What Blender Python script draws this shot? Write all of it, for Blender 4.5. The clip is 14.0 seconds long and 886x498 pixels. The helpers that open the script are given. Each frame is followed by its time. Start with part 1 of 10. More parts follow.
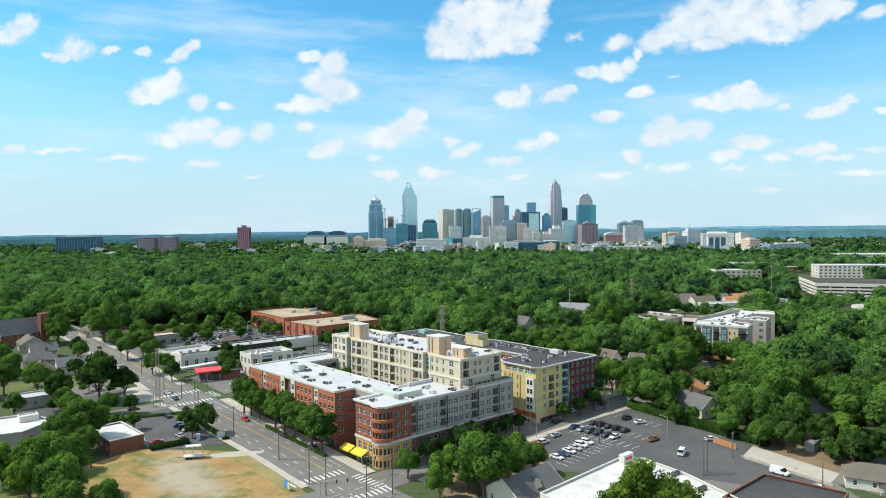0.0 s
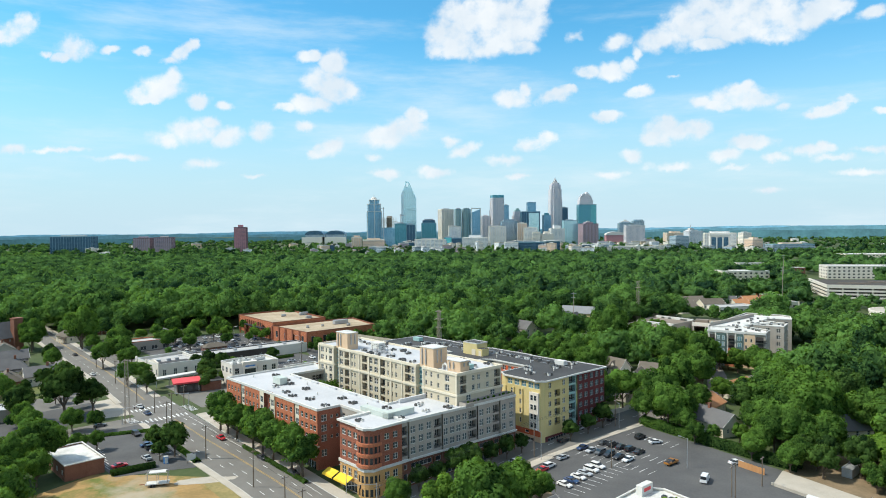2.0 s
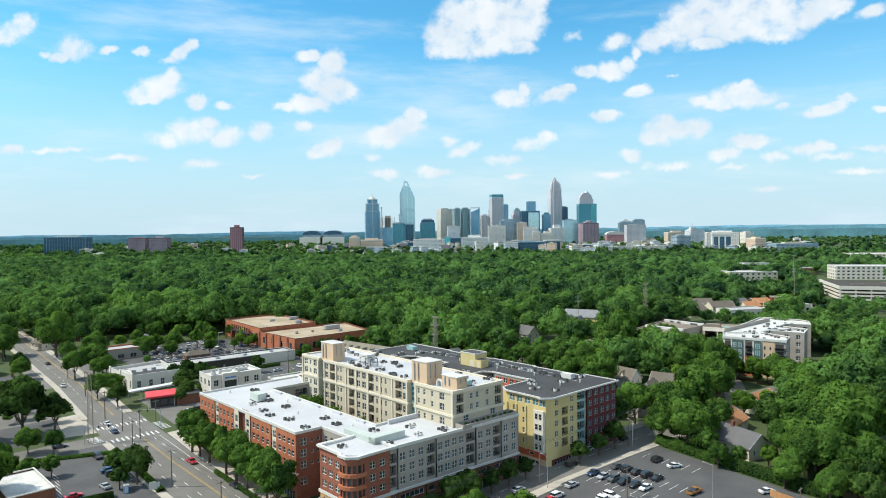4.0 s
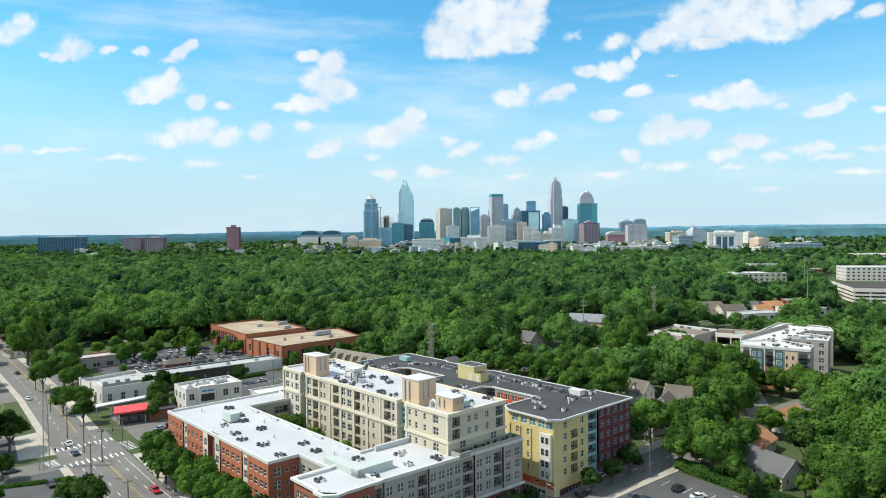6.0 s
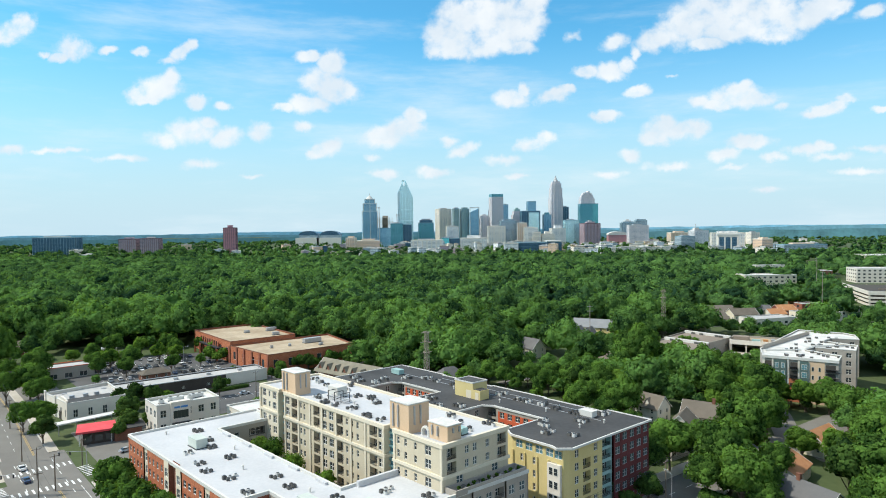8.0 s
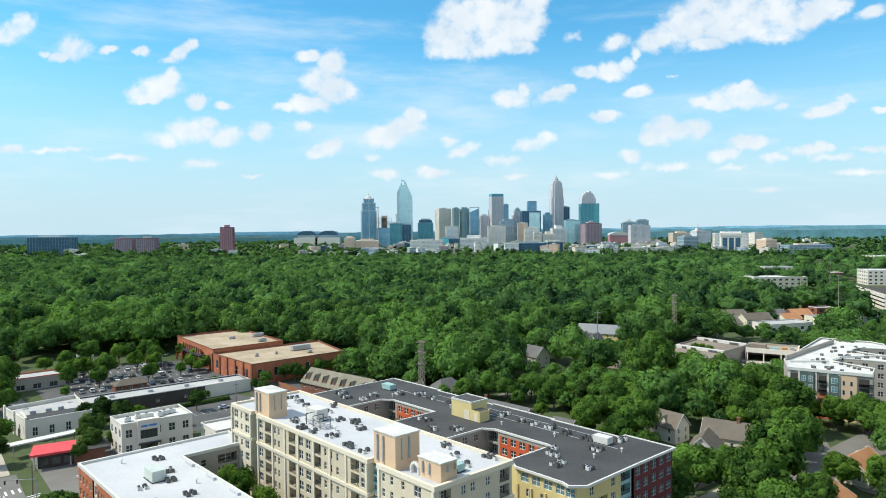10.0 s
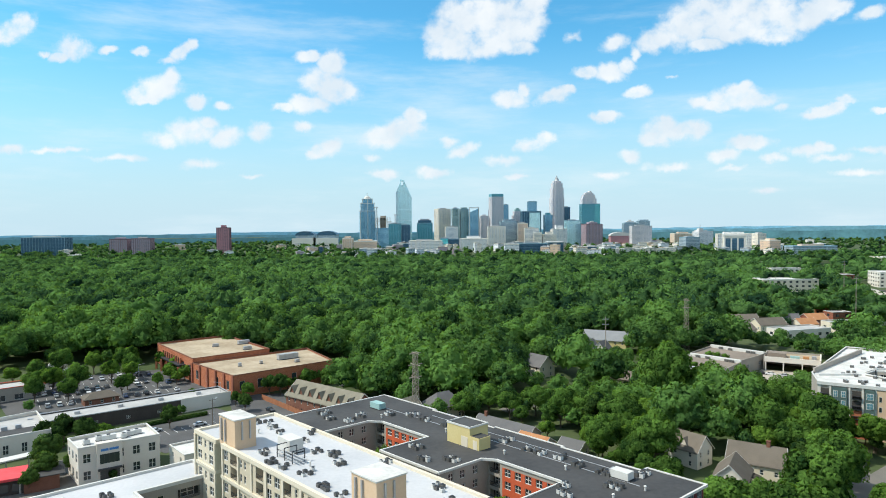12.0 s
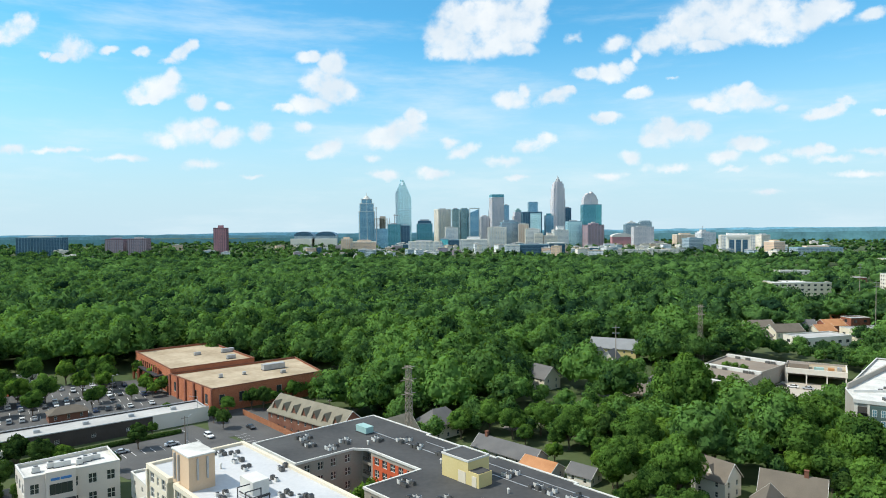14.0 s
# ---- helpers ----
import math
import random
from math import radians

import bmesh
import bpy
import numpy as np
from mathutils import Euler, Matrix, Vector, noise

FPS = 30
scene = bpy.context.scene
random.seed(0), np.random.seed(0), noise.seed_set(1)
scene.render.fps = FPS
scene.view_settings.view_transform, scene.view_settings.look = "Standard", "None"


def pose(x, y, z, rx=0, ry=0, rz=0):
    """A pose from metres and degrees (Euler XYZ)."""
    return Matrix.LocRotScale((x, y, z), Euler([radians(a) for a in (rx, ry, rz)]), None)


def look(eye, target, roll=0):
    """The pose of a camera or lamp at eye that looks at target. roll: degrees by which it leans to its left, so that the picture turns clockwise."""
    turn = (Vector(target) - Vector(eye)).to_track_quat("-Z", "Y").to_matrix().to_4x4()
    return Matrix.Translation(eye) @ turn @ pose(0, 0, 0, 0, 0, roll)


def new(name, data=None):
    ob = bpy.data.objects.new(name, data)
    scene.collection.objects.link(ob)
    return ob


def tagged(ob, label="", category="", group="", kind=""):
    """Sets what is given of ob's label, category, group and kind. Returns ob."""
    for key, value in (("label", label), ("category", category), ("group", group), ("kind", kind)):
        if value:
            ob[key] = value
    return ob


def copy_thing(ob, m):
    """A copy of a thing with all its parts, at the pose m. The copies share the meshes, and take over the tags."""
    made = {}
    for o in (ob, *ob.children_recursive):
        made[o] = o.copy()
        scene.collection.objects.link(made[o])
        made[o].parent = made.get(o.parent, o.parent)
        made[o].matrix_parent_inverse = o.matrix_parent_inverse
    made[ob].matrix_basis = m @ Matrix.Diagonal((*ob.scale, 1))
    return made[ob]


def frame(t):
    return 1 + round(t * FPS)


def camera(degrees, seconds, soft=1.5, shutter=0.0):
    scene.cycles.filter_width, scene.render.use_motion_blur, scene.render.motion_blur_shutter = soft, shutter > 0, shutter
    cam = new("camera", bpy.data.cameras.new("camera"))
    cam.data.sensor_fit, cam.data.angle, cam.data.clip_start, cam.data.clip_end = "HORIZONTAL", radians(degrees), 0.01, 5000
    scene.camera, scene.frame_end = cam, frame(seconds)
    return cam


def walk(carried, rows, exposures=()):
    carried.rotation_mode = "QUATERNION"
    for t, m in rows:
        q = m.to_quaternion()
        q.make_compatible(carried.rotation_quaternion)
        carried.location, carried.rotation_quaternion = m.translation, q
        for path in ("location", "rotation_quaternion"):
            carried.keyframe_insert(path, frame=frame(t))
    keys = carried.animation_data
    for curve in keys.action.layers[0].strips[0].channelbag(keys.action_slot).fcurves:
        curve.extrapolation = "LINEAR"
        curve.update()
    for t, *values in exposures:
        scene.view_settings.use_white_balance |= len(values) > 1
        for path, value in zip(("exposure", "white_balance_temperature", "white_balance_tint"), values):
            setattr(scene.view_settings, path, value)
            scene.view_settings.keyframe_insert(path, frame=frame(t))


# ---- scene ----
cam = camera(68.0, 14.0, soft=1.0)
PATH = [
    (0, (0.06, -1.919, 79.685), (-0.067, 0.076, 79.62), -0.5),
    (0.5, (0.093, 3.861, 79.686), (-0.0337, 5.856, 79.62), -0.5),
    (1, (0.123, 9.642, 79.687), (-0.0033, 11.637, 79.621), -0.5),
    (1.5, (0.151, 15.423, 79.688), (0.025, 17.418, 79.622), -0.5),
    (2, (0.177, 21.203, 79.69), (0.0513, 23.198, 79.624), -0.5),
    (2.5, (0.2, 26.981, 79.692), (0.0756, 28.975, 79.626), -0.6),
    (3, (0.221, 32.756, 79.694), (0.0969, 34.751, 79.628), -0.6),
    (3.2, (0.229, 35.065, 79.695), (0.105, 37.06, 79.628), -0.6),
    (5.5, (0.291, 61.572, 79.708), (0.1681, 63.567, 79.642), -0.6),
    (6, (0.298, 67.317, 79.712), (0.1753, 69.312, 79.645), -0.6),
    (6.5, (0.303, 73.056, 79.716), (0.1805, 75.051, 79.649), -0.6),
    (7, (0.305, 78.786, 79.72), (0.1837, 80.781, 79.653), -0.6),
    (7.5, (0.305, 84.507, 79.724), (0.1839, 86.502, 79.658), -0.6),
    (8, (0.303, 90.218, 79.729), (0.181, 92.213, 79.663), -0.6),
    (10.5, (0.257, 118.604, 79.756), (0.1356, 120.599, 79.69), -0.5),
    (11, (0.24, 124.242, 79.762), (0.1197, 126.237, 79.697), -0.5),
    (11.5, (0.222, 129.865, 79.768), (0.1008, 131.86, 79.703), -0.5),
    (12, (0.201, 135.473, 79.775), (0.0798, 137.468, 79.71), -0.5),
    (12.5, (0.178, 141.064, 79.782), (0.0569, 143.059, 79.718), -0.5),
    (13, (0.152, 146.639, 79.789), (0.0309, 148.634, 79.725), -0.5),
    (13.5, (0.124, 152.195, 79.796), (0.0029, 154.19, 79.733), -0.4),
    (14, (0.094, 157.734, 79.804), (-0.028, 159.729, 79.741), -0.4),
]
walk(cam, [(t, look(eye, target, roll)) for t, eye, target, roll in PATH])

# ---- light ----
SUN_AZ, SUN_EL = (-0.93, -0.12), 52.0
sun_dir = Vector((SUN_AZ[0], SUN_AZ[1], 0)).normalized() * math.cos(radians(SUN_EL)) + Vector((0, 0, math.sin(radians(SUN_EL))))
sun = new("sun", bpy.data.lights.new("sun", "SUN"))
sun.data.energy, sun.data.angle, sun.data.color = 4.55, radians(0.53), (1.0, 0.955, 0.845)
sun.matrix_world = look(sun_dir * 900, (0, 0, 0))

world = bpy.data.worlds.new("sky")
scene.world = world
world.use_nodes = True
wt = world.node_tree
wt.nodes.clear()


def wnode(kind, **values):
    n = wt.nodes.new(kind)
    for k, v in values.items():
        if k == "op":
            n.operation = v
        elif k == "ins":
            for i, x in v.items():
                if isinstance(x, bpy.types.NodeSocket):
                    wt.links.new(x, n.inputs[i])
                else:
                    n.inputs[i].default_value = x
    return n


def wmath(op, a, b=0.0, c=0.0):
    return wnode("ShaderNodeMath", op=op, ins={0: a, 1: b, 2: c}).outputs[0]


def wvec(op, a, b=(0, 0, 0)):
    return wnode("ShaderNodeVectorMath", op=op, ins={0: a, 1: b})


sky = wt.nodes.new("ShaderNodeTexSky")
sky.sky_type, sky.sun_disc = "NISHITA", False
sky.sun_elevation = radians(SUN_EL)
sky.sun_rotation = math.atan2(SUN_AZ[0], SUN_AZ[1])
sky.air_density, sky.dust_density, sky.ozone_density = 1.0, 0.6, 2.5
coord = wt.nodes.new("ShaderNodeTexCoord").outputs["Generated"]
way = wvec("NORMALIZE", coord).outputs["Vector"]
split = wnode("ShaderNodeSeparateXYZ", ins={0: way})
ahead = wmath("MAXIMUM", split.outputs[1], 0.02)
# the sky's plane before the camera: across and up, as tangents
su = wmath("DIVIDE", split.outputs[0], ahead)
sv = wmath("DIVIDE", split.outputs[2], ahead)
plane = wnode("ShaderNodeCombineXYZ", ins={0: su, 1: sv, 2: 0.0}).outputs[0]


def wnoise(vec, scale, detail, rough, off=(0, 0, 0), stretch=(1, 1, 1)):
    v = wvec("ADD", wvec("MULTIPLY", vec, stretch).outputs["Vector"], off).outputs["Vector"]
    return wnode("ShaderNodeTexNoise", ins={"Vector": v, "Scale": scale, "Detail": detail, "Roughness": rough})


warp = wnoise(plane, 34.0, 6, 0.62)
bent = wvec("ADD", plane, wvec("MULTIPLY", wvec("SUBTRACT", warp.outputs["Color"], (0.5, 0.5, 0.5)).outputs["Vector"], (0.022, 0.02, 0)).outputs["Vector"]).outputs["Vector"]
puffs = []


def cloud(u, v, ru, rv, lean=0.0, weight=1.0):
    """One puff of a cumulus cloud: middle, half sizes and lean in the sky's plane."""
    d = wvec("SUBTRACT", bent, (u, v, 0)).outputs["Vector"]
    if lean:
        rot = wt.nodes.new("ShaderNodeVectorRotate")
        rot.rotation_type = "Z_AXIS"
        wt.links.new(d, rot.inputs["Vector"])
        rot.inputs["Angle"].default_value = -radians(lean)
        d = rot.outputs["Vector"]
    n = wvec("LENGTH", wvec("MULTIPLY", d, (1 / ru, 1 / rv, 0)).outputs["Vector"]).outputs["Value"]
    puffs.append(wmath("MULTIPLY", wmath("SUBTRACT", 1.0, n), weight))


def pcloud(x, y, rx, ry, lean=0.0, weight=1.0):
    """The same by the bearing of a lens of 68 degrees that looks level down the street."""
    f = 1162.0
    ang = 0.0637
    a = math.atan2(x - 784, f) - ang
    r = (x - 784) / f
    cloud(math.tan(a), (399 - y - (x - 784) * 0.0083) / f / (math.cos(ang) + r * math.sin(ang)), 1.3 * rx / f * (1 + 0.4 * r * r), 1.36 * ry / f, lean, weight)


# cumulus clouds over the city
pcloud(40, 52, 38, 20, 25); pcloud(20, 64, 28, 13); pcloud(65, 42, 18, 14); pcloud(142, 86, 32, 19); pcloud(118, 100, 18, 9); pcloud(95, 96, 12, 5, 0, 0.7); pcloud(208, 88, 16, 7, 0, 0.8); pcloud(260, 90, 15, 9)
pcloud(332, 90, 26, 11, 35); pcloud(350, 79, 12, 10); pcloud(310, 107, 16, 6, 0, 0.7); pcloud(284, 156, 44, 22, 8); pcloud(312, 138, 17, 16); pcloud(256, 162, 24, 15); pcloud(268, 174, 28, 9)
pcloud(358, 179, 22, 13); pcloud(405, 187, 18, 9, 0, 0.85); pcloud(345, 230, 46, 22, 0, 0.8); pcloud(372, 216, 22, 12, 0, 0.8); pcloud(300, 242, 32, 14, 0, 0.7); pcloud(410, 242, 30, 18, 12, 0.85); pcloud(468, 230, 24, 17, 0, 0.85)
pcloud(556, 99, 26, 11); pcloud(592, 112, 24, 22); pcloud(572, 142, 30, 24); pcloud(602, 162, 38, 22); pcloud(556, 182, 46, 14); pcloud(510, 188, 22, 9); pcloud(622, 160, 18, 18); pcloud(548, 218, 20, 9, 0, 0.7)
pcloud(582, 260, 28, 14, 20); pcloud(562, 271, 18, 9); pcloud(690, 237, 46, 18, 10); pcloud(738, 206, 20, 15); pcloud(722, 224, 38, 18); pcloud(660, 275, 16, 8, 0, 0.6); pcloud(685, 303, 32, 9, 0, 0.8); pcloud(768, 301, 32, 10, 0, 0.8); pcloud(450, 308, 30, 5, 0, 0.6)
pcloud(800, 62, 40, 34); pcloud(852, 30, 70, 40); pcloud(900, 36, 58, 40); pcloud(868, 72, 74, 26); pcloud(935, 40, 34, 36, 20); pcloud(818, 88, 52, 18); pcloud(948, 12, 28, 24); pcloud(915, 84, 40, 13); pcloud(776, 82, 22, 22)
pcloud(1020, 65, 16, 10, 0, 0.7); pcloud(1092, 75, 26, 13, 20, 0.75); pcloud(1042, 127, 24, 11); pcloud(1085, 127, 30, 15); pcloud(1112, 116, 16, 14); pcloud(1127, 95, 9, 16, 0, 0.8)
pcloud(1165, 66, 36, 22, 20); pcloud(1218, 44, 52, 32, 20); pcloud(1272, 22, 62, 32); pcloud(1342, 24, 72, 36); pcloud(1402, 34, 58, 28, 15); pcloud(1442, 20, 50, 24, 20); pcloud(1372, 60, 46, 15); pcloud(1252, 76, 34, 11); pcloud(1484, 18, 26, 12, 30); pcloud(1300, 52, 56, 22); pcloud(1545, 22, 26, 11, 15, 0.85)
pcloud(910, 172, 30, 16); pcloud(930, 159, 12, 12); pcloud(985, 168, 30, 12, 15); pcloud(1010, 158, 14, 8); pcloud(1130, 162, 22, 10, 15); pcloud(1075, 204, 26, 9); pcloud(1195, 135, 10, 5, 0, 0.6)
pcloud(1312, 172, 46, 18); pcloud(1308, 158, 24, 13); pcloud(1345, 176, 28, 13); pcloud(1272, 186, 22, 11); pcloud(1245, 178, 16, 10, 0, 0.85); pcloud(1386, 186, 12, 7, 0, 0.7); pcloud(1470, 191, 34, 9, 15); pcloud(1500, 176, 15, 9); pcloud(1440, 201, 18, 6, 0, 0.85); pcloud(1560, 190, 12, 6)
pcloud(1180, 225, 32, 20); pcloud(1226, 226, 38, 14); pcloud(1160, 242, 26, 17); pcloud(1120, 272, 20, 13, 0, 0.85); pcloud(1184, 212, 13, 12); pcloud(1190, 292, 42, 8, 0, 0.7); pcloud(1286, 271, 28, 11, 10, 0.85); pcloud(1332, 248, 36, 13); pcloud(1370, 276, 22, 8, 0, 0.7); pcloud(1300, 295, 32, 6, 0, 0.7)
pcloud(950, 252, 32, 12, 8, 0.9); pcloud(970, 241, 17, 10); pcloud(825, 263, 26, 11, 15, 0.8); pcloud(800, 246, 18, 9, 0, 0.6); pcloud(890, 281, 32, 9, 0, 0.6); pcloud(1460, 258, 14, 9); pcloud(1430, 264, 34, 9, 0, 0.75); pcloud(1480, 276, 32, 8, 0, 0.7); pcloud(1540, 262, 28, 7, 0, 0.6); pcloud(1525, 301, 40, 6, 0, 0.7)
pcloud(1080, 306, 30, 6, 0, 0.6); pcloud(920, 308, 24, 5, 0, 0.6); pcloud(1360, 335, 20, 5, 0, 0.5); pcloud(30, 262, 26, 9, 0, 0.7); pcloud(110, 263, 60, 5, 0, 0.6); pcloud(210, 276, 60, 6, 0, 0.55); pcloud(360, 288, 42, 8, 0, 0.5)
field = puffs[0]
for p in puffs[1:]:
    field = wmath("MAXIMUM", field, p)
fluff = wnoise(plane, 30.0, 8, 0.58)
field = wmath("ADD", wmath("MINIMUM", wmath("MULTIPLY", field, 2.0), 1.05), wmath("MULTIPLY", wmath("SUBTRACT", fluff.outputs["Fac"], 0.5), 2.3))
ramp_c = wnode("ShaderNodeMapRange", ins={"Value": field, "From Min": 0.02, "From Max": 1.2})
ramp_c.interpolation_type = "SMOOTHSTEP"
# thin veils, all round the sky
veil = wnoise(way, 3.2, 6, 0.62, (3.1, 0.4, 1.7), (1, 1, 5.5))
veil_a = wnode("ShaderNodeMapRange", ins={"Value": veil.outputs["Fac"], "From Min": 0.44, "From Max": 0.8, "To Max": 0.55})
veil_a.interpolation_type = "SMOOTHSTEP"
# white haze low over the land
low = wnode("ShaderNodeMapRange", ins={"Value": split.outputs[2], "From Min": 0.0, "From Max": 0.30, "To Min": 0.95, "To Max": 0.0})
low.interpolation_type = "SMOOTHSTEP"
front = wnode("ShaderNodeMapRange", ins={"Value": split.outputs[1], "From Min": 0.05, "From Max": 0.2})
body = wmath("MULTIPLY", ramp_c.outputs["Result"], front.outputs["Result"])


def wmix(a, b, fac):
    n = wt.nodes.new("ShaderNodeMix")
    n.data_type = "RGBA"
    for i, x in ((0, fac), (6, a), (7, b)):
        if isinstance(x, bpy.types.NodeSocket):
            wt.links.new(x, n.inputs[i])
        else:
            n.inputs[i].default_value = x
    return n.outputs[2]


SKY_STRENGTH = 0.12
tinted = wvec("MULTIPLY", sky.outputs["Color"], (0.62, 1.51, 1.64)).outputs["Vector"]
hazy = wmix(tinted, (5.0, 6.62, 7.6, 1), low.outputs["Result"])
veiled = wmix(hazy, (6.9, 7.9, 8.4, 1), veil_a.outputs["Result"])
under = wnoise(plane, 14.0, 4, 0.55, (0.4, 0.035, 0.0))
lit = wnode("ShaderNodeMapRange", ins={"Value": under.outputs["Fac"], "From Min": 0.35, "From Max": 0.65})
# unseen cumulus added overhead and behind to whiten and lift the fill light
over = wnoise(way, 2.6, 7, 0.6, (0.7, 2.3, 5.1))
fill_cloud_a = wnode("ShaderNodeMapRange", ins={"Value": over.outputs["Fac"], "From Min": 0.42, "From Max": 0.56})
fill_cloud_a.interpolation_type = "SMOOTHSTEP"
up_there = wnode("ShaderNodeMapRange", ins={"Value": split.outputs[2], "From Min": 0.40, "From Max": 0.55})
behind = wnode("ShaderNodeMapRange", ins={"Value": split.outputs[1], "From Min": 0.70, "From Max": 0.45})
beyond = wmath("MULTIPLY", fill_cloud_a.outputs["Result"], wmath("MAXIMUM", up_there.outputs["Result"], behind.outputs["Result"]))
veiled = wmix(veiled, (7.7, 7.9, 8.1, 1), wmath("MULTIPLY", beyond, 0.78))
puff_col = wmix((6.5, 7.25, 7.9, 1), (8.05, 8.35, 8.5, 1), lit.outputs["Result"])
final = wmix(veiled, puff_col, wmath("MULTIPLY", body, 0.93))
bg = wnode("ShaderNodeBackground", ins={"Color": final, "Strength": SKY_STRENGTH})
wo = wt.nodes.new("ShaderNodeOutputWorld")
wt.links.new(bg.outputs[0], wo.inputs["Surface"])
world.cycles.sampling_method = "MANUAL"
world.cycles.sample_map_resolution = 512

# ---- ground relief and helpers ----
def smooth(a):
    a = min(max(a, 0.0), 1.0)
    return a * a * (3 - 2 * a)


def gz(x, y):
    """The height of the ground."""
    return 2.7 + 0.015 * min(max(y - 204, 0), 340) + 2 * smooth(abs(x + 27) / 82)


class Mesh:
    """Corners and faces of one part."""

    def __init__(self):
        self.v, self.f = [], []

    def add(self, vs, fs):
        k = len(self.v)
        self.v += [tuple(p) for p in vs]
        self.f += [tuple(k + i for i in face) for face in fs]
        return self

    def quad(self, a, b, c, d):
        return self.add((a, b, c, d), ((0, 1, 2, 3),))

    def prism(self, poly, z0, z1, top=True, bottom=False):
        n = len(poly)
        vs = [(x, y, z0) for x, y in poly] + [(x, y, z1) for x, y in poly]
        fs = [(i, (i + 1) % n, n + (i + 1) % n, n + i) for i in range(n)]
        if top:
            fs.append(tuple(range(n, 2 * n)))
        if bottom:
            fs.append(tuple(range(n - 1, -1, -1)))
        return self.add(vs, fs)

    def box(self, x0, x1, y0, y1, z0, z1):
        return self.prism([(x0, y0), (x1, y0), (x1, y1), (x0, y1)], z0, z1, True, True)

    def obox(self, c, ax, ay, sx, sy, z0, z1):
        """A box on axes ax, ay (2D) round c (2D) with half sizes sx, sy."""
        p = [(c[0] + i * sx * ax[0] + j * sy * ay[0], c[1] + i * sx * ax[1] + j * sy * ay[1]) for i, j in ((-1, -1), (1, -1), (1, 1), (-1, 1))]
        return self.prism(p, z0, z1, True, True)

    def tube(self, p, q, r0, r1=None, n=8, caps=True):
        p, q = Vector(p), Vector(q)
        r1 = r0 if r1 is None else r1
        d = (q - p).normalized()
        s = d.orthogonal().normalized()
        t = d.cross(s)
        vs = []
        for c, r in ((p, r0), (q, r1)):
            vs += [c + r * (math.cos(k * math.tau / n) * s + math.sin(k * math.tau / n) * t) for k in range(n)]
        fs = [(i, (i + 1) % n, n + (i + 1) % n, n + i) for i in range(n)]
        if caps:
            fs += [tuple(range(n - 1, -1, -1)), tuple(range(n, 2 * n))]
        return self.add(vs, fs)

    def weld(self):
        """Joins corners that lie on one another."""
        seen, to, vs = {}, [], []
        for p in self.v:
            k = (round(p[0], 3), round(p[1], 3), round(p[2], 3))
            if k not in seen:
                seen[k] = len(vs)
                vs.append(p)
            to.append(seen[k])
        self.v, self.f = vs, [tuple(to[i] for i in f) for f in self.f]
        return self

    def data(self, name, material, soft=False):
        me = bpy.data.meshes.new(name)
        me.from_pydata(self.v, [], self.f)
        for m in material if isinstance(material, (list, tuple)) else [material]:
            me.materials.append(m)
        if soft:
            me.polygons.foreach_set("use_smooth", [True] * len(me.polygons))
        me.update()
        return me


def part(name, m, material, parent, label="", at=None, soft=False):
    """One mesh under a thing or a part; m is a Mesh or finished mesh data."""
    ob = new(name, m if isinstance(m, bpy.types.Mesh) else m.data(name, material, soft))
    ob.parent = parent
    if at is not None:
        ob.matrix_basis = at
    return tagged(ob, label)


def thing(name, label, category, at, group="", kind=""):
    ob = new(name)
    ob.empty_display_size = 0.5
    ob.matrix_basis = at
    return tagged(ob, label, category, group, kind)


def solo(name, m, material, label, category="", group="", kind="", at=None, soft=False):
    """A thing or a piece of the setting that is a single mesh."""
    ob = new(name, m if isinstance(m, bpy.types.Mesh) else m.data(name, material, soft))
    if at is not None:
        ob.matrix_basis = at
    return tagged(ob, label, category, group, kind)


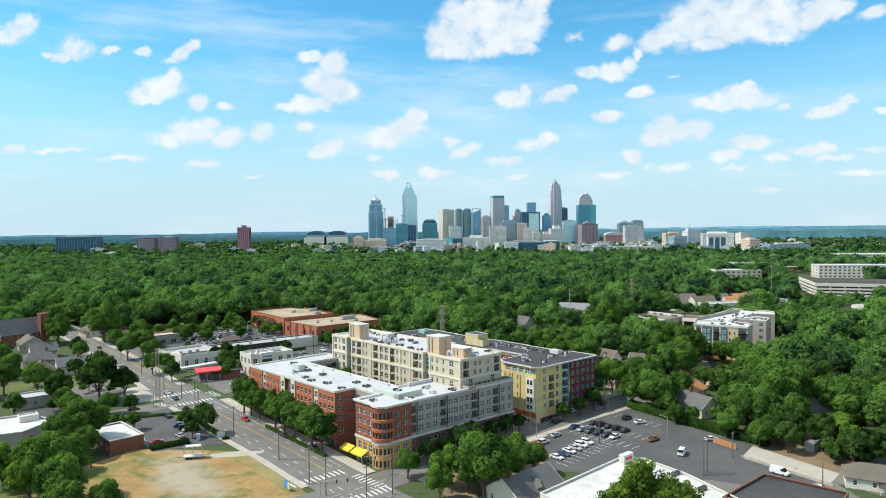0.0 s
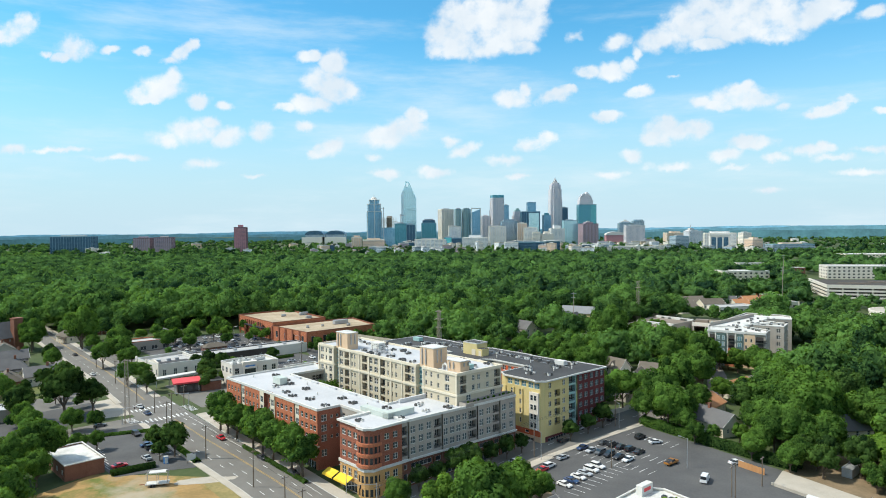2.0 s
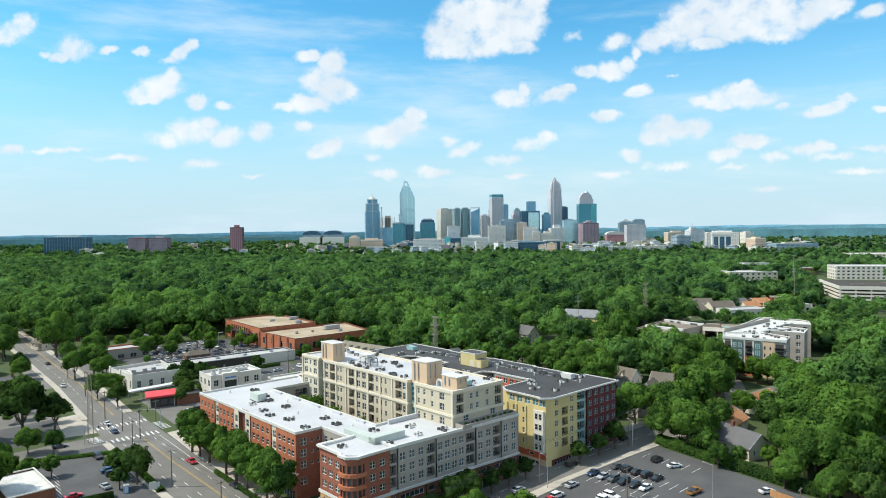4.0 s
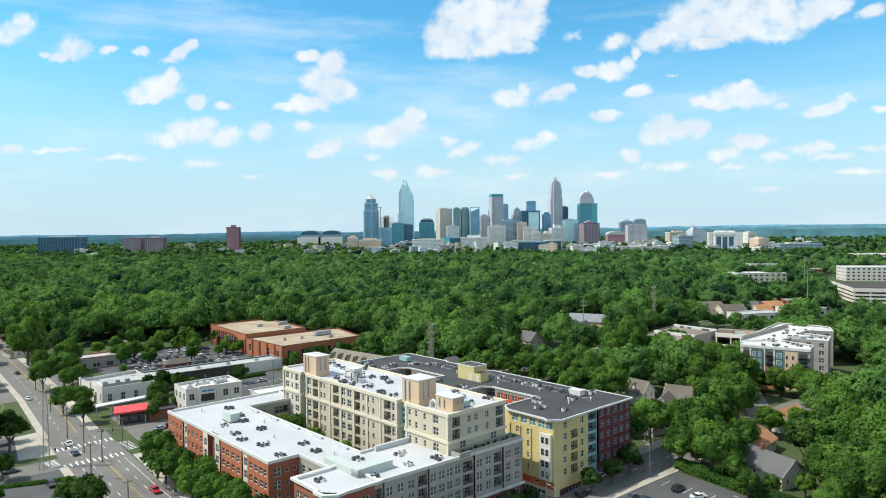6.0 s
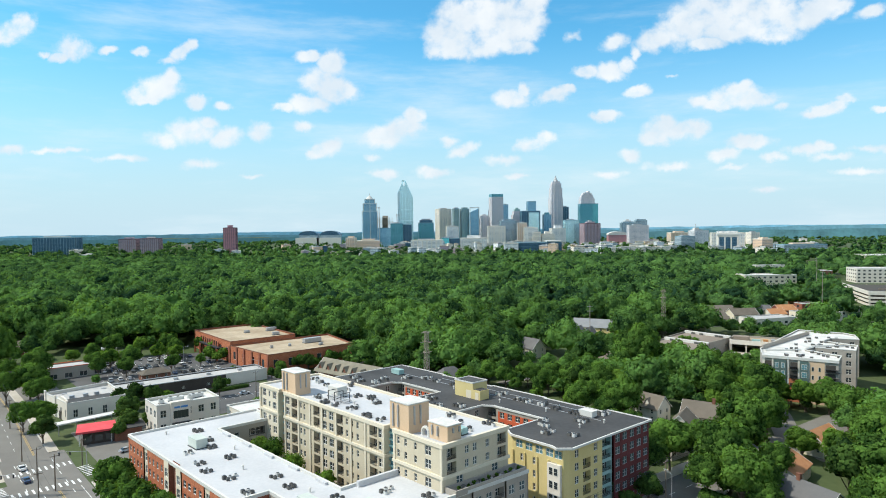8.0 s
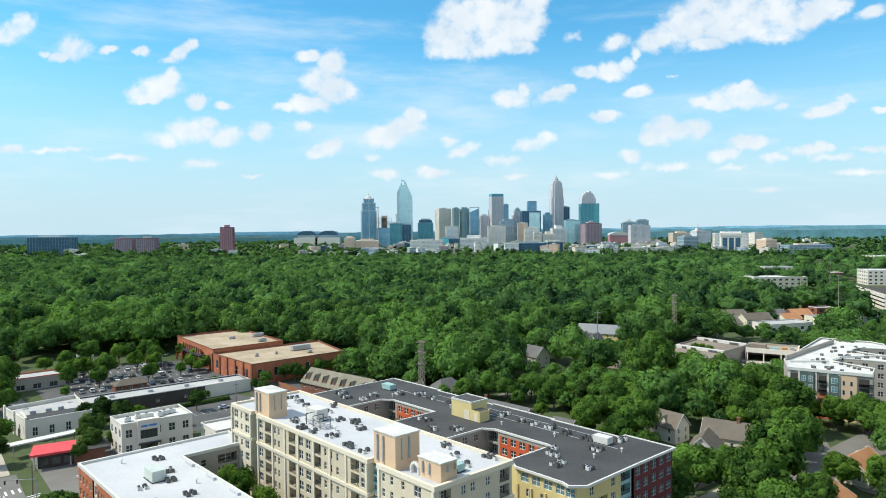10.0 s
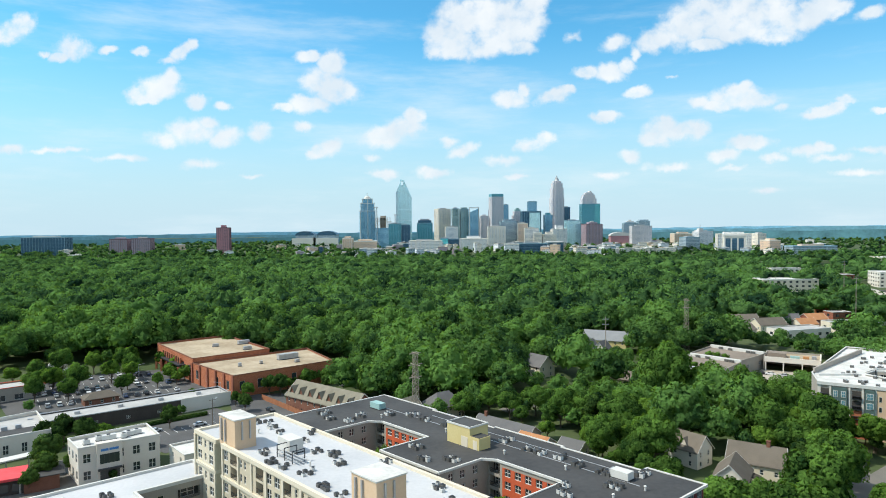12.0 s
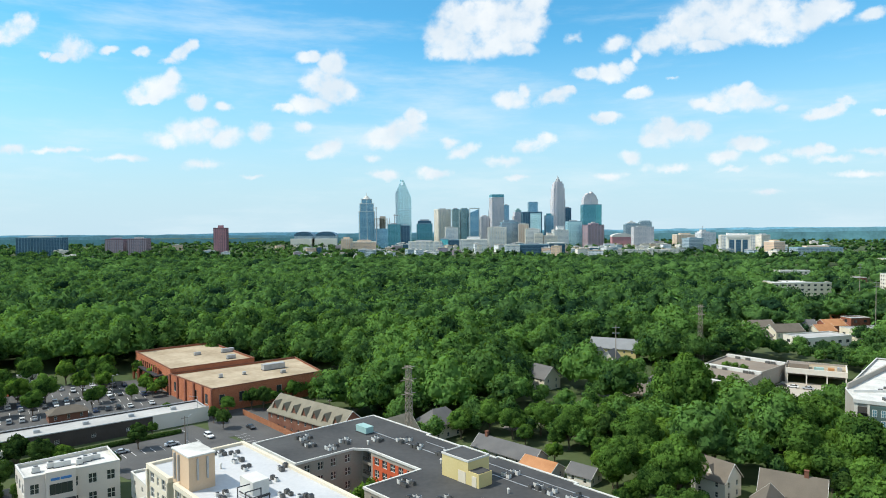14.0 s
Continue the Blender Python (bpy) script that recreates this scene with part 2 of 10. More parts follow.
# ---- materials ----
def mat(name, col, col2=None, rough=0.85, scale=0.5, fine=6.0, metal=0.0, bump=0.0, spread=0.0, spec=0.35):
    """A surface whose colour wanders between two tones at two scales. spread: how much each piece differs."""
    m = bpy.data.materials.new(name)
    m.use_nodes = True
    t = m.node_tree
    p = t.nodes["Principled BSDF"]
    p.inputs["Roughness"].default_value, p.inputs["Metallic"].default_value = rough, metal
    p.inputs["Specular IOR Level"].default_value = spec
    pos = t.nodes.new("ShaderNodeNewGeometry").outputs["Position"]

    def noise_at(s, detail):
        n = t.nodes.new("ShaderNodeTexNoise")
        n.inputs["Scale"].default_value, n.inputs["Detail"].default_value = s, detail
        t.links.new(pos, n.inputs["Vector"])
        return n.outputs["Fac"]

    big, small = noise_at(scale, 4), noise_at(fine, 3)
    add = t.nodes.new("ShaderNodeMath")
    add.operation = "MULTIPLY_ADD"
    t.links.new(big, add.inputs[0])
    add.inputs[1].default_value = 0.65
    half = t.nodes.new("ShaderNodeMath")
    half.operation = "MULTIPLY"
    t.links.new(small, half.inputs[0])
    half.inputs[1].default_value = 0.35
    t.links.new(half.outputs[0], add.inputs[2])
    fac = add.outputs[0]
    if spread:
        rnd = t.nodes.new("ShaderNodeObjectInfo").outputs["Random"]
        mix = t.nodes.new("ShaderNodeMath")
        mix.operation = "MULTIPLY_ADD"
        t.links.new(rnd, mix.inputs[0])
        mix.inputs[1].default_value = spread
        t.links.new(fac, mix.inputs[2])
        fac = mix.outputs[0]
    ramp = t.nodes.new("ShaderNodeMapRange")
    ramp.inputs["From Min"].default_value, ramp.inputs["From Max"].default_value = 0.3, 0.7 + spread
    t.links.new(fac, ramp.inputs["Value"])
    cm = t.nodes.new("ShaderNodeMix")
    cm.data_type = "RGBA"
    a, b = cm.inputs[6], cm.inputs[7]
    a.default_value = (*col, 1)
    b.default_value = (*(col2 or [min(1, c * 1.25 + 0.01) for c in col]), 1)
    t.links.new(ramp.outputs["Result"], cm.inputs[0])
    t.links.new(cm.outputs[2], p.inputs["Base Color"])
    if bump:
        bp = t.nodes.new("ShaderNodeBump")
        bp.inputs["Strength"].default_value, bp.inputs["Distance"].default_value = bump, 0.1
        t.links.new(small, bp.inputs["Height"])
        t.links.new(bp.outputs["Normal"], p.inputs["Normal"])
    return m


def brick_mat(name, col, col2, mortar):
    """Brickwork that follows the wall: courses by height, bonds along the wall."""
    m = mat(name, col, col2, 0.9, 0.35, 5.0, bump=0.2)
    t = m.node_tree
    p = t.nodes["Principled BSDF"]
    link = p.inputs["Base Color"].links[0]
    src = link.from_socket
    tc = t.nodes.new("ShaderNodeTexCoord").outputs["Object"]
    sp = t.nodes.new("ShaderNodeSeparateXYZ")
    t.links.new(tc, sp.inputs[0])
    ad = t.nodes.new("ShaderNodeMath")
    ad.operation = "ADD"
    t.links.new(sp.outputs[0], ad.inputs[0])
    t.links.new(sp.outputs[1], ad.inputs[1])
    cb = t.nodes.new("ShaderNodeCombineXYZ")
    t.links.new(ad.outputs[0], cb.inputs[0])
    t.links.new(sp.outputs[2], cb.inputs[1])
    br = t.nodes.new("ShaderNodeTexBrick")
    br.inputs["Scale"].default_value = 1.0
    br.inputs["Brick Width"].default_value, br.inputs["Row Height"].default_value, br.inputs["Mortar Size"].default_value = 0.24, 0.08, 0.008
    br.inputs["Color1"].default_value, br.inputs["Color2"].default_value, br.inputs["Mortar"].default_value = (1, 1, 1, 1), (0.82, 0.8, 0.8, 1), (*mortar, 1)
    t.links.new(cb.outputs[0], br.inputs["Vector"])
    mul = t.nodes.new("ShaderNodeMix")
    mul.data_type, mul.blend_type = "RGBA", "MULTIPLY"
    mul.inputs[0].default_value = 1.0
    t.links.new(src, mul.inputs[6])
    t.links.new(br.outputs["Color"], mul.inputs[7])
    t.links.new(mul.outputs[2], p.inputs["Base Color"])
    return m


def leaf_mat(name, dark, light, scale=0.09, fine=1.3):
    """Leaves: thin, half letting the light through; hue wanders from tree to tree and leaf to leaf."""
    m = bpy.data.materials.new(name)
    m.use_nodes = True
    t = m.node_tree
    t.nodes.clear()
    out = t.nodes.new("ShaderNodeOutputMaterial")
    geo = t.nodes.new("ShaderNodeNewGeometry")
    n = t.nodes.new("ShaderNodeTexNoise")
    n.inputs["Scale"].default_value, n.inputs["Detail"].default_value = scale, 1.0
    t.links.new(geo.outputs["Position"], n.inputs["Vector"])
    a = t.nodes.new("ShaderNodeMath")
    a.operation = "MULTIPLY_ADD"
    t.links.new(geo.outputs["Random Per Island"], a.inputs[0])
    a.inputs[1].default_value = 0.3
    t.links.new(n.outputs["Fac"], a.inputs[2])
    b = t.nodes.new("ShaderNodeMath")
    b.operation = "MULTIPLY_ADD"
    t.links.new(t.nodes.new("ShaderNodeObjectInfo").outputs["Random"], b.inputs[0])
    b.inputs[1].default_value = 0.3
    t.links.new(a.outputs[0], b.inputs[2])
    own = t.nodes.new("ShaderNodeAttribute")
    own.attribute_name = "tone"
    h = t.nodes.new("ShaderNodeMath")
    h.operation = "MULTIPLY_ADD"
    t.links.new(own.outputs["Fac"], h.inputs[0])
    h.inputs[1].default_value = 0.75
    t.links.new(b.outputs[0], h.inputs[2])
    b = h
    f = t.nodes.new("ShaderNodeTexNoise")
    f.inputs["Scale"].default_value, f.inputs["Detail"].default_value, f.inputs["Roughness"].default_value = fine, 3.0, 0.7
    t.links.new(geo.outputs["Position"], f.inputs["Vector"])
    g = t.nodes.new("ShaderNodeMath")
    g.operation = "MULTIPLY_ADD"
    t.links.new(f.outputs["Fac"], g.inputs[0])
    g.inputs[1].default_value = 0.85
    t.links.new(b.outputs[0], g.inputs[2])
    r = t.nodes.new("ShaderNodeMapRange")
    r.inputs["From Min"].default_value, r.inputs["From Max"].default_value = 1.1, 2.0
    t.links.new(g.outputs[0], r.inputs["Value"])
    bump = t.nodes.new("ShaderNodeBump")
    bump.inputs["Strength"].default_value, bump.inputs["Distance"].default_value = 0.55, 0.7 / fine
    t.links.new(f.outputs["Fac"], bump.inputs["Height"])
    mix = t.nodes.new("ShaderNodeMix")
    mix.data_type = "RGBA"
    mix.inputs[6].default_value, mix.inputs[7].default_value = (*dark, 1), (*light, 1)
    t.links.new(r.outputs["Result"], mix.inputs[0])
    d = t.nodes.new("ShaderNodeBsdfDiffuse")
    tr = t.nodes.new("ShaderNodeBsdfTranslucent")
    ms = t.nodes.new("ShaderNodeMixShader")
    ms.inputs[0].default_value = 0.38
    t.links.new(mix.outputs[2], d.inputs["Color"])
    warm = t.nodes.new("ShaderNodeMix")
    warm.data_type, warm.blend_type = "RGBA", "MULTIPLY"
    warm.inputs[0].default_value, warm.inputs[7].default_value = 1.0, (1.35, 1.28, 0.62, 1)
    t.links.new(mix.outputs[2], warm.inputs[6])
    t.links.new(warm.outputs[2], tr.inputs["Color"])
    t.links.new(bump.outputs["Normal"], d.inputs["Normal"])
    t.links.new(d.outputs[0], ms.inputs[1])
    t.links.new(tr.outputs[0], ms.inputs[2])
    t.links.new(ms.outputs[0], out.inputs["Surface"])
    return m


def lot_mat():
    """Dry grass worn through to pale gravel along a track, greener in places."""
    t = LOT.node_tree
    p = t.nodes["Principled BSDF"]
    src = p.inputs["Base Color"].links[0].from_socket
    pos = t.nodes.new("ShaderNodeNewGeometry").outputs["Position"]

    def blend(col, scale, lo, hi, base, track):
        n = t.nodes.new("ShaderNodeTexNoise")
        n.inputs["Scale"].default_value, n.inputs["Detail"].default_value, n.inputs["Roughness"].default_value = scale, 6.0, 0.65
        t.links.new(pos, n.inputs["Vector"])
        fac = n.outputs["Fac"]
        if track:
            mp = t.nodes.new("ShaderNodeMapping")
            mp.vector_type = "TEXTURE"
            mp.inputs["Location"].default_value, mp.inputs["Rotation"].default_value, mp.inputs["Scale"].default_value = (-91, 190, 0), (0, 0, radians(128)), (34, 11, 1e6)
            t.links.new(pos, mp.inputs["Vector"])
            ln = t.nodes.new("ShaderNodeVectorMath")
            ln.operation = "LENGTH"
            t.links.new(mp.outputs[0], ln.inputs[0])
            ad = t.nodes.new("ShaderNodeMath")
            ad.operation = "MULTIPLY_ADD"
            t.links.new(ln.outputs["Value"], ad.inputs[0])
            ad.inputs[1].default_value = -0.45
            t.links.new(fac, ad.inputs[2])
            fac = ad.outputs[0]
        r = t.nodes.new("ShaderNodeMapRange")
        r.inputs["From Min"].default_value, r.inputs["From Max"].default_value = lo, hi
        t.links.new(fac, r.inputs["Value"])
        m = t.nodes.new("ShaderNodeMix")
        m.data_type = "RGBA"
        m.inputs[7].default_value = (*col, 1)
        t.links.new(r.outputs["Result"], m.inputs[0])
        t.links.new(base, m.inputs[6])
        return m.outputs[2]

    out = blend((0.13, 0.15, 0.035), 0.075, 0.48, 0.6, src, False)
    out = blend((0.37, 0.315, 0.225), 0.14, 0.03, 0.4, out, True)
    t.links.new(out, p.inputs["Base Color"])


def glass_mat(name, col, rough=0.08):
    m = bpy.data.materials.new(name)
    m.use_nodes = True
    p = m.node_tree.nodes["Principled BSDF"]
    p.inputs["Base Color"].default_value = (*col, 1)
    p.inputs["Roughness"].default_value = rough
    p.inputs["Specular IOR Level"].default_value = 0.9
    return m


ASPHALT = mat("asphalt", (0.145, 0.136, 0.122), (0.205, 0.195, 0.175), 0.9, 0.12, 3.0, bump=0.15)
ASPHALT_DARK = mat("asphalt_dark", (0.07, 0.07, 0.071), (0.118, 0.117, 0.115), 0.9, 0.1, 2.0, bump=0.15)
CONCRETE = mat("concrete", (0.36, 0.325, 0.27), (0.5, 0.45, 0.375), 0.9, 0.2, 3.0)
KERB = mat("kerb_stone", (0.45, 0.43, 0.4), (0.58, 0.56, 0.52), 0.9, 0.3, 3.0)
PAINT_WHITE = mat("road_paint_white", (0.6, 0.6, 0.58), (0.8, 0.8, 0.78), 0.8, 0.6, 5.0)
PAINT_YELLOW = mat("road_paint_yellow", (0.3, 0.22, 0.1), (0.5, 0.34, 0.13), 0.8, 0.6, 5.0)
LOT = mat("dry_lot_soil", (0.23, 0.16, 0.06), (0.44, 0.27, 0.11), 0.95, 0.09, 0.9)
GRASS = mat("lawn", (0.06, 0.1, 0.025), (0.17, 0.18, 0.06), 0.95, 0.06, 1.2)
GROUND = mat("ground_cover", (0.04, 0.07, 0.02), (0.085, 0.105, 0.042), 0.95, 0.02, 0.4)
DRY_VERGE = mat("dry_verge", (0.15, 0.15, 0.05), (0.36, 0.27, 0.12), 0.95, 0.12, 1.1)
MULCH = mat("mulch", (0.16, 0.12, 0.07), (0.28, 0.2, 0.12), 0.95, 0.3, 2.0)
ROOF_WHITE = mat("white_membrane", (0.42, 0.43, 0.445), (0.56, 0.56, 0.565), 0.7, 0.07, 1.2)
ROOF_BRIGHT = mat("white_coating", (0.44, 0.43, 0.4), (0.74, 0.73, 0.69), 0.75, 0.22, 1.5)
ROOF_DARK = mat("dark_membrane", (0.036, 0.036, 0.037), (0.078, 0.077, 0.076), 0.8, 0.08, 0.8)
ROOF_TAN = mat("tan_gravel_roof", (0.27, 0.205, 0.13), (0.52, 0.43, 0.31), 0.95, 0.06, 0.5)
ROOF_BROWN = mat("brown_gravel_roof", (0.19, 0.155, 0.125), (0.28, 0.235, 0.19), 0.95, 0.05, 0.7)
ROOF_GREY = mat("grey_gravel_roof", (0.32, 0.315, 0.305), (0.5, 0.49, 0.47), 0.9, 0.08, 0.8)
SHINGLE = mat("grey_shingle", (0.095, 0.095, 0.1), (0.165, 0.16, 0.155), 0.95, 0.3, 4.0, bump=0.3, spread=0.3)
SHINGLE_SLATE = mat("slate_shingle", (0.19, 0.2, 0.21), (0.28, 0.285, 0.29), 0.95, 0.3, 4.0, bump=0.3, spread=0.3)
SHINGLE_BROWN = mat("brown_shingle", (0.115, 0.098, 0.078), (0.19, 0.162, 0.13), 0.95, 0.3, 4.0, bump=0.3, spread=0.3)
SHINGLE_OLIVE = mat("olive_shingle", (0.17, 0.155, 0.115), (0.26, 0.235, 0.18), 0.95, 0.3, 4.0, bump=0.3)
SHINGLE_RUST = mat("rust_shingle", (0.36, 0.16, 0.07), (0.5, 0.25, 0.12), 0.95, 0.3, 4.0, bump=0.3)
BRICK_RED = brick_mat("red_brick", (0.29, 0.105, 0.065), (0.37, 0.145, 0.092), (0.6, 0.48, 0.42))
BRICK_ORANGE = brick_mat("orange_brick", (0.46, 0.158, 0.078), (0.56, 0.212, 0.11), (0.62, 0.45, 0.36))
BRICK_TAN = brick_mat("ochre_brick", (0.55, 0.32, 0.12), (0.64, 0.4, 0.17), (0.85, 0.8, 0.75))
BRICK_BROWN = brick_mat("brown_brick", (0.2, 0.085, 0.055), (0.28, 0.13, 0.085), (0.75, 0.7, 0.66))
BRICK_MAROON = brick_mat("maroon_brick", (0.13, 0.035, 0.036), (0.185, 0.05, 0.05), (0.75, 0.7, 0.7))
STUCCO_CREAM = mat("cream_stucco", (0.62, 0.55, 0.42), (0.72, 0.65, 0.52), 0.9, 0.15, 2.5)
STUCCO_BEIGE = mat("beige_stucco", (0.5, 0.43, 0.31), (0.6, 0.53, 0.4), 0.9, 0.15, 2.5)
STUCCO_GREY = mat("grey_stucco", (0.33, 0.295, 0.25), (0.42, 0.38, 0.33), 0.9, 0.15, 2.5)
STUCCO_PEACH = mat("peach_stucco", (0.6, 0.42, 0.27), (0.68, 0.5, 0.34), 0.9, 0.15, 2.5)
STUCCO_YELLOW = mat("yellow_stucco", (0.57, 0.46, 0.2), (0.66, 0.55, 0.27), 0.9, 0.15, 2.5)
STUCCO_WHITE = mat("white_stucco", (0.64, 0.59, 0.51), (0.74, 0.69, 0.61), 0.9, 0.15, 2.5)
WALL_DARK = mat("dark_wall_surface", (0.05, 0.04, 0.036), (0.085, 0.07, 0.062), 0.9, 0.15, 2.5)
STUCCO_TAUPE = mat("taupe_stucco", (0.3, 0.27, 0.23), (0.38, 0.35, 0.3), 0.9, 0.15, 2.5)
RED_PAINT = mat("red_panel", (0.5, 0.09, 0.035), (0.6, 0.13, 0.055), 0.8, 0.2, 2.0)
TRIM_WHITE = mat("white_trim", (0.55, 0.54, 0.5), (0.66, 0.65, 0.61), 0.7, 0.5, 4.0)
TRIM_DARK = mat("dark_metal", (0.03, 0.032, 0.035), (0.06, 0.06, 0.065), 0.5, 0.5, 4.0, metal=0.3)
METAL_GREY = mat("galvanised_metal", (0.35, 0.36, 0.37), (0.5, 0.51, 0.52), 0.5, 0.6, 5.0, metal=0.4)
METAL_DARKGREY = mat("condenser_casing", (0.08, 0.078, 0.075), (0.15, 0.148, 0.14), 0.6, 0.8, 5.0, metal=0.2)
METAL_PALE = mat("pale_casing", (0.5, 0.5, 0.48), (0.64, 0.64, 0.61), 0.6, 0.8, 5.0)
METAL_TEAL = mat("teal_panel", (0.25, 0.42, 0.4), (0.36, 0.52, 0.5), 0.5, 0.4, 3.0)
BAY_GREEN = mat("dark_teal_panel", (0.075, 0.12, 0.11), (0.11, 0.165, 0.15), 0.5, 0.4, 3.0)
METAL_SEAM = mat("pale_green_metal", (0.45, 0.5, 0.45), (0.56, 0.6, 0.55), 0.5, 0.4, 3.0)
CANVAS_YELLOW = mat("yellow_canvas", (0.75, 0.5, 0.03), (0.82, 0.58, 0.06), 0.9, 0.5, 4.0)
CANVAS_RED = mat("red_canvas", (0.6, 0.05, 0.06), (0.7, 0.1, 0.11), 0.8, 0.5, 4.0)
RUST = mat("weathered_steel", (0.26, 0.22, 0.18), (0.4, 0.34, 0.28), 0.7, 0.8, 5.0, metal=0.2)
WOOD_POLE = mat("weathered_wood", (0.13, 0.1, 0.075), (0.22, 0.18, 0.14), 0.95, 0.8, 6.0)
WOOD_RUSSET = mat("red_brown_fence_boards", (0.3, 0.12, 0.06), (0.42, 0.18, 0.09), 0.9, 0.5, 3.0, spread=0.3)
WOOD_FENCE = mat("orange_fence_boards", (0.42, 0.2, 0.08), (0.55, 0.29, 0.13), 0.9, 0.5, 3.0, spread=0.3)
BARK = mat("bark", (0.09, 0.07, 0.05), (0.16, 0.125, 0.09), 0.95, 1.0, 6.0, bump=0.5)
LEAF = leaf_mat("leaves", (0.019, 0.052, 0.016), (0.147, 0.278, 0.054), 0.09, 2.6)
LEAF_BRIGHT = leaf_mat("bright_leaves", (0.028, 0.074, 0.016), (0.17, 0.3, 0.05), 0.09, 2.6)
LEAF_YELLOW = leaf_mat("yellow_green_leaves", (0.04, 0.09, 0.015), (0.25, 0.36, 0.06), 0.09, 2.6)
LEAF_DARK = leaf_mat("dark_leaves", (0.013, 0.035, 0.014), (0.095, 0.175, 0.042), 0.09, 2.6)
WOODLAND = leaf_mat("woodland_leaves", (0.021, 0.056, 0.025), (0.138, 0.27, 0.068), 0.05, 2.2)
# Far canopy is tinted bluer than near leaves, imitating haze over distance.
FOREST = leaf_mat("forest_leaves", (0.021, 0.056, 0.03), (0.134, 0.266, 0.076), 0.03, 1.9)
GLASS = glass_mat("window_glass", (0.035, 0.045, 0.05))
# Base colour lifted to imitate sky mirrored in the side-street panes.
GLASS_PALE = glass_mat("pale_glass", (0.085, 0.115, 0.125))
GLASS_BLUE = glass_mat("blue_glass", (0.12, 0.26, 0.3))
RUBBER = mat("rubber", (0.02, 0.02, 0.02), (0.035, 0.035, 0.035), 0.9)
# Dark colour that stands in for shade inside recesses and openings.
SHADE_FILL = mat("painted_shade", (0.05, 0.045, 0.04), (0.08, 0.07, 0.06), 0.95)
lot_mat()

# ---- the ground ----
def far_hills(x, y):
    """Low wooded ridges that close the view."""
    d = math.hypot(x, y)
    h = 16 * smooth((d - 3300) / 1250) + 3 * smooth((d - 1500) / 1500)
    return h * (0.82 + 0.5 * noise.noise((x / 900, y / 900, 0.3)) + 0.2 * noise.noise((x / 260, y / 260, 2.0)))


def make_ground():
    near = [-420 + 12 * k for k in range(71)]
    ys = [-320 + 12 * k for k in range(80)]
    out, step = [], 14.0
    while (near[-1] + sum(out)) < 4880:
        out.append(step)
        step *= 1.13
    xs, a, b = list(near), near[0], near[-1]
    for s in out:
        a, b = a - s, b + s
        xs = [a] + xs + [b]
    b, step = ys[-1], 14.0
    while b < 4700:
        b += step
        step = min(step * 1.1, 130)
        ys.append(b)
    b, step = ys[0], 30.0
    while b > -3000:
        b -= step
        step *= 1.4
        ys = [b] + ys
    m = Mesh()
    nx = len(xs)
    m.v = [(x, y, gz(x, y) + far_hills(x, y)) for y in ys for x in xs]
    m.f = [(j * nx + i, j * nx + i + 1, (j + 1) * nx + i + 1, (j + 1) * nx + i) for j in range(len(ys) - 1) for i in range(nx - 1)]
    solo("ground", m, GROUND, "wooded ground of soil and low green cover", "ground", kind="structure", soft=True)


make_ground()


def far_ridge(radius, top, col, seed, label):
    """A distant wooded ridge, its blue air haze painted in and made to glow."""
    m = Mesh()
    n = 240
    for k in range(n + 1):
        a = radians(-62 + 124 * k / n)
        h = top * (0.8 + 0.22 * noise.noise((a * 5, seed, 0)) + 0.12 * noise.noise((a * 17, seed, 3)) + 0.05 * noise.noise((a * 60, seed, 7))) + radius * 0.0042 * smooth(a / 0.45)
        x, y = radius * math.sin(a), radius * math.cos(a)
        m.v += [(x, y, -40), (x, y, h)]
    m.f = [(2 * k, 2 * k + 1, 2 * k + 3, 2 * k + 2) for k in range(n)]
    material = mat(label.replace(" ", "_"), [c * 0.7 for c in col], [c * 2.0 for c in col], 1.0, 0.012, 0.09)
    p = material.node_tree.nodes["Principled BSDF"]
    # the glow imitates light scattered by the air in front
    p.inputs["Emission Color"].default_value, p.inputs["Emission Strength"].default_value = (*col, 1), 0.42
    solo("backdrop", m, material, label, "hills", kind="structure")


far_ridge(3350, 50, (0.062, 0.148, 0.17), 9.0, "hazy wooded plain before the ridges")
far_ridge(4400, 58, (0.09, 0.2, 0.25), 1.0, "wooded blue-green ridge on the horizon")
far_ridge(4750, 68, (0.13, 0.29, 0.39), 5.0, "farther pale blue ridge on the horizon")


def patch(name, q, dz, material, label, category, n=6, thick=0.0, kind="structure"):
    """A sheet laid on the ground between four corners; thick gives it an edge."""
    m = Mesh()
    c = [Vector(p) for p in q]
    for j in range(n + 1):
        for i in range(n + 1):
            p = c[0].lerp(c[1], i / n).lerp(c[3].lerp(c[2], i / n), j / n)
            m.v.append((p.x, p.y, gz(p.x, p.y) + dz))
    w = n + 1
    for j in range(n):
        for i in range(n):
            m.f.append((j * w + i, j * w + i + 1, (j + 1) * w + i + 1, (j + 1) * w + i))
    if thick:
        rim = [i for i in range(w)] + [j * w + n for j in range(1, w)] + [n * w + i for i in range(n - 1, -1, -1)] + [j * w for j in range(n - 1, 0, -1)]
        k = len(m.v)
        m.v += [(m.v[i][0], m.v[i][1], m.v[i][2] - thick) for i in rim]
        r = len(rim)
        m.f += [(rim[a], k + a, k + (a + 1) % r, rim[(a + 1) % r]) for a in range(r)]
    return solo(name, m, material, label, category, kind=kind)


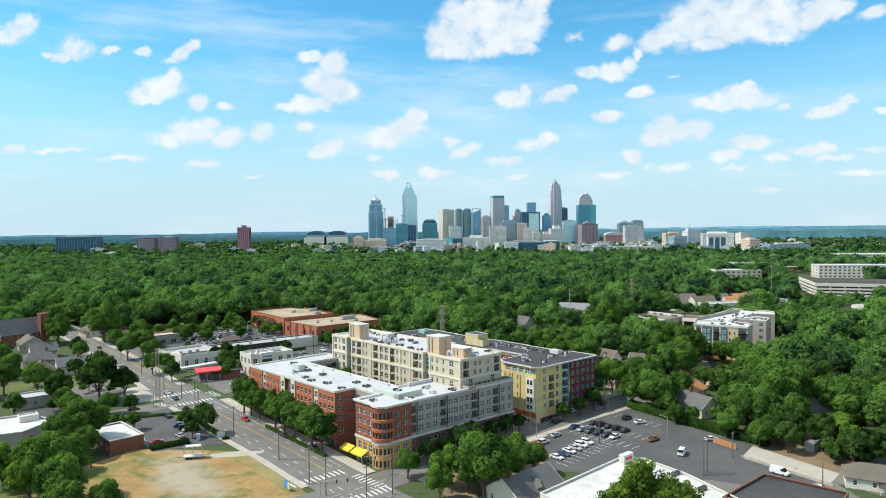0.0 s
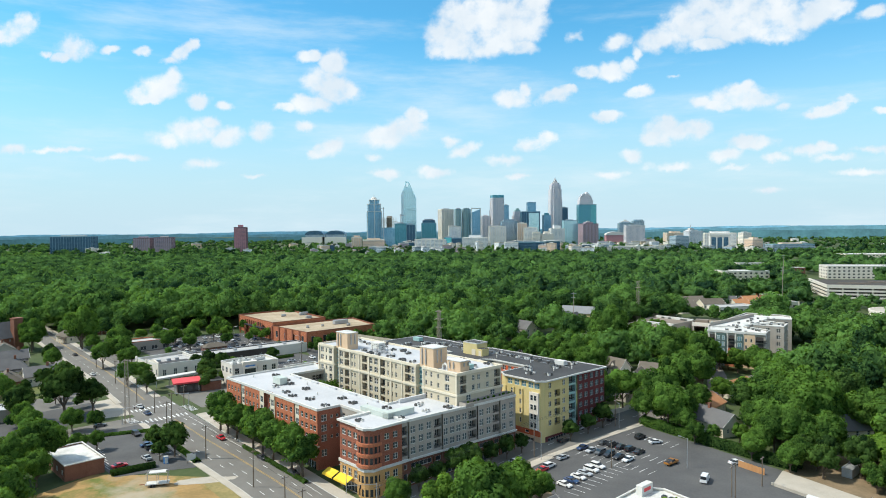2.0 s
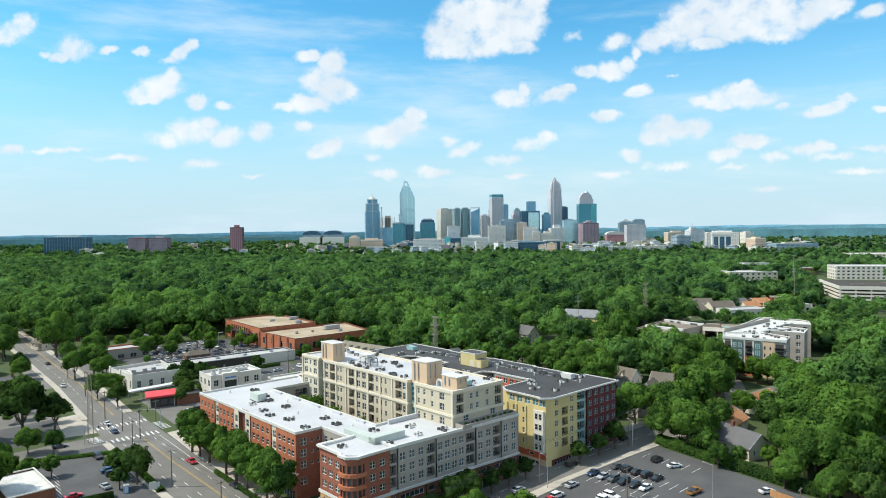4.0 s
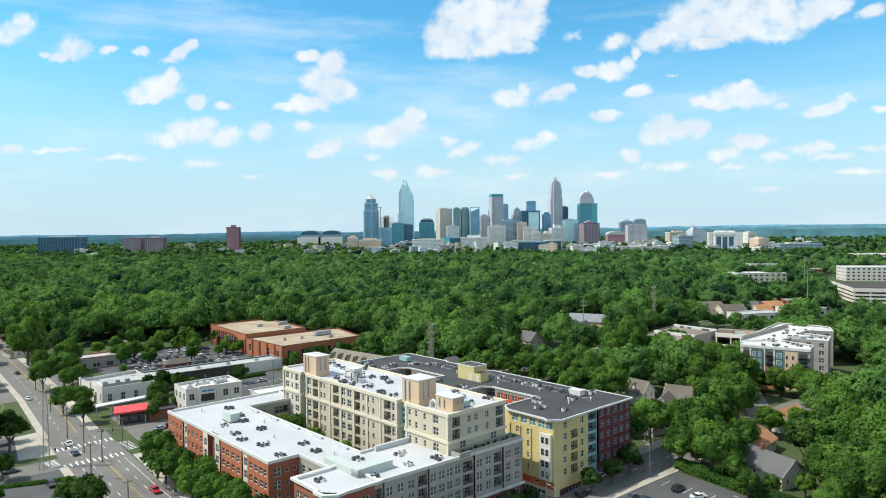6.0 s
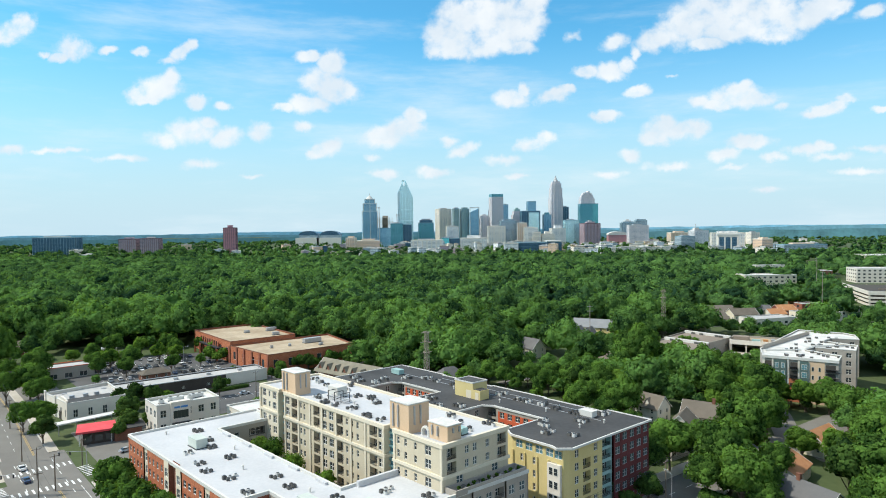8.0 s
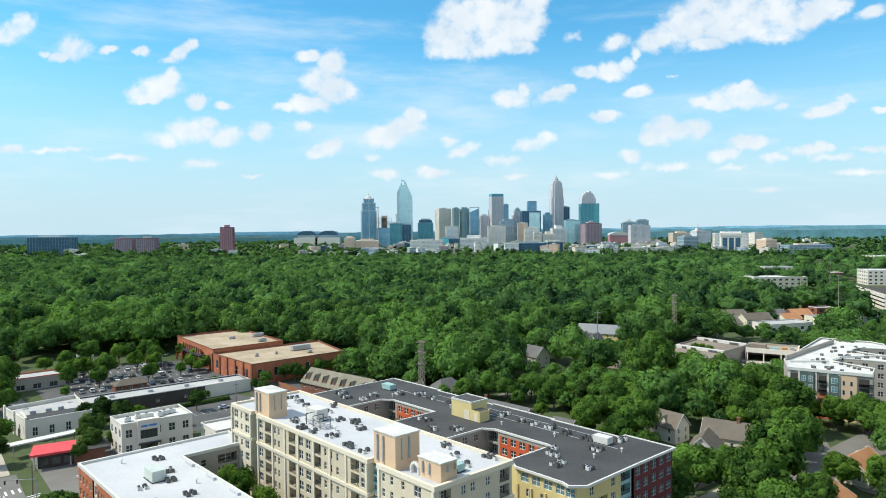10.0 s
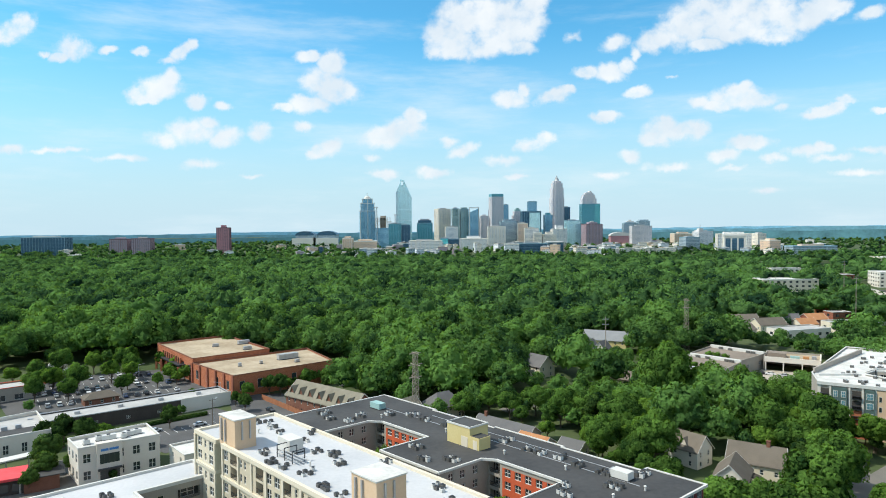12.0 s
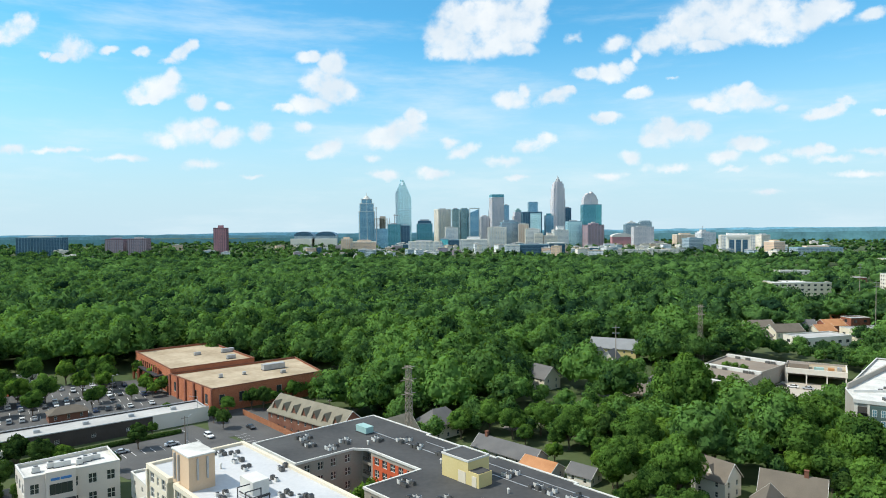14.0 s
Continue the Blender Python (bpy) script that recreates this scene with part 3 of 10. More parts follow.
def along(line, step=6.0):
    """Points and sideways directions along a bent line."""
    pts = []
    for p, q in zip(line, line[1:]):
        p, q = Vector(p), Vector(q)
        k = max(1, int((q - p).length / step))
        pts += [p.lerp(q, i / k) for i in range(k)]
    pts.append(Vector(line[-1]))
    out = []
    for i, p in enumerate(pts):
        d = (pts[min(i + 1, len(pts) - 1)] - pts[max(i - 1, 0)]).normalized()
        out.append((p, Vector((d.y, -d.x))))
    return out


def ribbon(line, s0, s1, dz, thick=0.0, step=6.0, across=3):
    """A strip from s0 to s1 metres to the right of a line."""
    m = Mesh()
    rows = along(line, step)
    for p, s in rows:
        for k in range(across + 1):
            q = p + s * (s0 + (s1 - s0) * k / across)
            m.v.append((q.x, q.y, gz(q.x, q.y) + dz))
    w = across + 1
    for j in range(len(rows) - 1):
        for k in range(across):
            m.f.append((j * w + k, j * w + k + 1, (j + 1) * w + k + 1, (j + 1) * w + k))
    if thick:
        for side in (0, across):
            k0 = len(m.v)
            m.v += [(m.v[j * w + side][0], m.v[j * w + side][1], m.v[j * w + side][2] - thick) for j in range(len(rows))]
            for j in range(len(rows) - 1):
                m.f.append((j * w + side, k0 + j, k0 + j + 1, (j + 1) * w + side))
    return m


def dashes(line, s, width, length, gap, dz, start=0.0, end=1e9):
    m, run, d = Mesh(), 0.0, 0.0
    for p, q in zip(line, line[1:]):
        p, q = Vector(p), Vector(q)
        t = (q - p).normalized()
        n = Vector((t.y, -t.x))
        total = (q - p).length
        d = 0.0
        while d + length < total:
            if start < run + d < end:
                a, b = p + t * d, p + t * (d + length)
                c = [a + n * (s - width / 2), b + n * (s - width / 2), b + n * (s + width / 2), a + n * (s + width / 2)]
                m.add([(v.x, v.y, gz(v.x, v.y) + dz) for v in c], ((3, 2, 1, 0),))
            d += length + gap
        run += total
    return m


MAIN = [(330, -190), (60, 88), (-40, 188), (-65, 213), (-100, 245), (-135, 280.5), (-194, 344.5), (-270, 421), (-420, 570), (-600, 760)]
SIDE = [(-75, 150), (-44, 181), (-13, 213.4), (15.5, 241), (44.5, 266), (75, 292), (130, 338), (240, 430)]
CROSS = [(-128, 272), (-150, 252), (-178, 226), (-230, 178), (-330, 90)]
MAIN_SOUTH = MAIN[:6] + [(-148, 294.6)]
MAIN_NORTH = [(-147.9, 294.5)] + MAIN[6:]
solo("road", ribbon(MAIN_SOUTH, -9.3, 9.3, 0.10, across=4), ASPHALT, "grey worn asphalt road with five lanes", "road", kind="structure")
solo("road", ribbon(MAIN_NORTH, -8.3, 4.6, 0.10, across=4), ASPHALT, "grey worn asphalt road beyond the crossing", "road", kind="structure")
solo("road", ribbon(SIDE, -6.6, 6.6, 0.112, across=3), ASPHALT, "grey asphalt side street beside the apartments", "road", kind="structure")
solo("road", ribbon(CROSS, -5.5, 5.5, 0.112, across=3), ASPHALT, "narrow asphalt cross street", "road", kind="structure")
solo("road", ribbon([(118, 372), (112, 345), (105, 322), (108, 300), (135, 270), (180, 230)], -4.5, 4.5, 0.1, across=2), ASPHALT, "asphalt residential street under trees", "road", kind="structure")
solo("road", ribbon([(8, 396), (24, 408), (38, 423), (62, 450), (90, 480)], -3.5, 3.5, 0.09, across=2), ASPHALT, "narrow asphalt lane between houses", "road", kind="structure")
solo("road", ribbon([(86, 216), (112, 188), (150, 150)], -5, 5, 0.1, across=2), ASPHALT, "asphalt lane past a low wall", "road", kind="structure")
for lo, hi, end0, end1 in ((9.3, 13.3, (-44, 192), (-122, 268)), (4.6, 7.8, (-148, 294.6), (-420, 571)), (-11.6, -9.3, (-46, 194), (-124, 270)), (-10.6, -8.3, (-148, 294.6), (-420, 571)), (9.3, 13.3, (180, -32), (-24, 172)), (-13.3, -9.3, (180, -32), (-36, 184))):
    mid = [p for p in MAIN if (p[0] - end0[0]) * (p[0] - end1[0]) < 0]
    solo("pavement", ribbon([end0] + mid + [end1], lo, hi, 0.25, 0.3, across=2), CONCRETE, "pale concrete pavement along the road", "pavement", kind="structure")
    kerb = (lo - 0.02, lo + 0.18) if lo > 0 else (hi - 0.18, hi + 0.02)
    solo("kerb", ribbon([end0] + mid + [end1], kerb[0], kerb[1], 0.256, 0.3, across=1), KERB, "concrete kerb", "kerb", kind="structure")
for lo, hi, end0, end1 in ((6.6, 10.0, (-26, 199.5), (15.5, 241)), (6.6, 9.0, (15.5, 241), (75, 292)), (-11.0, -6.6, (-22, 204), (75, 292))):
    mid = [p for p in SIDE if (p[0] - end0[0]) * (p[0] - end1[0]) < 0]
    solo("pavement", ribbon([end0] + mid + [end1], lo, hi, 0.25, 0.3, across=2), CONCRETE, "pale concrete pavement along the side street", "pavement", kind="structure")

# paint on the road
for s in (1.35, 1.75):
    solo("road_marking", ribbon([(-52, 200), (-65, 213), (-100, 245), (-122, 267)], s - 0.11, s + 0.11, 0.13, across=1), PAINT_YELLOW, "worn yellow centre line", "road marking", kind="structure")
    solo("road_marking", ribbon([(-148, 294.6), (-194, 344.5), (-270, 421), (-400, 550)], s - 1.01, s - 0.79, 0.13, across=1), PAINT_YELLOW, "worn yellow centre line", "road marking", kind="structure")
for s in (4.6, -2.6, -5.6):
    solo("road_marking", dashes(MAIN_SOUTH, s, 0.18, 3.0, 6.0, 0.13), PAINT_WHITE, "dashed white lane line", "road marking", kind="structure")
solo("road_marking", dashes(MAIN_NORTH, -3.8, 0.16, 3.0, 6.0, 0.13), PAINT_WHITE, "dashed white lane line", "road marking", kind="structure")
solo("road_marking", ribbon([(-52, 200), (-65, 213), (-100, 245), (-122, 267)], 7.1, 7.25, 0.13, across=1), PAINT_WHITE, "thin white parking line", "road marking", kind="structure")
solo("road_marking", dashes(SIDE, 0.0, 0.18, 3.0, 5.0, 0.14), PAINT_WHITE, "dashed white lane line", "road marking", kind="structure")


def crossing(p, q, n, length, width=0.55):
    """Zebra bars between p and q, each reaching across."""
    p, q = Vector(p), Vector(q)
    t = (q - p).normalized()
    s = Vector((-t.y, t.x)) * length / 2
    m = Mesh()
    for k in range(n):
        c = p.lerp(q, (k + 0.5) / n)
        w = t * width / 2
        m.add([(v.x, v.y, gz(v.x, v.y) + 0.14) for v in (c - w - s, c + w - s, c + w + s, c - w + s)], ((0, 1, 2, 3),))
    solo("road_marking", m, PAINT_WHITE, "white zebra bars of a pedestrian crossing", "road marking", kind="structure")


crossing((-58, 187), (-45, 201), 11, 3.6); crossing((-42, 176), (-28, 189), 11, 3.6); crossing((-41, 198), (-30, 189), 8, 3.4); crossing((-52, 174), (-43, 169), 6, 3.4)
crossing((-132, 263), (-119, 276), 11, 3.6); crossing((-144, 277), (-131, 290), 11, 3.6); crossing((-140, 268), (-134, 263), 6, 3.4); crossing((-126, 287), (-118, 280), 7, 3.4)

# lots and open ground
patch("dry_lot", [(-44, 175), (-82, 213.5), (-120, 213), (-144, 162)], 0.06, LOT, "dry grass lot with bare gravel patches", "ground", 8)


def blob(name, cx, cy, rx, ry, turn, dz, material, label, category, seed=0.0, rough=0.3):
    """An uneven patch of ground with a wandering edge."""
    m = Mesh()
    c, s = math.cos(radians(turn)), math.sin(radians(turn))
    rings, n = 6, 40
    m.v.append((cx, cy, gz(cx, cy) + dz))
    for r in range(1, rings + 1):
        for k in range(n):
            a = k * math.tau / n
            e = 1 + rough * noise.noise((2.2 * math.cos(a), 2.2 * math.sin(a), seed)) + 0.5 * rough * noise.noise((6 * math.cos(a), 6 * math.sin(a), seed + 5))
            u, v = rx * r / rings * e * math.cos(a), ry * r / rings * e * math.sin(a)
            x, y = cx + u * c - v * s, cy + u * s + v * c
            m.v.append((x, y, gz(x, y) + dz))
    m.f = [(0, 1 + k, 1 + (k + 1) % n) for k in range(n)]
    for r in range(rings - 1):
        m.f += [(1 + r * n + k, 1 + (r + 1) * n + k, 1 + (r + 1) * n + (k + 1) % n, 1 + r * n + (k + 1) % n) for k in range(n)]
    solo(name, m, material, label, category, kind="structure")


blob("gravel_patch", -84, 211, 9, 2.5, 20, 0.1, CONCRETE, "bleached gravel edge of the dry lot", "ground", 3.0)
patch("planting_strip", [(-22, 199), (12, 232), (22, 202), (-8, 178)], 0.07, MULCH, "mulched planting strip under trees", "ground", 6)
patch("grass_strip", [(-53, 186), (-80, 213), (-84, 209), (-57, 182)], 0.1, DRY_VERGE, "verge of dry rough grass", "grass", 6)
patch("parking_lot", [(-90, 221), (-133, 264), (-152, 246), (-112, 211)], 0.08, ASPHALT_DARK, "dark asphalt parking lot", "parking lot", 8)
patch("parking_lot", [(20, 201), (62, 192), (93, 220), (57, 267)], 0.08, ASPHALT_DARK, "asphalt parking lot with painted bays", "parking lot", 8)
patch("parking_lot", [(13, 233), (20, 201), (60, 262), (48, 264)], 0.085, ASPHALT_DARK, "asphalt edge of the parking lot", "parking lot", 8)
patch("parking_lot", [(60, 196), (84, 186), (100, 196), (84, 220)], 0.075, ASPHALT_DARK, "worn asphalt yard", "parking lot", 6)
patch("parking_lot", [(-117, 284), (-150, 318), (-128, 342), (-94, 312)], 0.08, ASPHALT, "service station forecourt", "parking lot", 6)
patch("parking_lot", [(-134, 360), (-108, 393), (-76, 372), (-104, 342)], 0.08, ASPHALT_DARK, "asphalt parking lot behind the shops", "parking lot", 6)
patch("parking_lot", [(-182, 375), (-118, 418), (-158, 462), (-235, 430)], 0.08, ASPHALT_DARK, "large shopping centre parking lot", "parking lot", 8)
patch("parking_lot", [(-76, 372), (-92, 386), (-74, 402), (-56, 384)], 0.09, ASPHALT_DARK, "asphalt bays behind the terrace houses", "parking lot", 4)
patch("parking_lot", [(-205, 330), (-178, 362), (-215, 398), (-245, 372)], 0.08, ASPHALT, "asphalt lot beside the shops", "parking lot", 6)
patch("parking_lot", [(107, 424), (140, 424), (170, 452), (137, 466)], 0.1, CONCRETE, "concrete yard of the commercial block", "parking lot", 5)
patch("parking_lot", [(-150, 268), (-178, 240), (-196, 258), (-168, 290)], 0.06, ASPHALT_DARK, "shaded asphalt yard beside the road", "parking lot", 6)
patch("lawn", [(-168, 290), (-196, 258), (-215, 275), (-182, 308)], 0.05, ASPHALT, "worn asphalt yard between house and road", "parking lot", 6)
patch("lawn", [(-182, 308), (-215, 275), (-265, 330), (-230, 360)], 0.052, GRASS, "front lawns beside the road", "grass", 6)

patch("parking_lot", [(54, 194), (62, 160), (104, 160), (101, 194)], 0.05, ASPHALT, "worn asphalt lane between the low buildings", "parking lot", 6)
patch("pavement", [(-150, 268), (-168, 290), (-160, 300), (-138, 276)], 0.055, CONCRETE, "pale concrete corner by the crossing", "pavement", 5)
patch("bare_ground", [(86, 219), (107, 196), (132, 222), (108, 244)], 0.06, MULCH, "bare brown earth under the trees", "ground", 6)
patch("parking_lot", [(-111, 412), (-88, 417), (-74, 387), (-95, 379)], 0.07, ASPHALT_DARK, "asphalt strip behind the shop row", "parking lot", 5)

# ---- building pieces ----
WINDOWS = {}


def window_data(w, h, style, frame_mat, pane_mat):
    """Frame and pane of one size, shared by all alike. They lie in the wall's plane: x along it, y outwards, z up from the middle."""
    key = (round(w, 2), round(h, 2), style, frame_mat.name, pane_mat.name)
    if key not in WINDOWS:
        t = 0.09
        fr = Mesh()
        fr.box(-w / 2, -w / 2 + t, -0.14, 0.02, -h / 2, h / 2).box(w / 2 - t, w / 2, -0.14, 0.02, -h / 2, h / 2)
        fr.box(-w / 2 + t, w / 2 - t, -0.14, 0.02, h / 2 - t, h / 2).box(-w / 2 + t, w / 2 - t, -0.14, 0.06, -h / 2, -h / 2 + t)
        if style in ("sash", "pair"):
            fr.box(-w / 2 + t, w / 2 - t, -0.12, 0.0, -0.04, 0.05)
        if style == "pair":
            fr.box(-0.07, 0.07, -0.12, 0.01, -h / 2 + t, -0.04).box(-0.07, 0.07, -0.12, 0.01, 0.05, h / 2 - t)
        if style == "shop":
            for k in range(1, int(w / 1.4)):
                x = -w / 2 + w * k / int(w / 1.4)
                fr.box(x - 0.04, x + 0.04, -0.12, 0.01, -h / 2 + t, h / 2 - t)
        pane = Mesh().quad((-w / 2 + t, -0.1, -h / 2 + t), (w / 2 - t, -0.1, -h / 2 + t), (w / 2 - t, -0.1, h / 2 - t), (-w / 2 + t, -0.1, h / 2 - t))
        pane.f = [tuple(reversed(pane.f[0]))]
        WINDOWS[key] = (fr.data("window", frame_mat), pane.data("pane", pane_mat))
    return WINDOWS[key]


RAILS = {}


def rail_data(w):
    key = round(w, 1)
    if key not in RAILS:
        m = Mesh().box(-w / 2, w / 2, -0.05, 0.0, 0.98, 1.05).box(-w / 2, w / 2, -0.05, 0.0, 0.08, 0.14)
        for k in range(int(w / 0.22) + 1):
            x = -w / 2 + 0.03 + (w - 0.06) * k / int(w / 0.22)
            m.box(x - 0.02, x + 0.02, -0.04, -0.01, 0.14, 0.98)
        RAILS[key] = m.data("railing", TRIM_DARK)
    return RAILS[key]


def facade(owner, base, p, q, z0, z1, material, holes=(), name="wall", trim=TRIM_WHITE, pane=GLASS, label=""):
    """A wall from p to q (outside on the right hand) with real openings. holes: (middle along, middle height, width, height, kind)."""
    p, q = Vector(p), Vector(q)
    n = (q - p).length
    t = (q - p) / n
    o = Vector((t.y, -t.x))
    holes = [h for h in holes if h[0] - h[2] / 2 > 0.1 and h[0] + h[2] / 2 < n - 0.1]
    mid = (p + q) / 2
    if base != (0, 0, 0) and o.dot(Vector((0, 0)) - mid) < 0 and o.dot(Vector((0, 165)) - mid) < 0:
        holes = []
    distant = base[1] > 500
    ss = sorted({0.0, n, *[round(h[0] + k * h[2] / 2, 3) for h in holes for k in (-1, 1)]})
    zs = sorted({z0, z1, *[round(h[1] + k * h[3] / 2, 3) for h in holes for k in (-1, 1)]})

    def at(s, z, d=0.0):
        v = p + t * s - o * d
        return (v.x - base[0], v.y - base[1], z - base[2])

    m = Mesh()
    for i in range(len(ss) - 1):
        for j in range(len(zs) - 1):
            s, z = (ss[i] + ss[i + 1]) / 2, (zs[j] + zs[j + 1]) / 2
            if not any(abs(s - h[0]) < h[2] / 2 and abs(z - h[1]) < h[3] / 2 for h in holes):
                m.quad(at(ss[i], zs[j]), at(ss[i + 1], zs[j]), at(ss[i + 1], zs[j + 1]), at(ss[i], zs[j + 1]))
    for s, z, w, h, kind in holes:
        d = 1.5 if kind == "balcony" else 0.3
        a, b, c, e = s - w / 2, s + w / 2, z - h / 2, z + h / 2
        m.quad(at(a, c), at(a, e), at(a, e, d), at(a, c, d)).quad(at(b, e), at(b, c), at(b, c, d), at(b, e, d))
        m.quad(at(a, c), at(a, c, d), at(b, c, d), at(b, c)).quad(at(a, e, d), at(a, e), at(b, e), at(b, e, d))
    wall = part(name, m.weld(), material, owner, label)
    if distant:
        for z in sorted({h[1] for h in holes}):
            g = Mesh()
            for s, _, w, h, _ in [k for k in holes if k[1] == z]:
                g.quad(at(s - w / 2, z - h / 2, 0.25), at(s + w / 2, z - h / 2, 0.25), at(s + w / 2, z + h / 2, 0.25), at(s - w / 2, z + h / 2, 0.25))
            tagged(part("ribbon_window", g, pane, owner), kind="stuff")
        return wall
    turn = Matrix((( t.x, o.x, 0, 0), (t.y, o.y, 0, 0), (0, 0, 1, 0), (0, 0, 0, 1)))
    if turn.to_3x3().determinant() < 0:
        turn = Matrix(((-t.x, o.x, 0, 0), (-t.y, o.y, 0, 0), (0, 0, 1, 0), (0, 0, 0, 1)))
    for s, z, w, h, kind in holes:
        if kind == "balcony":
            back = Mesh().quad((-w / 2, 0, -h / 2), (w / 2, 0, -h / 2), (w / 2, 0, h / 2), (-w / 2, 0, h / 2))
            bal = part("balcony", rail_data(w), None, owner, at=Matrix.Translation(at(s, z - h / 2, 0.02)) @ turn)
            # the back wall carries its shade as dark colour
            part("back_wall", back, SHADE_FILL, bal, at=Matrix.Translation((0, -1.47, h / 2)))
            fr, gl = window_data(w * 0.62, h * 0.86, "pair", trim, pane)
            part("door", fr, None, bal, at=Matrix.Translation((0, -1.36, h * 0.45)))
            part("pane", gl, None, bal, at=Matrix.Translation((0, -1.36, h * 0.45)))
        else:
            fr, gl = window_data(w, h, kind, trim, pane)
            win = part("window", fr, None, owner, at=Matrix.Translation(at(s, z, 0.13)) @ turn)
            part("pane", gl, None, win)
    return wall


def rows(cols, heights, w, h, kind="sash"):
    return [(s, z, w, h, kind) for s in cols for z in heights]


def edge_band(owner, base, poly, z0, z1, out, material, name="cornice", inner=0.35, closed=True):
    """A band that runs round a roof or wall line, proud by out."""
    n = len(poly)
    cen = Vector((0, 0))
    m = Mesh()
    area = sum(poly[i][0] * poly[(i + 1) % n][1] - poly[(i + 1) % n][0] * poly[i][1] for i in range(n))
    sign = 1 if area > 0 else -1

    def off(i, d):
        a, b, c = Vector(poly[i - 1]), Vector(poly[i]), Vector(poly[(i + 1) % n])
        u, v = (b - a).normalized(), (c - b).normalized()
        nu, nv = Vector((u.y, -u.x)) * sign, Vector((v.y, -v.x)) * sign
        k = nu + nv
        k = k / max(0.3, k.length_squared) * 2
        return b + k * d

    outer = [off(i, out) for i in range(n)]
    inn = [off(i, -inner) for i in range(n)]
    for i in range(n if closed else n - 1):
        j = (i + 1) % n
        o0, o1, i0, i1 = outer[i], outer[j], inn[i], inn[j]
        vs = [(v.x - base[0], v.y - base[1], z - base[2]) for z in (z0, z1) for v in (o0, o1, i1, i0)]
        m.add(vs, ((0, 1, 5, 4), (4, 5, 6, 7), (2, 3, 7, 6), (3, 2, 1, 0)))
    return part(name, m, material, owner)


def roof_sheet(owner, base, poly, z, material, name="roof"):
    m = Mesh().add([(x - base[0], y - base[1], z - base[2]) for x, y in poly], (tuple(range(len(poly))),))
    return part(name, m, material, owner)


# ---- the apartment block at the corner ----
AO = Vector((-98.9, 265.9))
AU = Vector((math.cos(radians(-43.0)), math.sin(radians(-43.0))))
AV = Vector((math.cos(radians(44.4)), math.sin(radians(44.4))))


def ab(a, b):
    v = AO + AU * a + AV * b
    return (v.x, v.y)


def box_ab(m, base, a0, a1, b0, b1, z0, z1):
    p = [ab(a0, b0), ab(a1, b0), ab(a1, b1), ab(a0, b1)]
    return m.prism([(x - base[0], y - base[1]) for x, y in p], z0 - base[2], z1 - base[2], True, True)


RZ = 22.4          # its white roof
FL = (19.7, 16.5, 13.3)   # window heights of the three upper floors
GF = 8.6           # the tall floor below the band


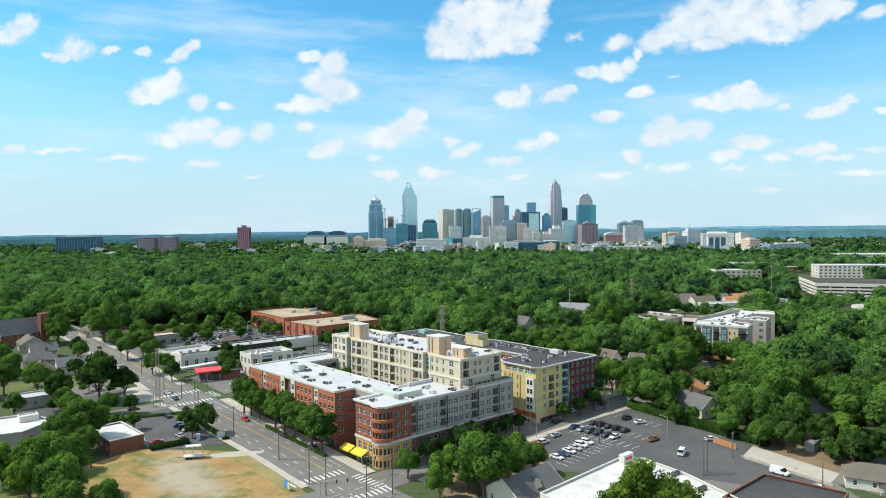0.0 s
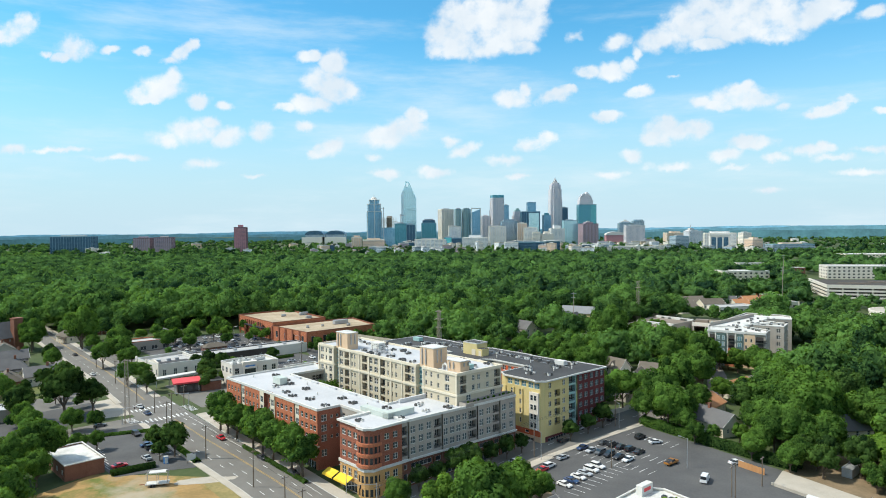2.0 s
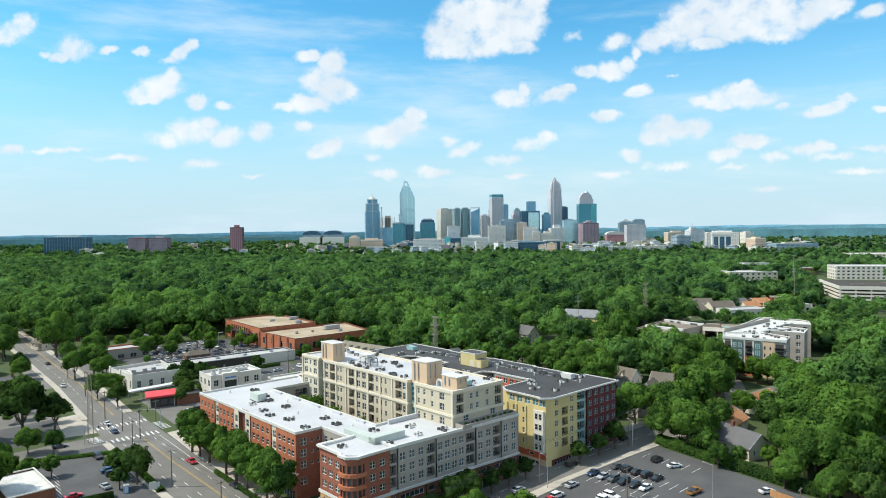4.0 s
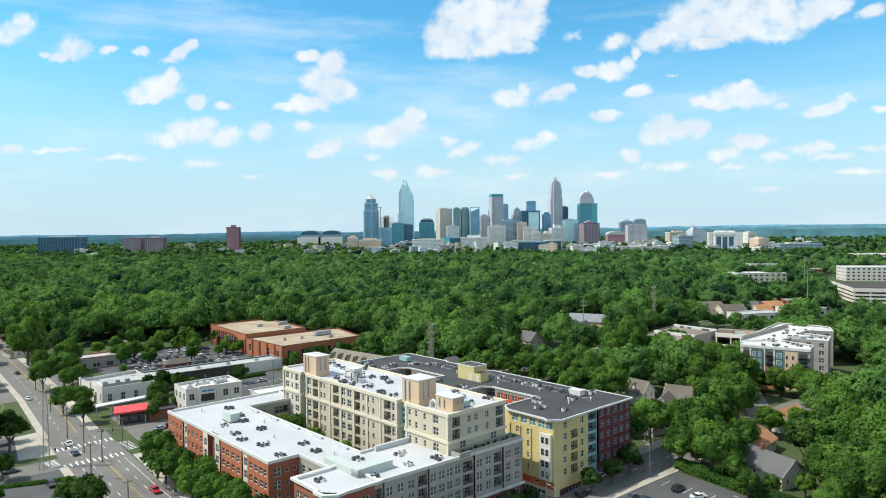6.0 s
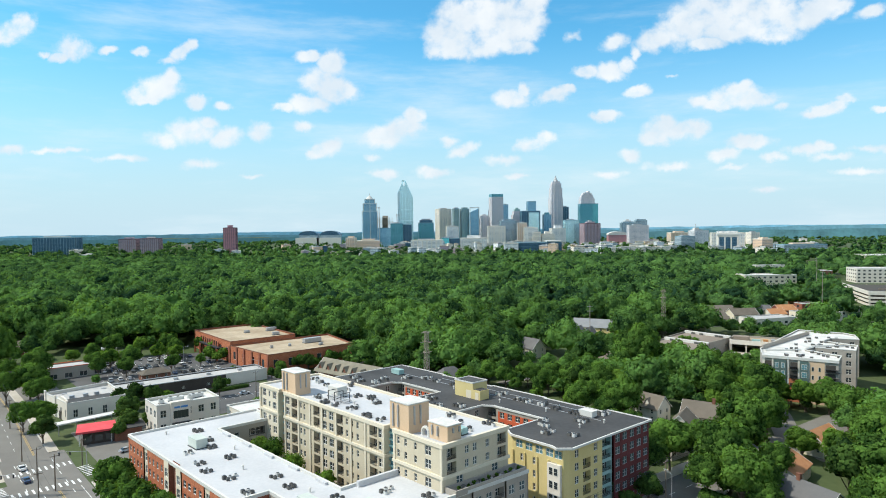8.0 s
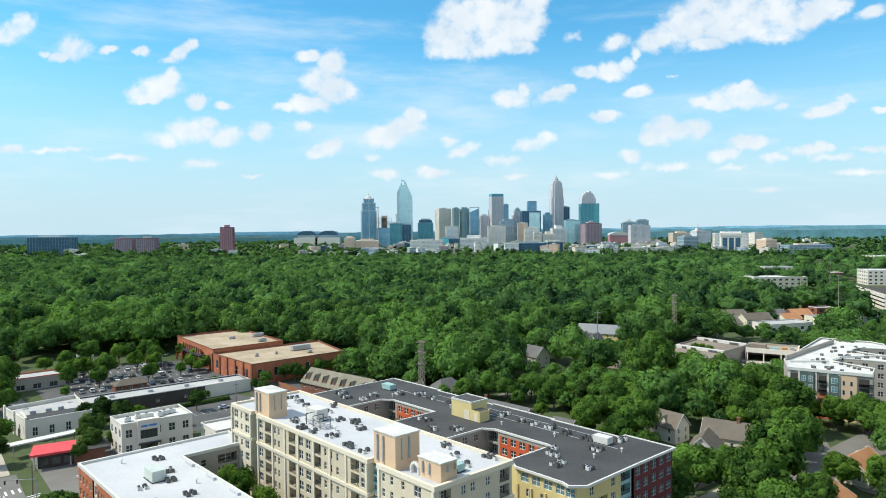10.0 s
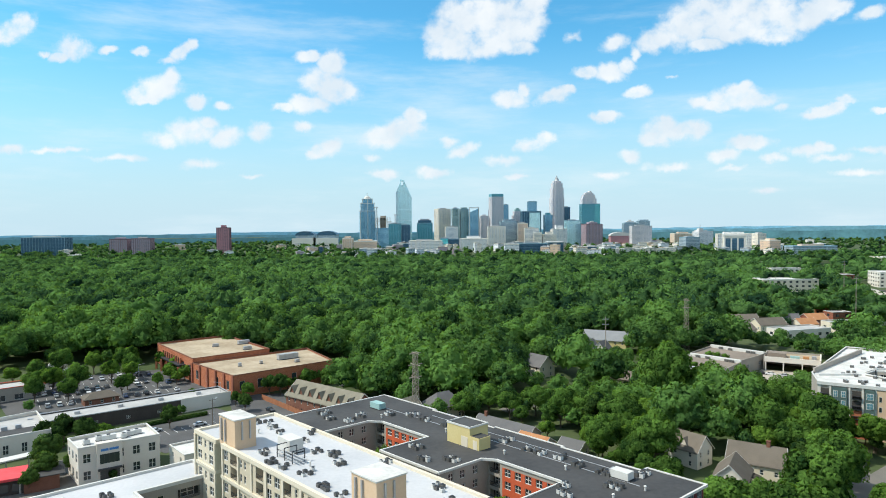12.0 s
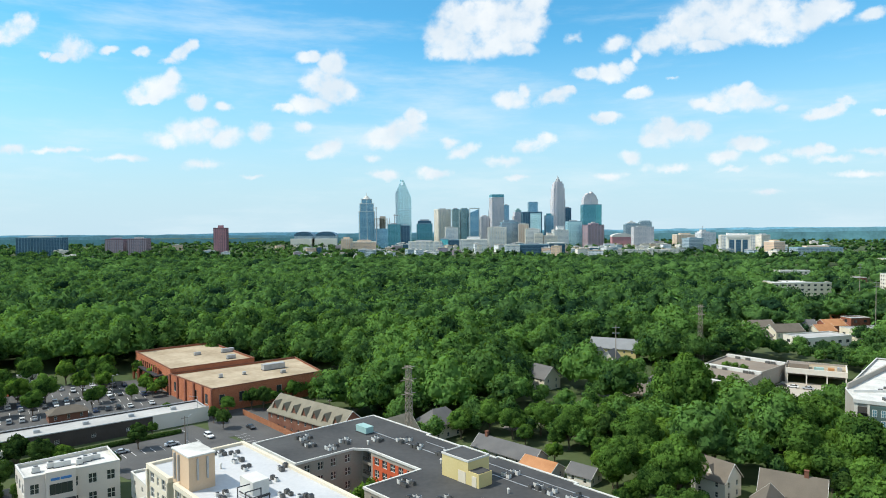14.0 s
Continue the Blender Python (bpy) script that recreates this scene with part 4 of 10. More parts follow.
def brick_block():
    base = (*ab(40, 10), gz(*ab(40, 10)) - 0.4)
    own = thing("apartment_building", "red brick and grey stucco apartment building with white flat roof", "building", Matrix.Translation(base))
    zb = 1.5
    A = lambda a, b: Vector(ab(a, b))
    # street front: brick with cream bays, broken by one recess
    def front(a0, a1, b, material, cols, kind="pair", w=1.7, trim=TRIM_WHITE):
        hs = rows(cols, FL, w, 1.75, kind) + rows(cols, (GF,), w + 0.5, 2.3, kind)
        hs += [((a1 - a0) / 2, 4.6, (a1 - a0) * 0.8, 2.9, "shop")]
        facade(own, base, A(a0, b), A(a1, b), zb, RZ + 0.5, material, hs, trim=trim)
        edge_band(own, base, [ab(a0, b), ab(a1, b), ab(a1, b + 0.6), ab(a0, b + 0.6)], 10.75, 11.25, 0.12, TRIM_WHITE, "stone_band", 0.1)

    front(0.0, 11.5, 0.0, BRICK_ORANGE, (1.8, 4.4, 7.2, 9.8), "sash", 1.15)
    facade(own, base, A(11.5, 0.3), A(14.5, 0.3), zb, RZ + 0.2, STUCCO_CREAM, rows((1.5,), FL + (GF,), 1.7, 2.2, "pair"), label="cream stucco bay")
    front(14.5, 26.5, 0.0, BRICK_ORANGE, (1.6, 4.2, 7.0, 9.8), "sash", 1.15)
    facade(own, base, A(26.5, -0.25), A(29.5, -0.25), zb, RZ + 0.2, STUCCO_CREAM, rows((1.5,), FL + (GF,), 1.8, 2.2, "pair"), label="cream stucco bay")
    facade(own, base, A(29.5, -0.25), A(29.5, 0.9), zb, RZ + 0.2, BRICK_RED)
    front(29.5, 34.0, 0.9, BRICK_RED, (2.3,))
    facade(own, base, A(34.0, 0.9), A(34.0, -0.25), zb, RZ + 0.2, STUCCO_CREAM)
    facade(own, base, A(34.0, -0.25), A(37.0, -0.25), zb, RZ + 0.2, STUCCO_CREAM, rows((1.5,), FL + (GF,), 1.8, 2.2, "pair"), label="cream stucco bay")
    front(37.0, 49.5, 0.0, BRICK_ORANGE, (1.7, 4.4, 7.4, 10.4), "sash", 1.55)
    facade(own, base, A(49.5, 0.25), A(52.5, 0.25), zb, RZ + 0.2, STUCCO_CREAM, rows((1.5,), FL + (GF,), 1.8, 2.2, "pair"), label="cream stucco bay")
    front(52.5, 63.4, 0.0, BRICK_ORANGE, (1.8, 4.4, 7.2, 9.2), "sash", 1.55)
    facade(own, base, A(63.4, 0.0), A(63.4, 8.4), zb, RZ + 0.5, BRICK_RED, [(2.4, z, 2.0, 2.2, "pair") for z in FL + (GF,)] + rows((5.2, 7.2), FL, 0.9, 1.1, "plain"))
    facade(own, base, A(63.4, 8.4), A(77.2, 8.4), zb, RZ, STUCCO_GREY, rows((2, 5, 8.5, 11.5), FL, 1.4, 1.7))
    facade(own, base, A(77.2, 8.4), A(77.2, -1.0), zb, RZ + 0.2, BRICK_RED)
    # the corner with the rounded bay: brick above, ochre below
    corner = [ab(77.2, -1.0), ab(86.8, -1.0), ab(86.8, -1.0)]
    for z0, z1, material, hs in ((11.2, RZ + 0.6, BRICK_RED, rows((2.0, 4.9, 7.8), FL, 1.9, 1.8, "pair")), (zb, 10.6, BRICK_TAN, rows((2.0, 4.9, 7.8), (GF - 0.3,), 1.7, 2.4, "pair") + [(4.8, 4.3, 7.5, 2.8, "shop")])):
        facade(own, base, A(77.2, -1.0), A(86.8, -1.0), z0, z1, material, hs)
        arc = [ab(86.8, -1.0)] + [ab(88.6 + 3.4 * math.cos(k), 1.4 + 3.4 * math.sin(k)) for k in (-1.9, -1.5, -1.1, -0.7, -0.3, 0.1, 0.45)] + [ab(91.6, 3.6)]
        for k in range(len(arc) - 1):
            n = (Vector(arc[k + 1]) - Vector(arc[k])).length
            hh = rows((n / 2,), FL if z0 > 5 else (GF - 0.3, 4.4), max(0.5, n - 0.5), 2.1, "plain") if n > 1 else []
            facade(own, base, arc[k], arc[k + 1], z0, z1 - (0.5 if z0 > 5 else 0), material, hh, trim=TRIM_DARK)
        facade(own, base, A(91.6, 3.6), A(91.6, 10.6), z0, z1, material, rows((1.6, 4.6), FL, 1.7, 1.8, "pair") if z0 > 5 else rows((1.6, 4.6), (GF - 0.3, 4.2), 1.7, 2.2, "pair"))
    for z in (18.3, 15.2, 12.1):
        ring = [ab(88.6 + 3.9 * math.cos(k), 1.4 + 3.9 * math.sin(k)) for k in (-2.0, -1.6, -1.2, -0.8, -0.4, 0.0, 0.4)] + [ab(88.6, 1.4)]
        part("balcony_ledge", Mesh().prism([(x - base[0], y - base[1]) for x, y in ring], z - 0.5 - base[2], z + 0.4 - base[2], True, True), BRICK_ORANGE, own)
    front_line = [ab(77.0, -1.0), ab(86.8, -1.0)] + [ab(88.6 + 3.4 * math.cos(k), 1.4 + 3.4 * math.sin(k)) for k in (-1.9, -1.1, -0.3, 0.45)] + [ab(91.6, 3.6), ab(91.6, 12), ab(77.0, 12)]
    edge_band(own, base, front_line, 10.5, 11.3, 0.25, TRIM_WHITE, "stone_band")
    # grey side-street front with balcony slots
    segs = [(10.6, 13.2, "balcony"), (13.2, 22.5, "plain"), (22.5, 26.0, "balcony"), (26.0, 36.5, "plain"), (36.5, 40.5, "balcony"), (40.5, 47.0, "plain"), (47.0, 50.5, "balcony"), (50.5, 57.5, "plain")]
    for b0, b1, kind in segs:
        n = b1 - b0
        a = 91.5 + 0.035 * (b0 - 10)
        up = RZ + 0.3
        if kind == "balcony":
            hs = rows((n / 2,), FL, n - 0.7, 2.5, "balcony")
            facade(own, base, A(a - 0.35, b0), A(a - 0.35, b1), 10.9, up, STUCCO_GREY, hs)
        else:
            k = max(2, int(n / 2.6))
            hs = rows([n * (i + 0.5) / k for i in range(k)], FL, 1.8, 2.15, "pair")
            facade(own, base, A(a, b0), A(a, b1), 10.9, up, STUCCO_GREY, hs, pane=GLASS_PALE)
        facade(own, base, A(a, b0), A(a, b1), zb, 10.9, BRICK_BROWN, [(n / 2, 5.2, n - 1.2, 3.4, "shop"), (n / 2, 8.9, n - 1.4, 1.5, "shop")])
    side = [ab(91.5, 10.6), ab(93.2, 57.5), ab(90, 57.5), ab(88.5, 10.6)]
    edge_band(own, base, side, 10.6, 11.15, 0.35, TRIM_WHITE, "stone_band")
    facade(own, base, A(93.2, 57.5), A(84, 57.5), zb, RZ + 0.3, STUCCO_GREY, rows((2, 5.5), FL, 1.5, 1.9, "pair"))
    # courtyard walls
    facade(own, base, A(72.5, 20.5), A(12.0, 20.5), zb, RZ + 0.2, STUCCO_BEIGE, rows([3 + 4 * k for k in range(14)], FL + (GF,), 1.5, 1.8, "pair"))
    facade(own, base, A(12.0, 20.5), A(12.0, 36.0), zb, RZ + 0.2, STUCCO_TAUPE, rows((2.5, 5.2), FL + (GF,), 1.4, 1.8, "sash") + rows((11.5,), FL + (GF,), 5.0, 2.4, "balcony"))
    facade(own, base, A(72.5, 36.0), A(72.5, 20.5), zb, RZ + 0.2, STUCCO_BEIGE)
    facade(own, base, A(0, 40), A(0, 0), zb, RZ + 0.5, BRICK_ORANGE, rows([3 + 3.6 * k for k in range(10)], FL + (GF,), 1.4, 1.75, "sash"))
    # roofs
    roof_sheet(own, base, [ab(0.2, 0.2), ab(63.2, 0.2), ab(63.2, 8.6), ab(77.3, 8.6), ab(77.3, -0.8), ab(86.8, -0.8), ab(91.4, 3.6), ab(93.0, 57.3), ab(88, 57.3), ab(88, 36), ab(72.5, 36), ab(72.5, 20.5), ab(12, 20.5), ab(12, 36), ab(0.2, 38)], RZ, ROOF_WHITE)
    outer = [ab(0, 0), ab(63.4, 0), ab(63.4, 8.4), ab(77.2, 8.4), ab(77.2, -1), ab(86.8, -1)] + [ab(88.6 + 3.4 * math.cos(k), 1.4 + 3.4 * math.sin(k)) for k in (-1.9, -1.1, -0.3, 0.45)] + [ab(91.6, 3.6), ab(91.5, 10.6), ab(93.2, 57.5), ab(88, 57.5), ab(88, 36), ab(72.5, 36), ab(72.5, 20.5), ab(12, 20.5), ab(12, 36), ab(0, 38)]
    edge_band(own, base, outer, RZ - 0.15, RZ + 0.62, 0.14, TRIM_WHITE, "parapet", 0.4)
    for a0, a1 in ((77.2, 91.6),):
        edge_band(own, base, front_line, RZ + 0.1, RZ + 0.7, 0.55, TRIM_WHITE, "cornice", 0.3)
    # roof plinth of the corner block
    m = Mesh()
    box_ab(m, base, 72.0, 86.0, 10.0, 12.6, RZ, RZ + 1.5)
    box_ab(m, base, 83.4, 86.0, 10.0, 20.0, RZ, RZ + 1.9)
    part("roof_screen", m, METAL_SEAM, own, "pale green metal roof screen")
    # roof details: raised ridge flashing beside the courtyard
    for k in range(5):
        part("roof_upstand", box_ab(Mesh(), base, 16 + 12 * k, 20 + 12 * k, 19.4, 20.2, RZ, RZ + 0.6), ROOF_WHITE, own)
    part("roof_upstand", box_ab(Mesh(), base, 73.2, 74.0, 24, 35, RZ, RZ + 1.3), ROOF_WHITE, own)
    # yellow awnings, and the red ones further along
    m = Mesh()
    for a0, a1 in ((71.5, 76.8), (77.6, 84.0)):
        x = [(*ab(a0, -1.2), 7.2), (*ab(a1, -1.2), 7.2), (*ab(a1, -3.7), 6.0), (*ab(a0, -3.7), 6.0)]
        x = [(v[0] - base[0], v[1] - base[1], v[2] - base[2]) for v in x]
        m.quad(*x).quad(*[(v[0], v[1], v[2] - 0.06) for v in reversed(x)])
        m.quad(x[3], x[2], (*x[2][:2], x[2][2] - 0.5), (*x[3][:2], x[3][2] - 0.5))
    part("awning", m, CANVAS_YELLOW, own, "yellow canvas awning")
    m = Mesh()
    for a0, a1 in ((57.0, 59.0), (18.0, 20.0), (3.5, 6.0)):
        x = [(*ab(a0, -0.1), 7.6), (*ab(a1, -0.1), 7.6), (*ab(a1, -1.6), 6.4), (*ab(a0, -1.6), 6.4)]
        m.quad(*[(v[0] - base[0], v[1] - base[1], v[2] - base[2]) for v in x])
    part("awning", m, CANVAS_RED, own, "small red canvas awning")


brick_block()

BZ = 32.4


def beige_block():
    base = (*ab(45, 45), gz(*ab(45, 45)) - 0.4)
    own = thing("apartment_building", "cream stucco apartment block with white flat roof", "building", Matrix.Translation(base))
    A = lambda a, b: Vector(ab(a, b))
    zb = 1.5
    fl = (30.6, 27.6, 23.5, 20.4, 17.3, 14.2, 11.1, 8.0)

    def strip(a0, a1, b, specs, material=STUCCO_BEIGE):
        hs = []
        for s, kind in specs:
            for z in fl:
                if kind == "balcony":
                    hs.append((s, z, 3.0, 2.5, "balcony"))
                elif kind == "pair":
                    hs.append((s, z, 2.0, 2.1, "pair"))
                else:
                    hs.append((s, z, 0.9, 1.7, "sash"))
        facade(own, base, A(a0, b), A(a1, b), zb, BZ + 0.3, material, hs)

    strip(8.5, 19.5, 35.2, ((2.2, "pair"), (5.2, "one"), (8.2, "pair")), STUCCO_CREAM)
    strip(23.0, 69.0, 35.0, ((1.5, "pair"), (5.2, "balcony"), (8.6, "one"), (10.4, "one"), (13.4, "one"), (16.6, "balcony"), (20.4, "pair"), (23.6, "pair"), (27.4, "balcony"), (30.6, "one"), (32.8, "one"), (35.2, "one"), (38.2, "one"), (41.6, "balcony"), (44.6, "pair")))
    strip(72.5, 89.0, 35.0, ((1.6, "one"), (4.2, "one"), (7.6, "one"), (11.8, "pair")))
    # glazed slots between the bays
    for a0, a1 in ((19.5, 23.0), (69.0, 72.5)):
        for k in range(14):
            z = 10 + 1.6 * k
            part("slot_band", box_ab(Mesh(), base, a0, a1, 36.3, 36.6, z, z + 0.5), METAL_TEAL, own, "teal band in a glazed slot")
        m = Mesh()
        p = [(v[0] - base[0], v[1] - base[1]) for v in (ab(a0, 36.7), ab(a1, 36.7))]
        m.quad((*p[0], 0), (*p[1], 0), (*p[1], BZ - base[2]), (*p[0], BZ - base[2]))
        part("glass", m, GLASS_BLUE, own)
        for a, b0, b1 in ((a0, 35.0, 36.8), (a1, 36.8, 35.0)):
            facade(own, base, A(a, b0), A(a, b1), zb, BZ + 0.3, STUCCO_BEIGE)
    # the end wall over the terrace
    hs = rows((2.6,), (30.4, 27.3), 2.8, 2.5, "balcony") + rows((7.2, 9.6), (30.4, 27.3), 1.2, 1.8, "pair") + rows((13.6,), (30.4, 27.3), 1.2, 1.8, "pair") + rows((18.2,), (30.4, 27.3), 2.8, 2.5, "balcony") + rows((5.0, 16.0), (24.2,), 2.0, 2.0, "pair")
    facade(own, base, A(89.0, 35.0), A(89.0, 55.3), RZ, BZ + 0.3, STUCCO_BEIGE, hs, pane=GLASS_PALE)
    facade(own, base, A(89.0, 55.3), A(8.5, 55.3), zb, BZ + 0.3, STUCCO_BEIGE, rows([4 + 4.5 * k for k in range(16)], fl[:4], 1.5, 1.8, "pair"))
    facade(own, base, A(8.5, 55.3), A(8.5, 35.2), zb, BZ + 0.3, STUCCO_CREAM, rows((4, 9, 14, 19), fl, 1.5, 1.8, "pair"))
    plan = [ab(8.5, 35.2), ab(19.5, 35.2), ab(19.5, 36.7), ab(23, 36.7), ab(23, 35), ab(69, 35), ab(69, 36.7), ab(72.5, 36.7), ab(72.5, 35), ab(89, 35), ab(89, 55.3), ab(8.5, 55.3)]
    roof_sheet(own, base, plan, BZ, ROOF_WHITE)
    edge_band(own, base, plan, BZ - 0.35, BZ + 0.55, 0.28, STUCCO_CREAM, "cornice", 0.45)
    edge_band(own, base, plan, 25.3, 26.0, 0.35, STUCCO_CREAM, "stone_band", 0.1)
    # pilasters
    for a in (8.7, 19.2, 23.2, 30.6, 36.4, 42.4, 49.0, 55.5, 61.5, 68.7, 72.8, 88.7):
        part("pilaster", box_ab(Mesh(), base, a - 0.3, a + 0.3, 34.75, 35.05, 1.6, BZ - 0.4), STUCCO_CREAM, own)
    # stair and lift housings
    for a0, a1, b0, b1, z1, top in ((20.4, 27.9, 35.6, 40.4, 38.7, ROOF_BRIGHT), (70.4, 77.2, 35.6, 41.6, 39.1, ROOF_BRIGHT), (81.6, 87.8, 37.6, 41.6, 36.0, ROOF_BRIGHT)):
        m = Mesh()
        box_ab(m, base, a0, a1, b0, b1, BZ, z1)
        house = part("roof_housing", m, STUCCO_PEACH, own, "peach stucco stair housing")
        m = Mesh()
        box_ab(m, base, a0 - 0.15, a1 + 0.15, b0 - 0.15, b1 + 0.15, z1, z1 + 0.25)
        part("housing_roof", m, top, house)
        for k in range(2):
            part("duct", box_ab(Mesh(), base, a0 + 1.2 + 1.8 * k, a0 + 1.5 + 1.8 * k, b0 - 0.35, b0, BZ + 1, z1 - 0.4), METAL_GREY, house)
            part("duct", box_ab(Mesh(), base, a1, a1 + 0.35, b0 + 1.4 + 1.8 * k, b0 + 1.7 + 1.8 * k, BZ + 2, z1 - 0.4), METAL_GREY, house)
    # terrace wall and its furniture
    edge_band(own, base, [ab(89.2, 35.4), ab(92.6, 35.4), ab(93.0, 57.2), ab(89.2, 57.2)], RZ, RZ + 1.3, 0.0, STUCCO_GREY, "terrace_wall", 0.3)


beige_block()

DZ = 26.2


def yellow_block():
    base = (*ab(85, 85), gz(*ab(85, 85)) - 0.4)
    own = thing("apartment_building", "yellow stucco and maroon brick apartment building with dark roof", "building", Matrix.Translation(base))
    A = lambda a, b: Vector(ab(a, b))
    zb = 1.5
    fl = (21.0, 17.7, 14.4, 11.1)
    top = 24.6
    # the yellow front
    wins = rows((3.0, 9.0, 12.5), fl, 1.2, 1.7, "pair")
    facade(own, base, A(79.5, 67.5), A(95.5, 67.5), 8.6, 22.4, STUCCO_YELLOW, rows((3.2, 7.2), fl[:4], 1.3, 1.8, "pair") + rows((12.9,), fl, 2.1, 2.2, "pair"))
    facade(own, base, A(79.5, 67.5), A(95.5, 67.5), 22.4, DZ, STUCCO_YELLOW, rows((2.2, 5.4, 8.6, 11.8, 14.4), (24.2,), 2.2, 2.0, "pair"), pane=GLASS_BLUE)
    facade(own, base, A(79.5, 67.5), A(95.5, 67.5), 6.6, 8.6, RED_PAINT, rows((4, 10), (7.6,), 1.6, 0.9, "plain"), label="red painted base band")
    facade(own, base, A(79.5, 67.5), A(95.5, 67.5), zb, 6.6, STUCCO_PEACH, [(8, 4.4, 10, 2.6, "shop")])
    m = Mesh()
    box_ab(m, base, 91.2, 95.0, 66.7, 67.5, 9.0, 22.0)
    bay = part("bay", m, STUCCO_WHITE, own, "white projecting bay")
    for z in (20.2, 16.9, 13.6, 10.6):
        for a0 in (91.75, 93.25):
            frame_ = part("bay_window", box_ab(Mesh(), base, a0, a0 + 1.2, 66.64, 66.7, z - 0.95, z + 0.95), TRIM_WHITE, bay)
            part("pane", box_ab(Mesh(), base, a0 + 0.12, a0 + 1.08, 66.6, 66.65, z - 0.83, z - 0.04), GLASS, frame_)
            part("pane", box_ab(Mesh(), base, a0 + 0.12, a0 + 1.08, 66.6, 66.65, z + 0.04, z + 0.83), GLASS, frame_)
    for a in (79.7, 83.6, 87.5, 91.0):
        part("pilaster", box_ab(Mesh(), base, a - 0.25, a + 0.25, 67.15, 67.5, 8.6, 22.4), STUCCO_YELLOW, own)
    # side-street front: yellow, then maroon
    a = 96.3
    facade(own, base, A(95.5, 67.5), A(a, 69.0), zb, DZ, STUCCO_YELLOW)
    facade(own, base, A(a, 69.0), A(a, 82.0), 6.6, DZ, STUCCO_YELLOW, rows((2.6, 10.2), fl + (24.2,), 1.5, 1.9, "pair") + rows((6.6,), fl, 3.0, 2.5, "balcony"))
    facade(own, base, A(a, 69.0), A(a, 82.0), zb, 6.6, BRICK_MAROON, [(6.5, 4.4, 10, 2.8, "shop")])
    facade(own, base, A(a - 0.6, 82.0), A(a - 0.6, 87.0), zb, DZ, METAL_TEAL, rows((2.5,), fl + (24.2,), 4.0, 2.4, "balcony"))
    facade(own, base, A(a, 87.0), A(a, 103.4), zb, DZ, BRICK_MAROON, rows((1.8, 5.0, 8.4, 11.6, 14.8), fl + (24.2, 7.4), 2.1, 2.0, "pair"), trim=METAL_GREY, pane=GLASS_PALE)
    facade(own, base, A(a, 103.4), A(84, 103.4), zb, DZ, BRICK_MAROON, rows((3, 7, 10), fl + (24.2,), 1.6, 1.9, "pair"))
    facade(own, base, A(84, 101.2), A(-8, 101.2), zb, DZ, BRICK_MAROON, rows([4 + 4.2 * k for k in range(20)], fl + (24.2,), 1.6, 1.9, "pair"))
    facade(own, base, A(-8, 101.2), A(-8, 66), zb, DZ, STUCCO_TAUPE, rows((5, 10, 15, 20, 25, 30), fl + (24.2,), 1.6, 1.9, "pair"))
    facade(own, base, A(-8, 66.0), A(12, 66.0), zb, DZ, STUCCO_TAUPE, rows((4, 8, 12, 16), fl + (24.2,), 1.6, 1.9, "pair"))
    # two courtyards, taupe and red inside
    for c0, c1, b1 in ((12.0, 34.0, 84.0), (54.5, 76.0, 84.0)):
        facade(own, base, A(c0, 66.0), A(c0, b1), zb, DZ, STUCCO_TAUPE, rows((3, 6.5, 10, 14), fl + (24.2,), 1.5, 1.9, "pair"))
        facade(own, base, A(c0, b1), A(c0 + 4.5, b1), zb, DZ, STUCCO_TAUPE, rows((2.2,), fl + (24.2,), 3.2, 2.5, "balcony"))
        facade(own, base, A(c0 + 4.5, b1), A(c1, b1), zb, 24.9, RED_PAINT, rows([1.6 + 3.0 * k for k in range(6)], fl + (23.9,), 1.8, 1.8, "pair"), label="red painted courtyard wall")
        facade(own, base, A(c0 + 4.5, b1), A(c1, b1), 24.9, DZ, STUCCO_TAUPE)
        facade(own, base, A(c1, b1), A(c1, 69.5), zb, DZ, STUCCO_TAUPE, rows((3, 7, 11), fl + (24.2,), 1.5, 1.9, "pair"))
    facade(own, base, A(34, 69.0), A(54.5, 69.0), zb, DZ, STUCCO_TAUPE, rows((3, 8, 13, 18), fl + (24.2,), 1.5, 1.9, "pair"))
    facade(own, base, A(76, 69.5), A(79.5, 67.5), zb, DZ, STUCCO_YELLOW)
    plan = [ab(-8, 66), ab(12, 66), ab(12, 81.5), ab(15.2, 84), ab(34, 84), ab(34, 69), ab(54.5, 69), ab(54.5, 82), ab(57.5, 84), ab(76, 84), ab(76, 69.5), ab(79.5, 67.0), ab(92.5, 67.0), ab(94.5, 66.2), ab(97, 69), ab(96.8, 86), ab(96.8, 103.6), ab(83.5, 103.6), ab(83.5, 101.4), ab(62, 101.4), ab(62, 102.2), ab(40, 102.2), ab(40, 101.4), ab(16, 101.4), ab(16, 102.4), ab(-8, 102.4)]
    roof_sheet(own, base, plan, DZ, ROOF_DARK)
    edge_band(own, base, plan, DZ - 0.32, DZ + 0.2, 0.25, TRIM_WHITE, "roof_edge", 0.16)
    # stair housing
    m = Mesh()
    box_ab(m, base, 39.4, 47.3, 85.4, 91.6, DZ, 31.0)
    box_ab(m, base, 47.3, 50.4, 85.4, 89.2, DZ, 29.1)
    house = part("roof_housing", m, STUCCO_YELLOW, own, "yellow stucco stair housing")
    m = Mesh()
    box_ab(m, base, 39.6, 47.1, 85.6, 91.4, 31.0, 31.1)
    box_ab(m, base, 47.5, 50.2, 85.6, 89.0, 29.1, 29.2)
    part("housing_roof", m, ROOF_DARK, house)
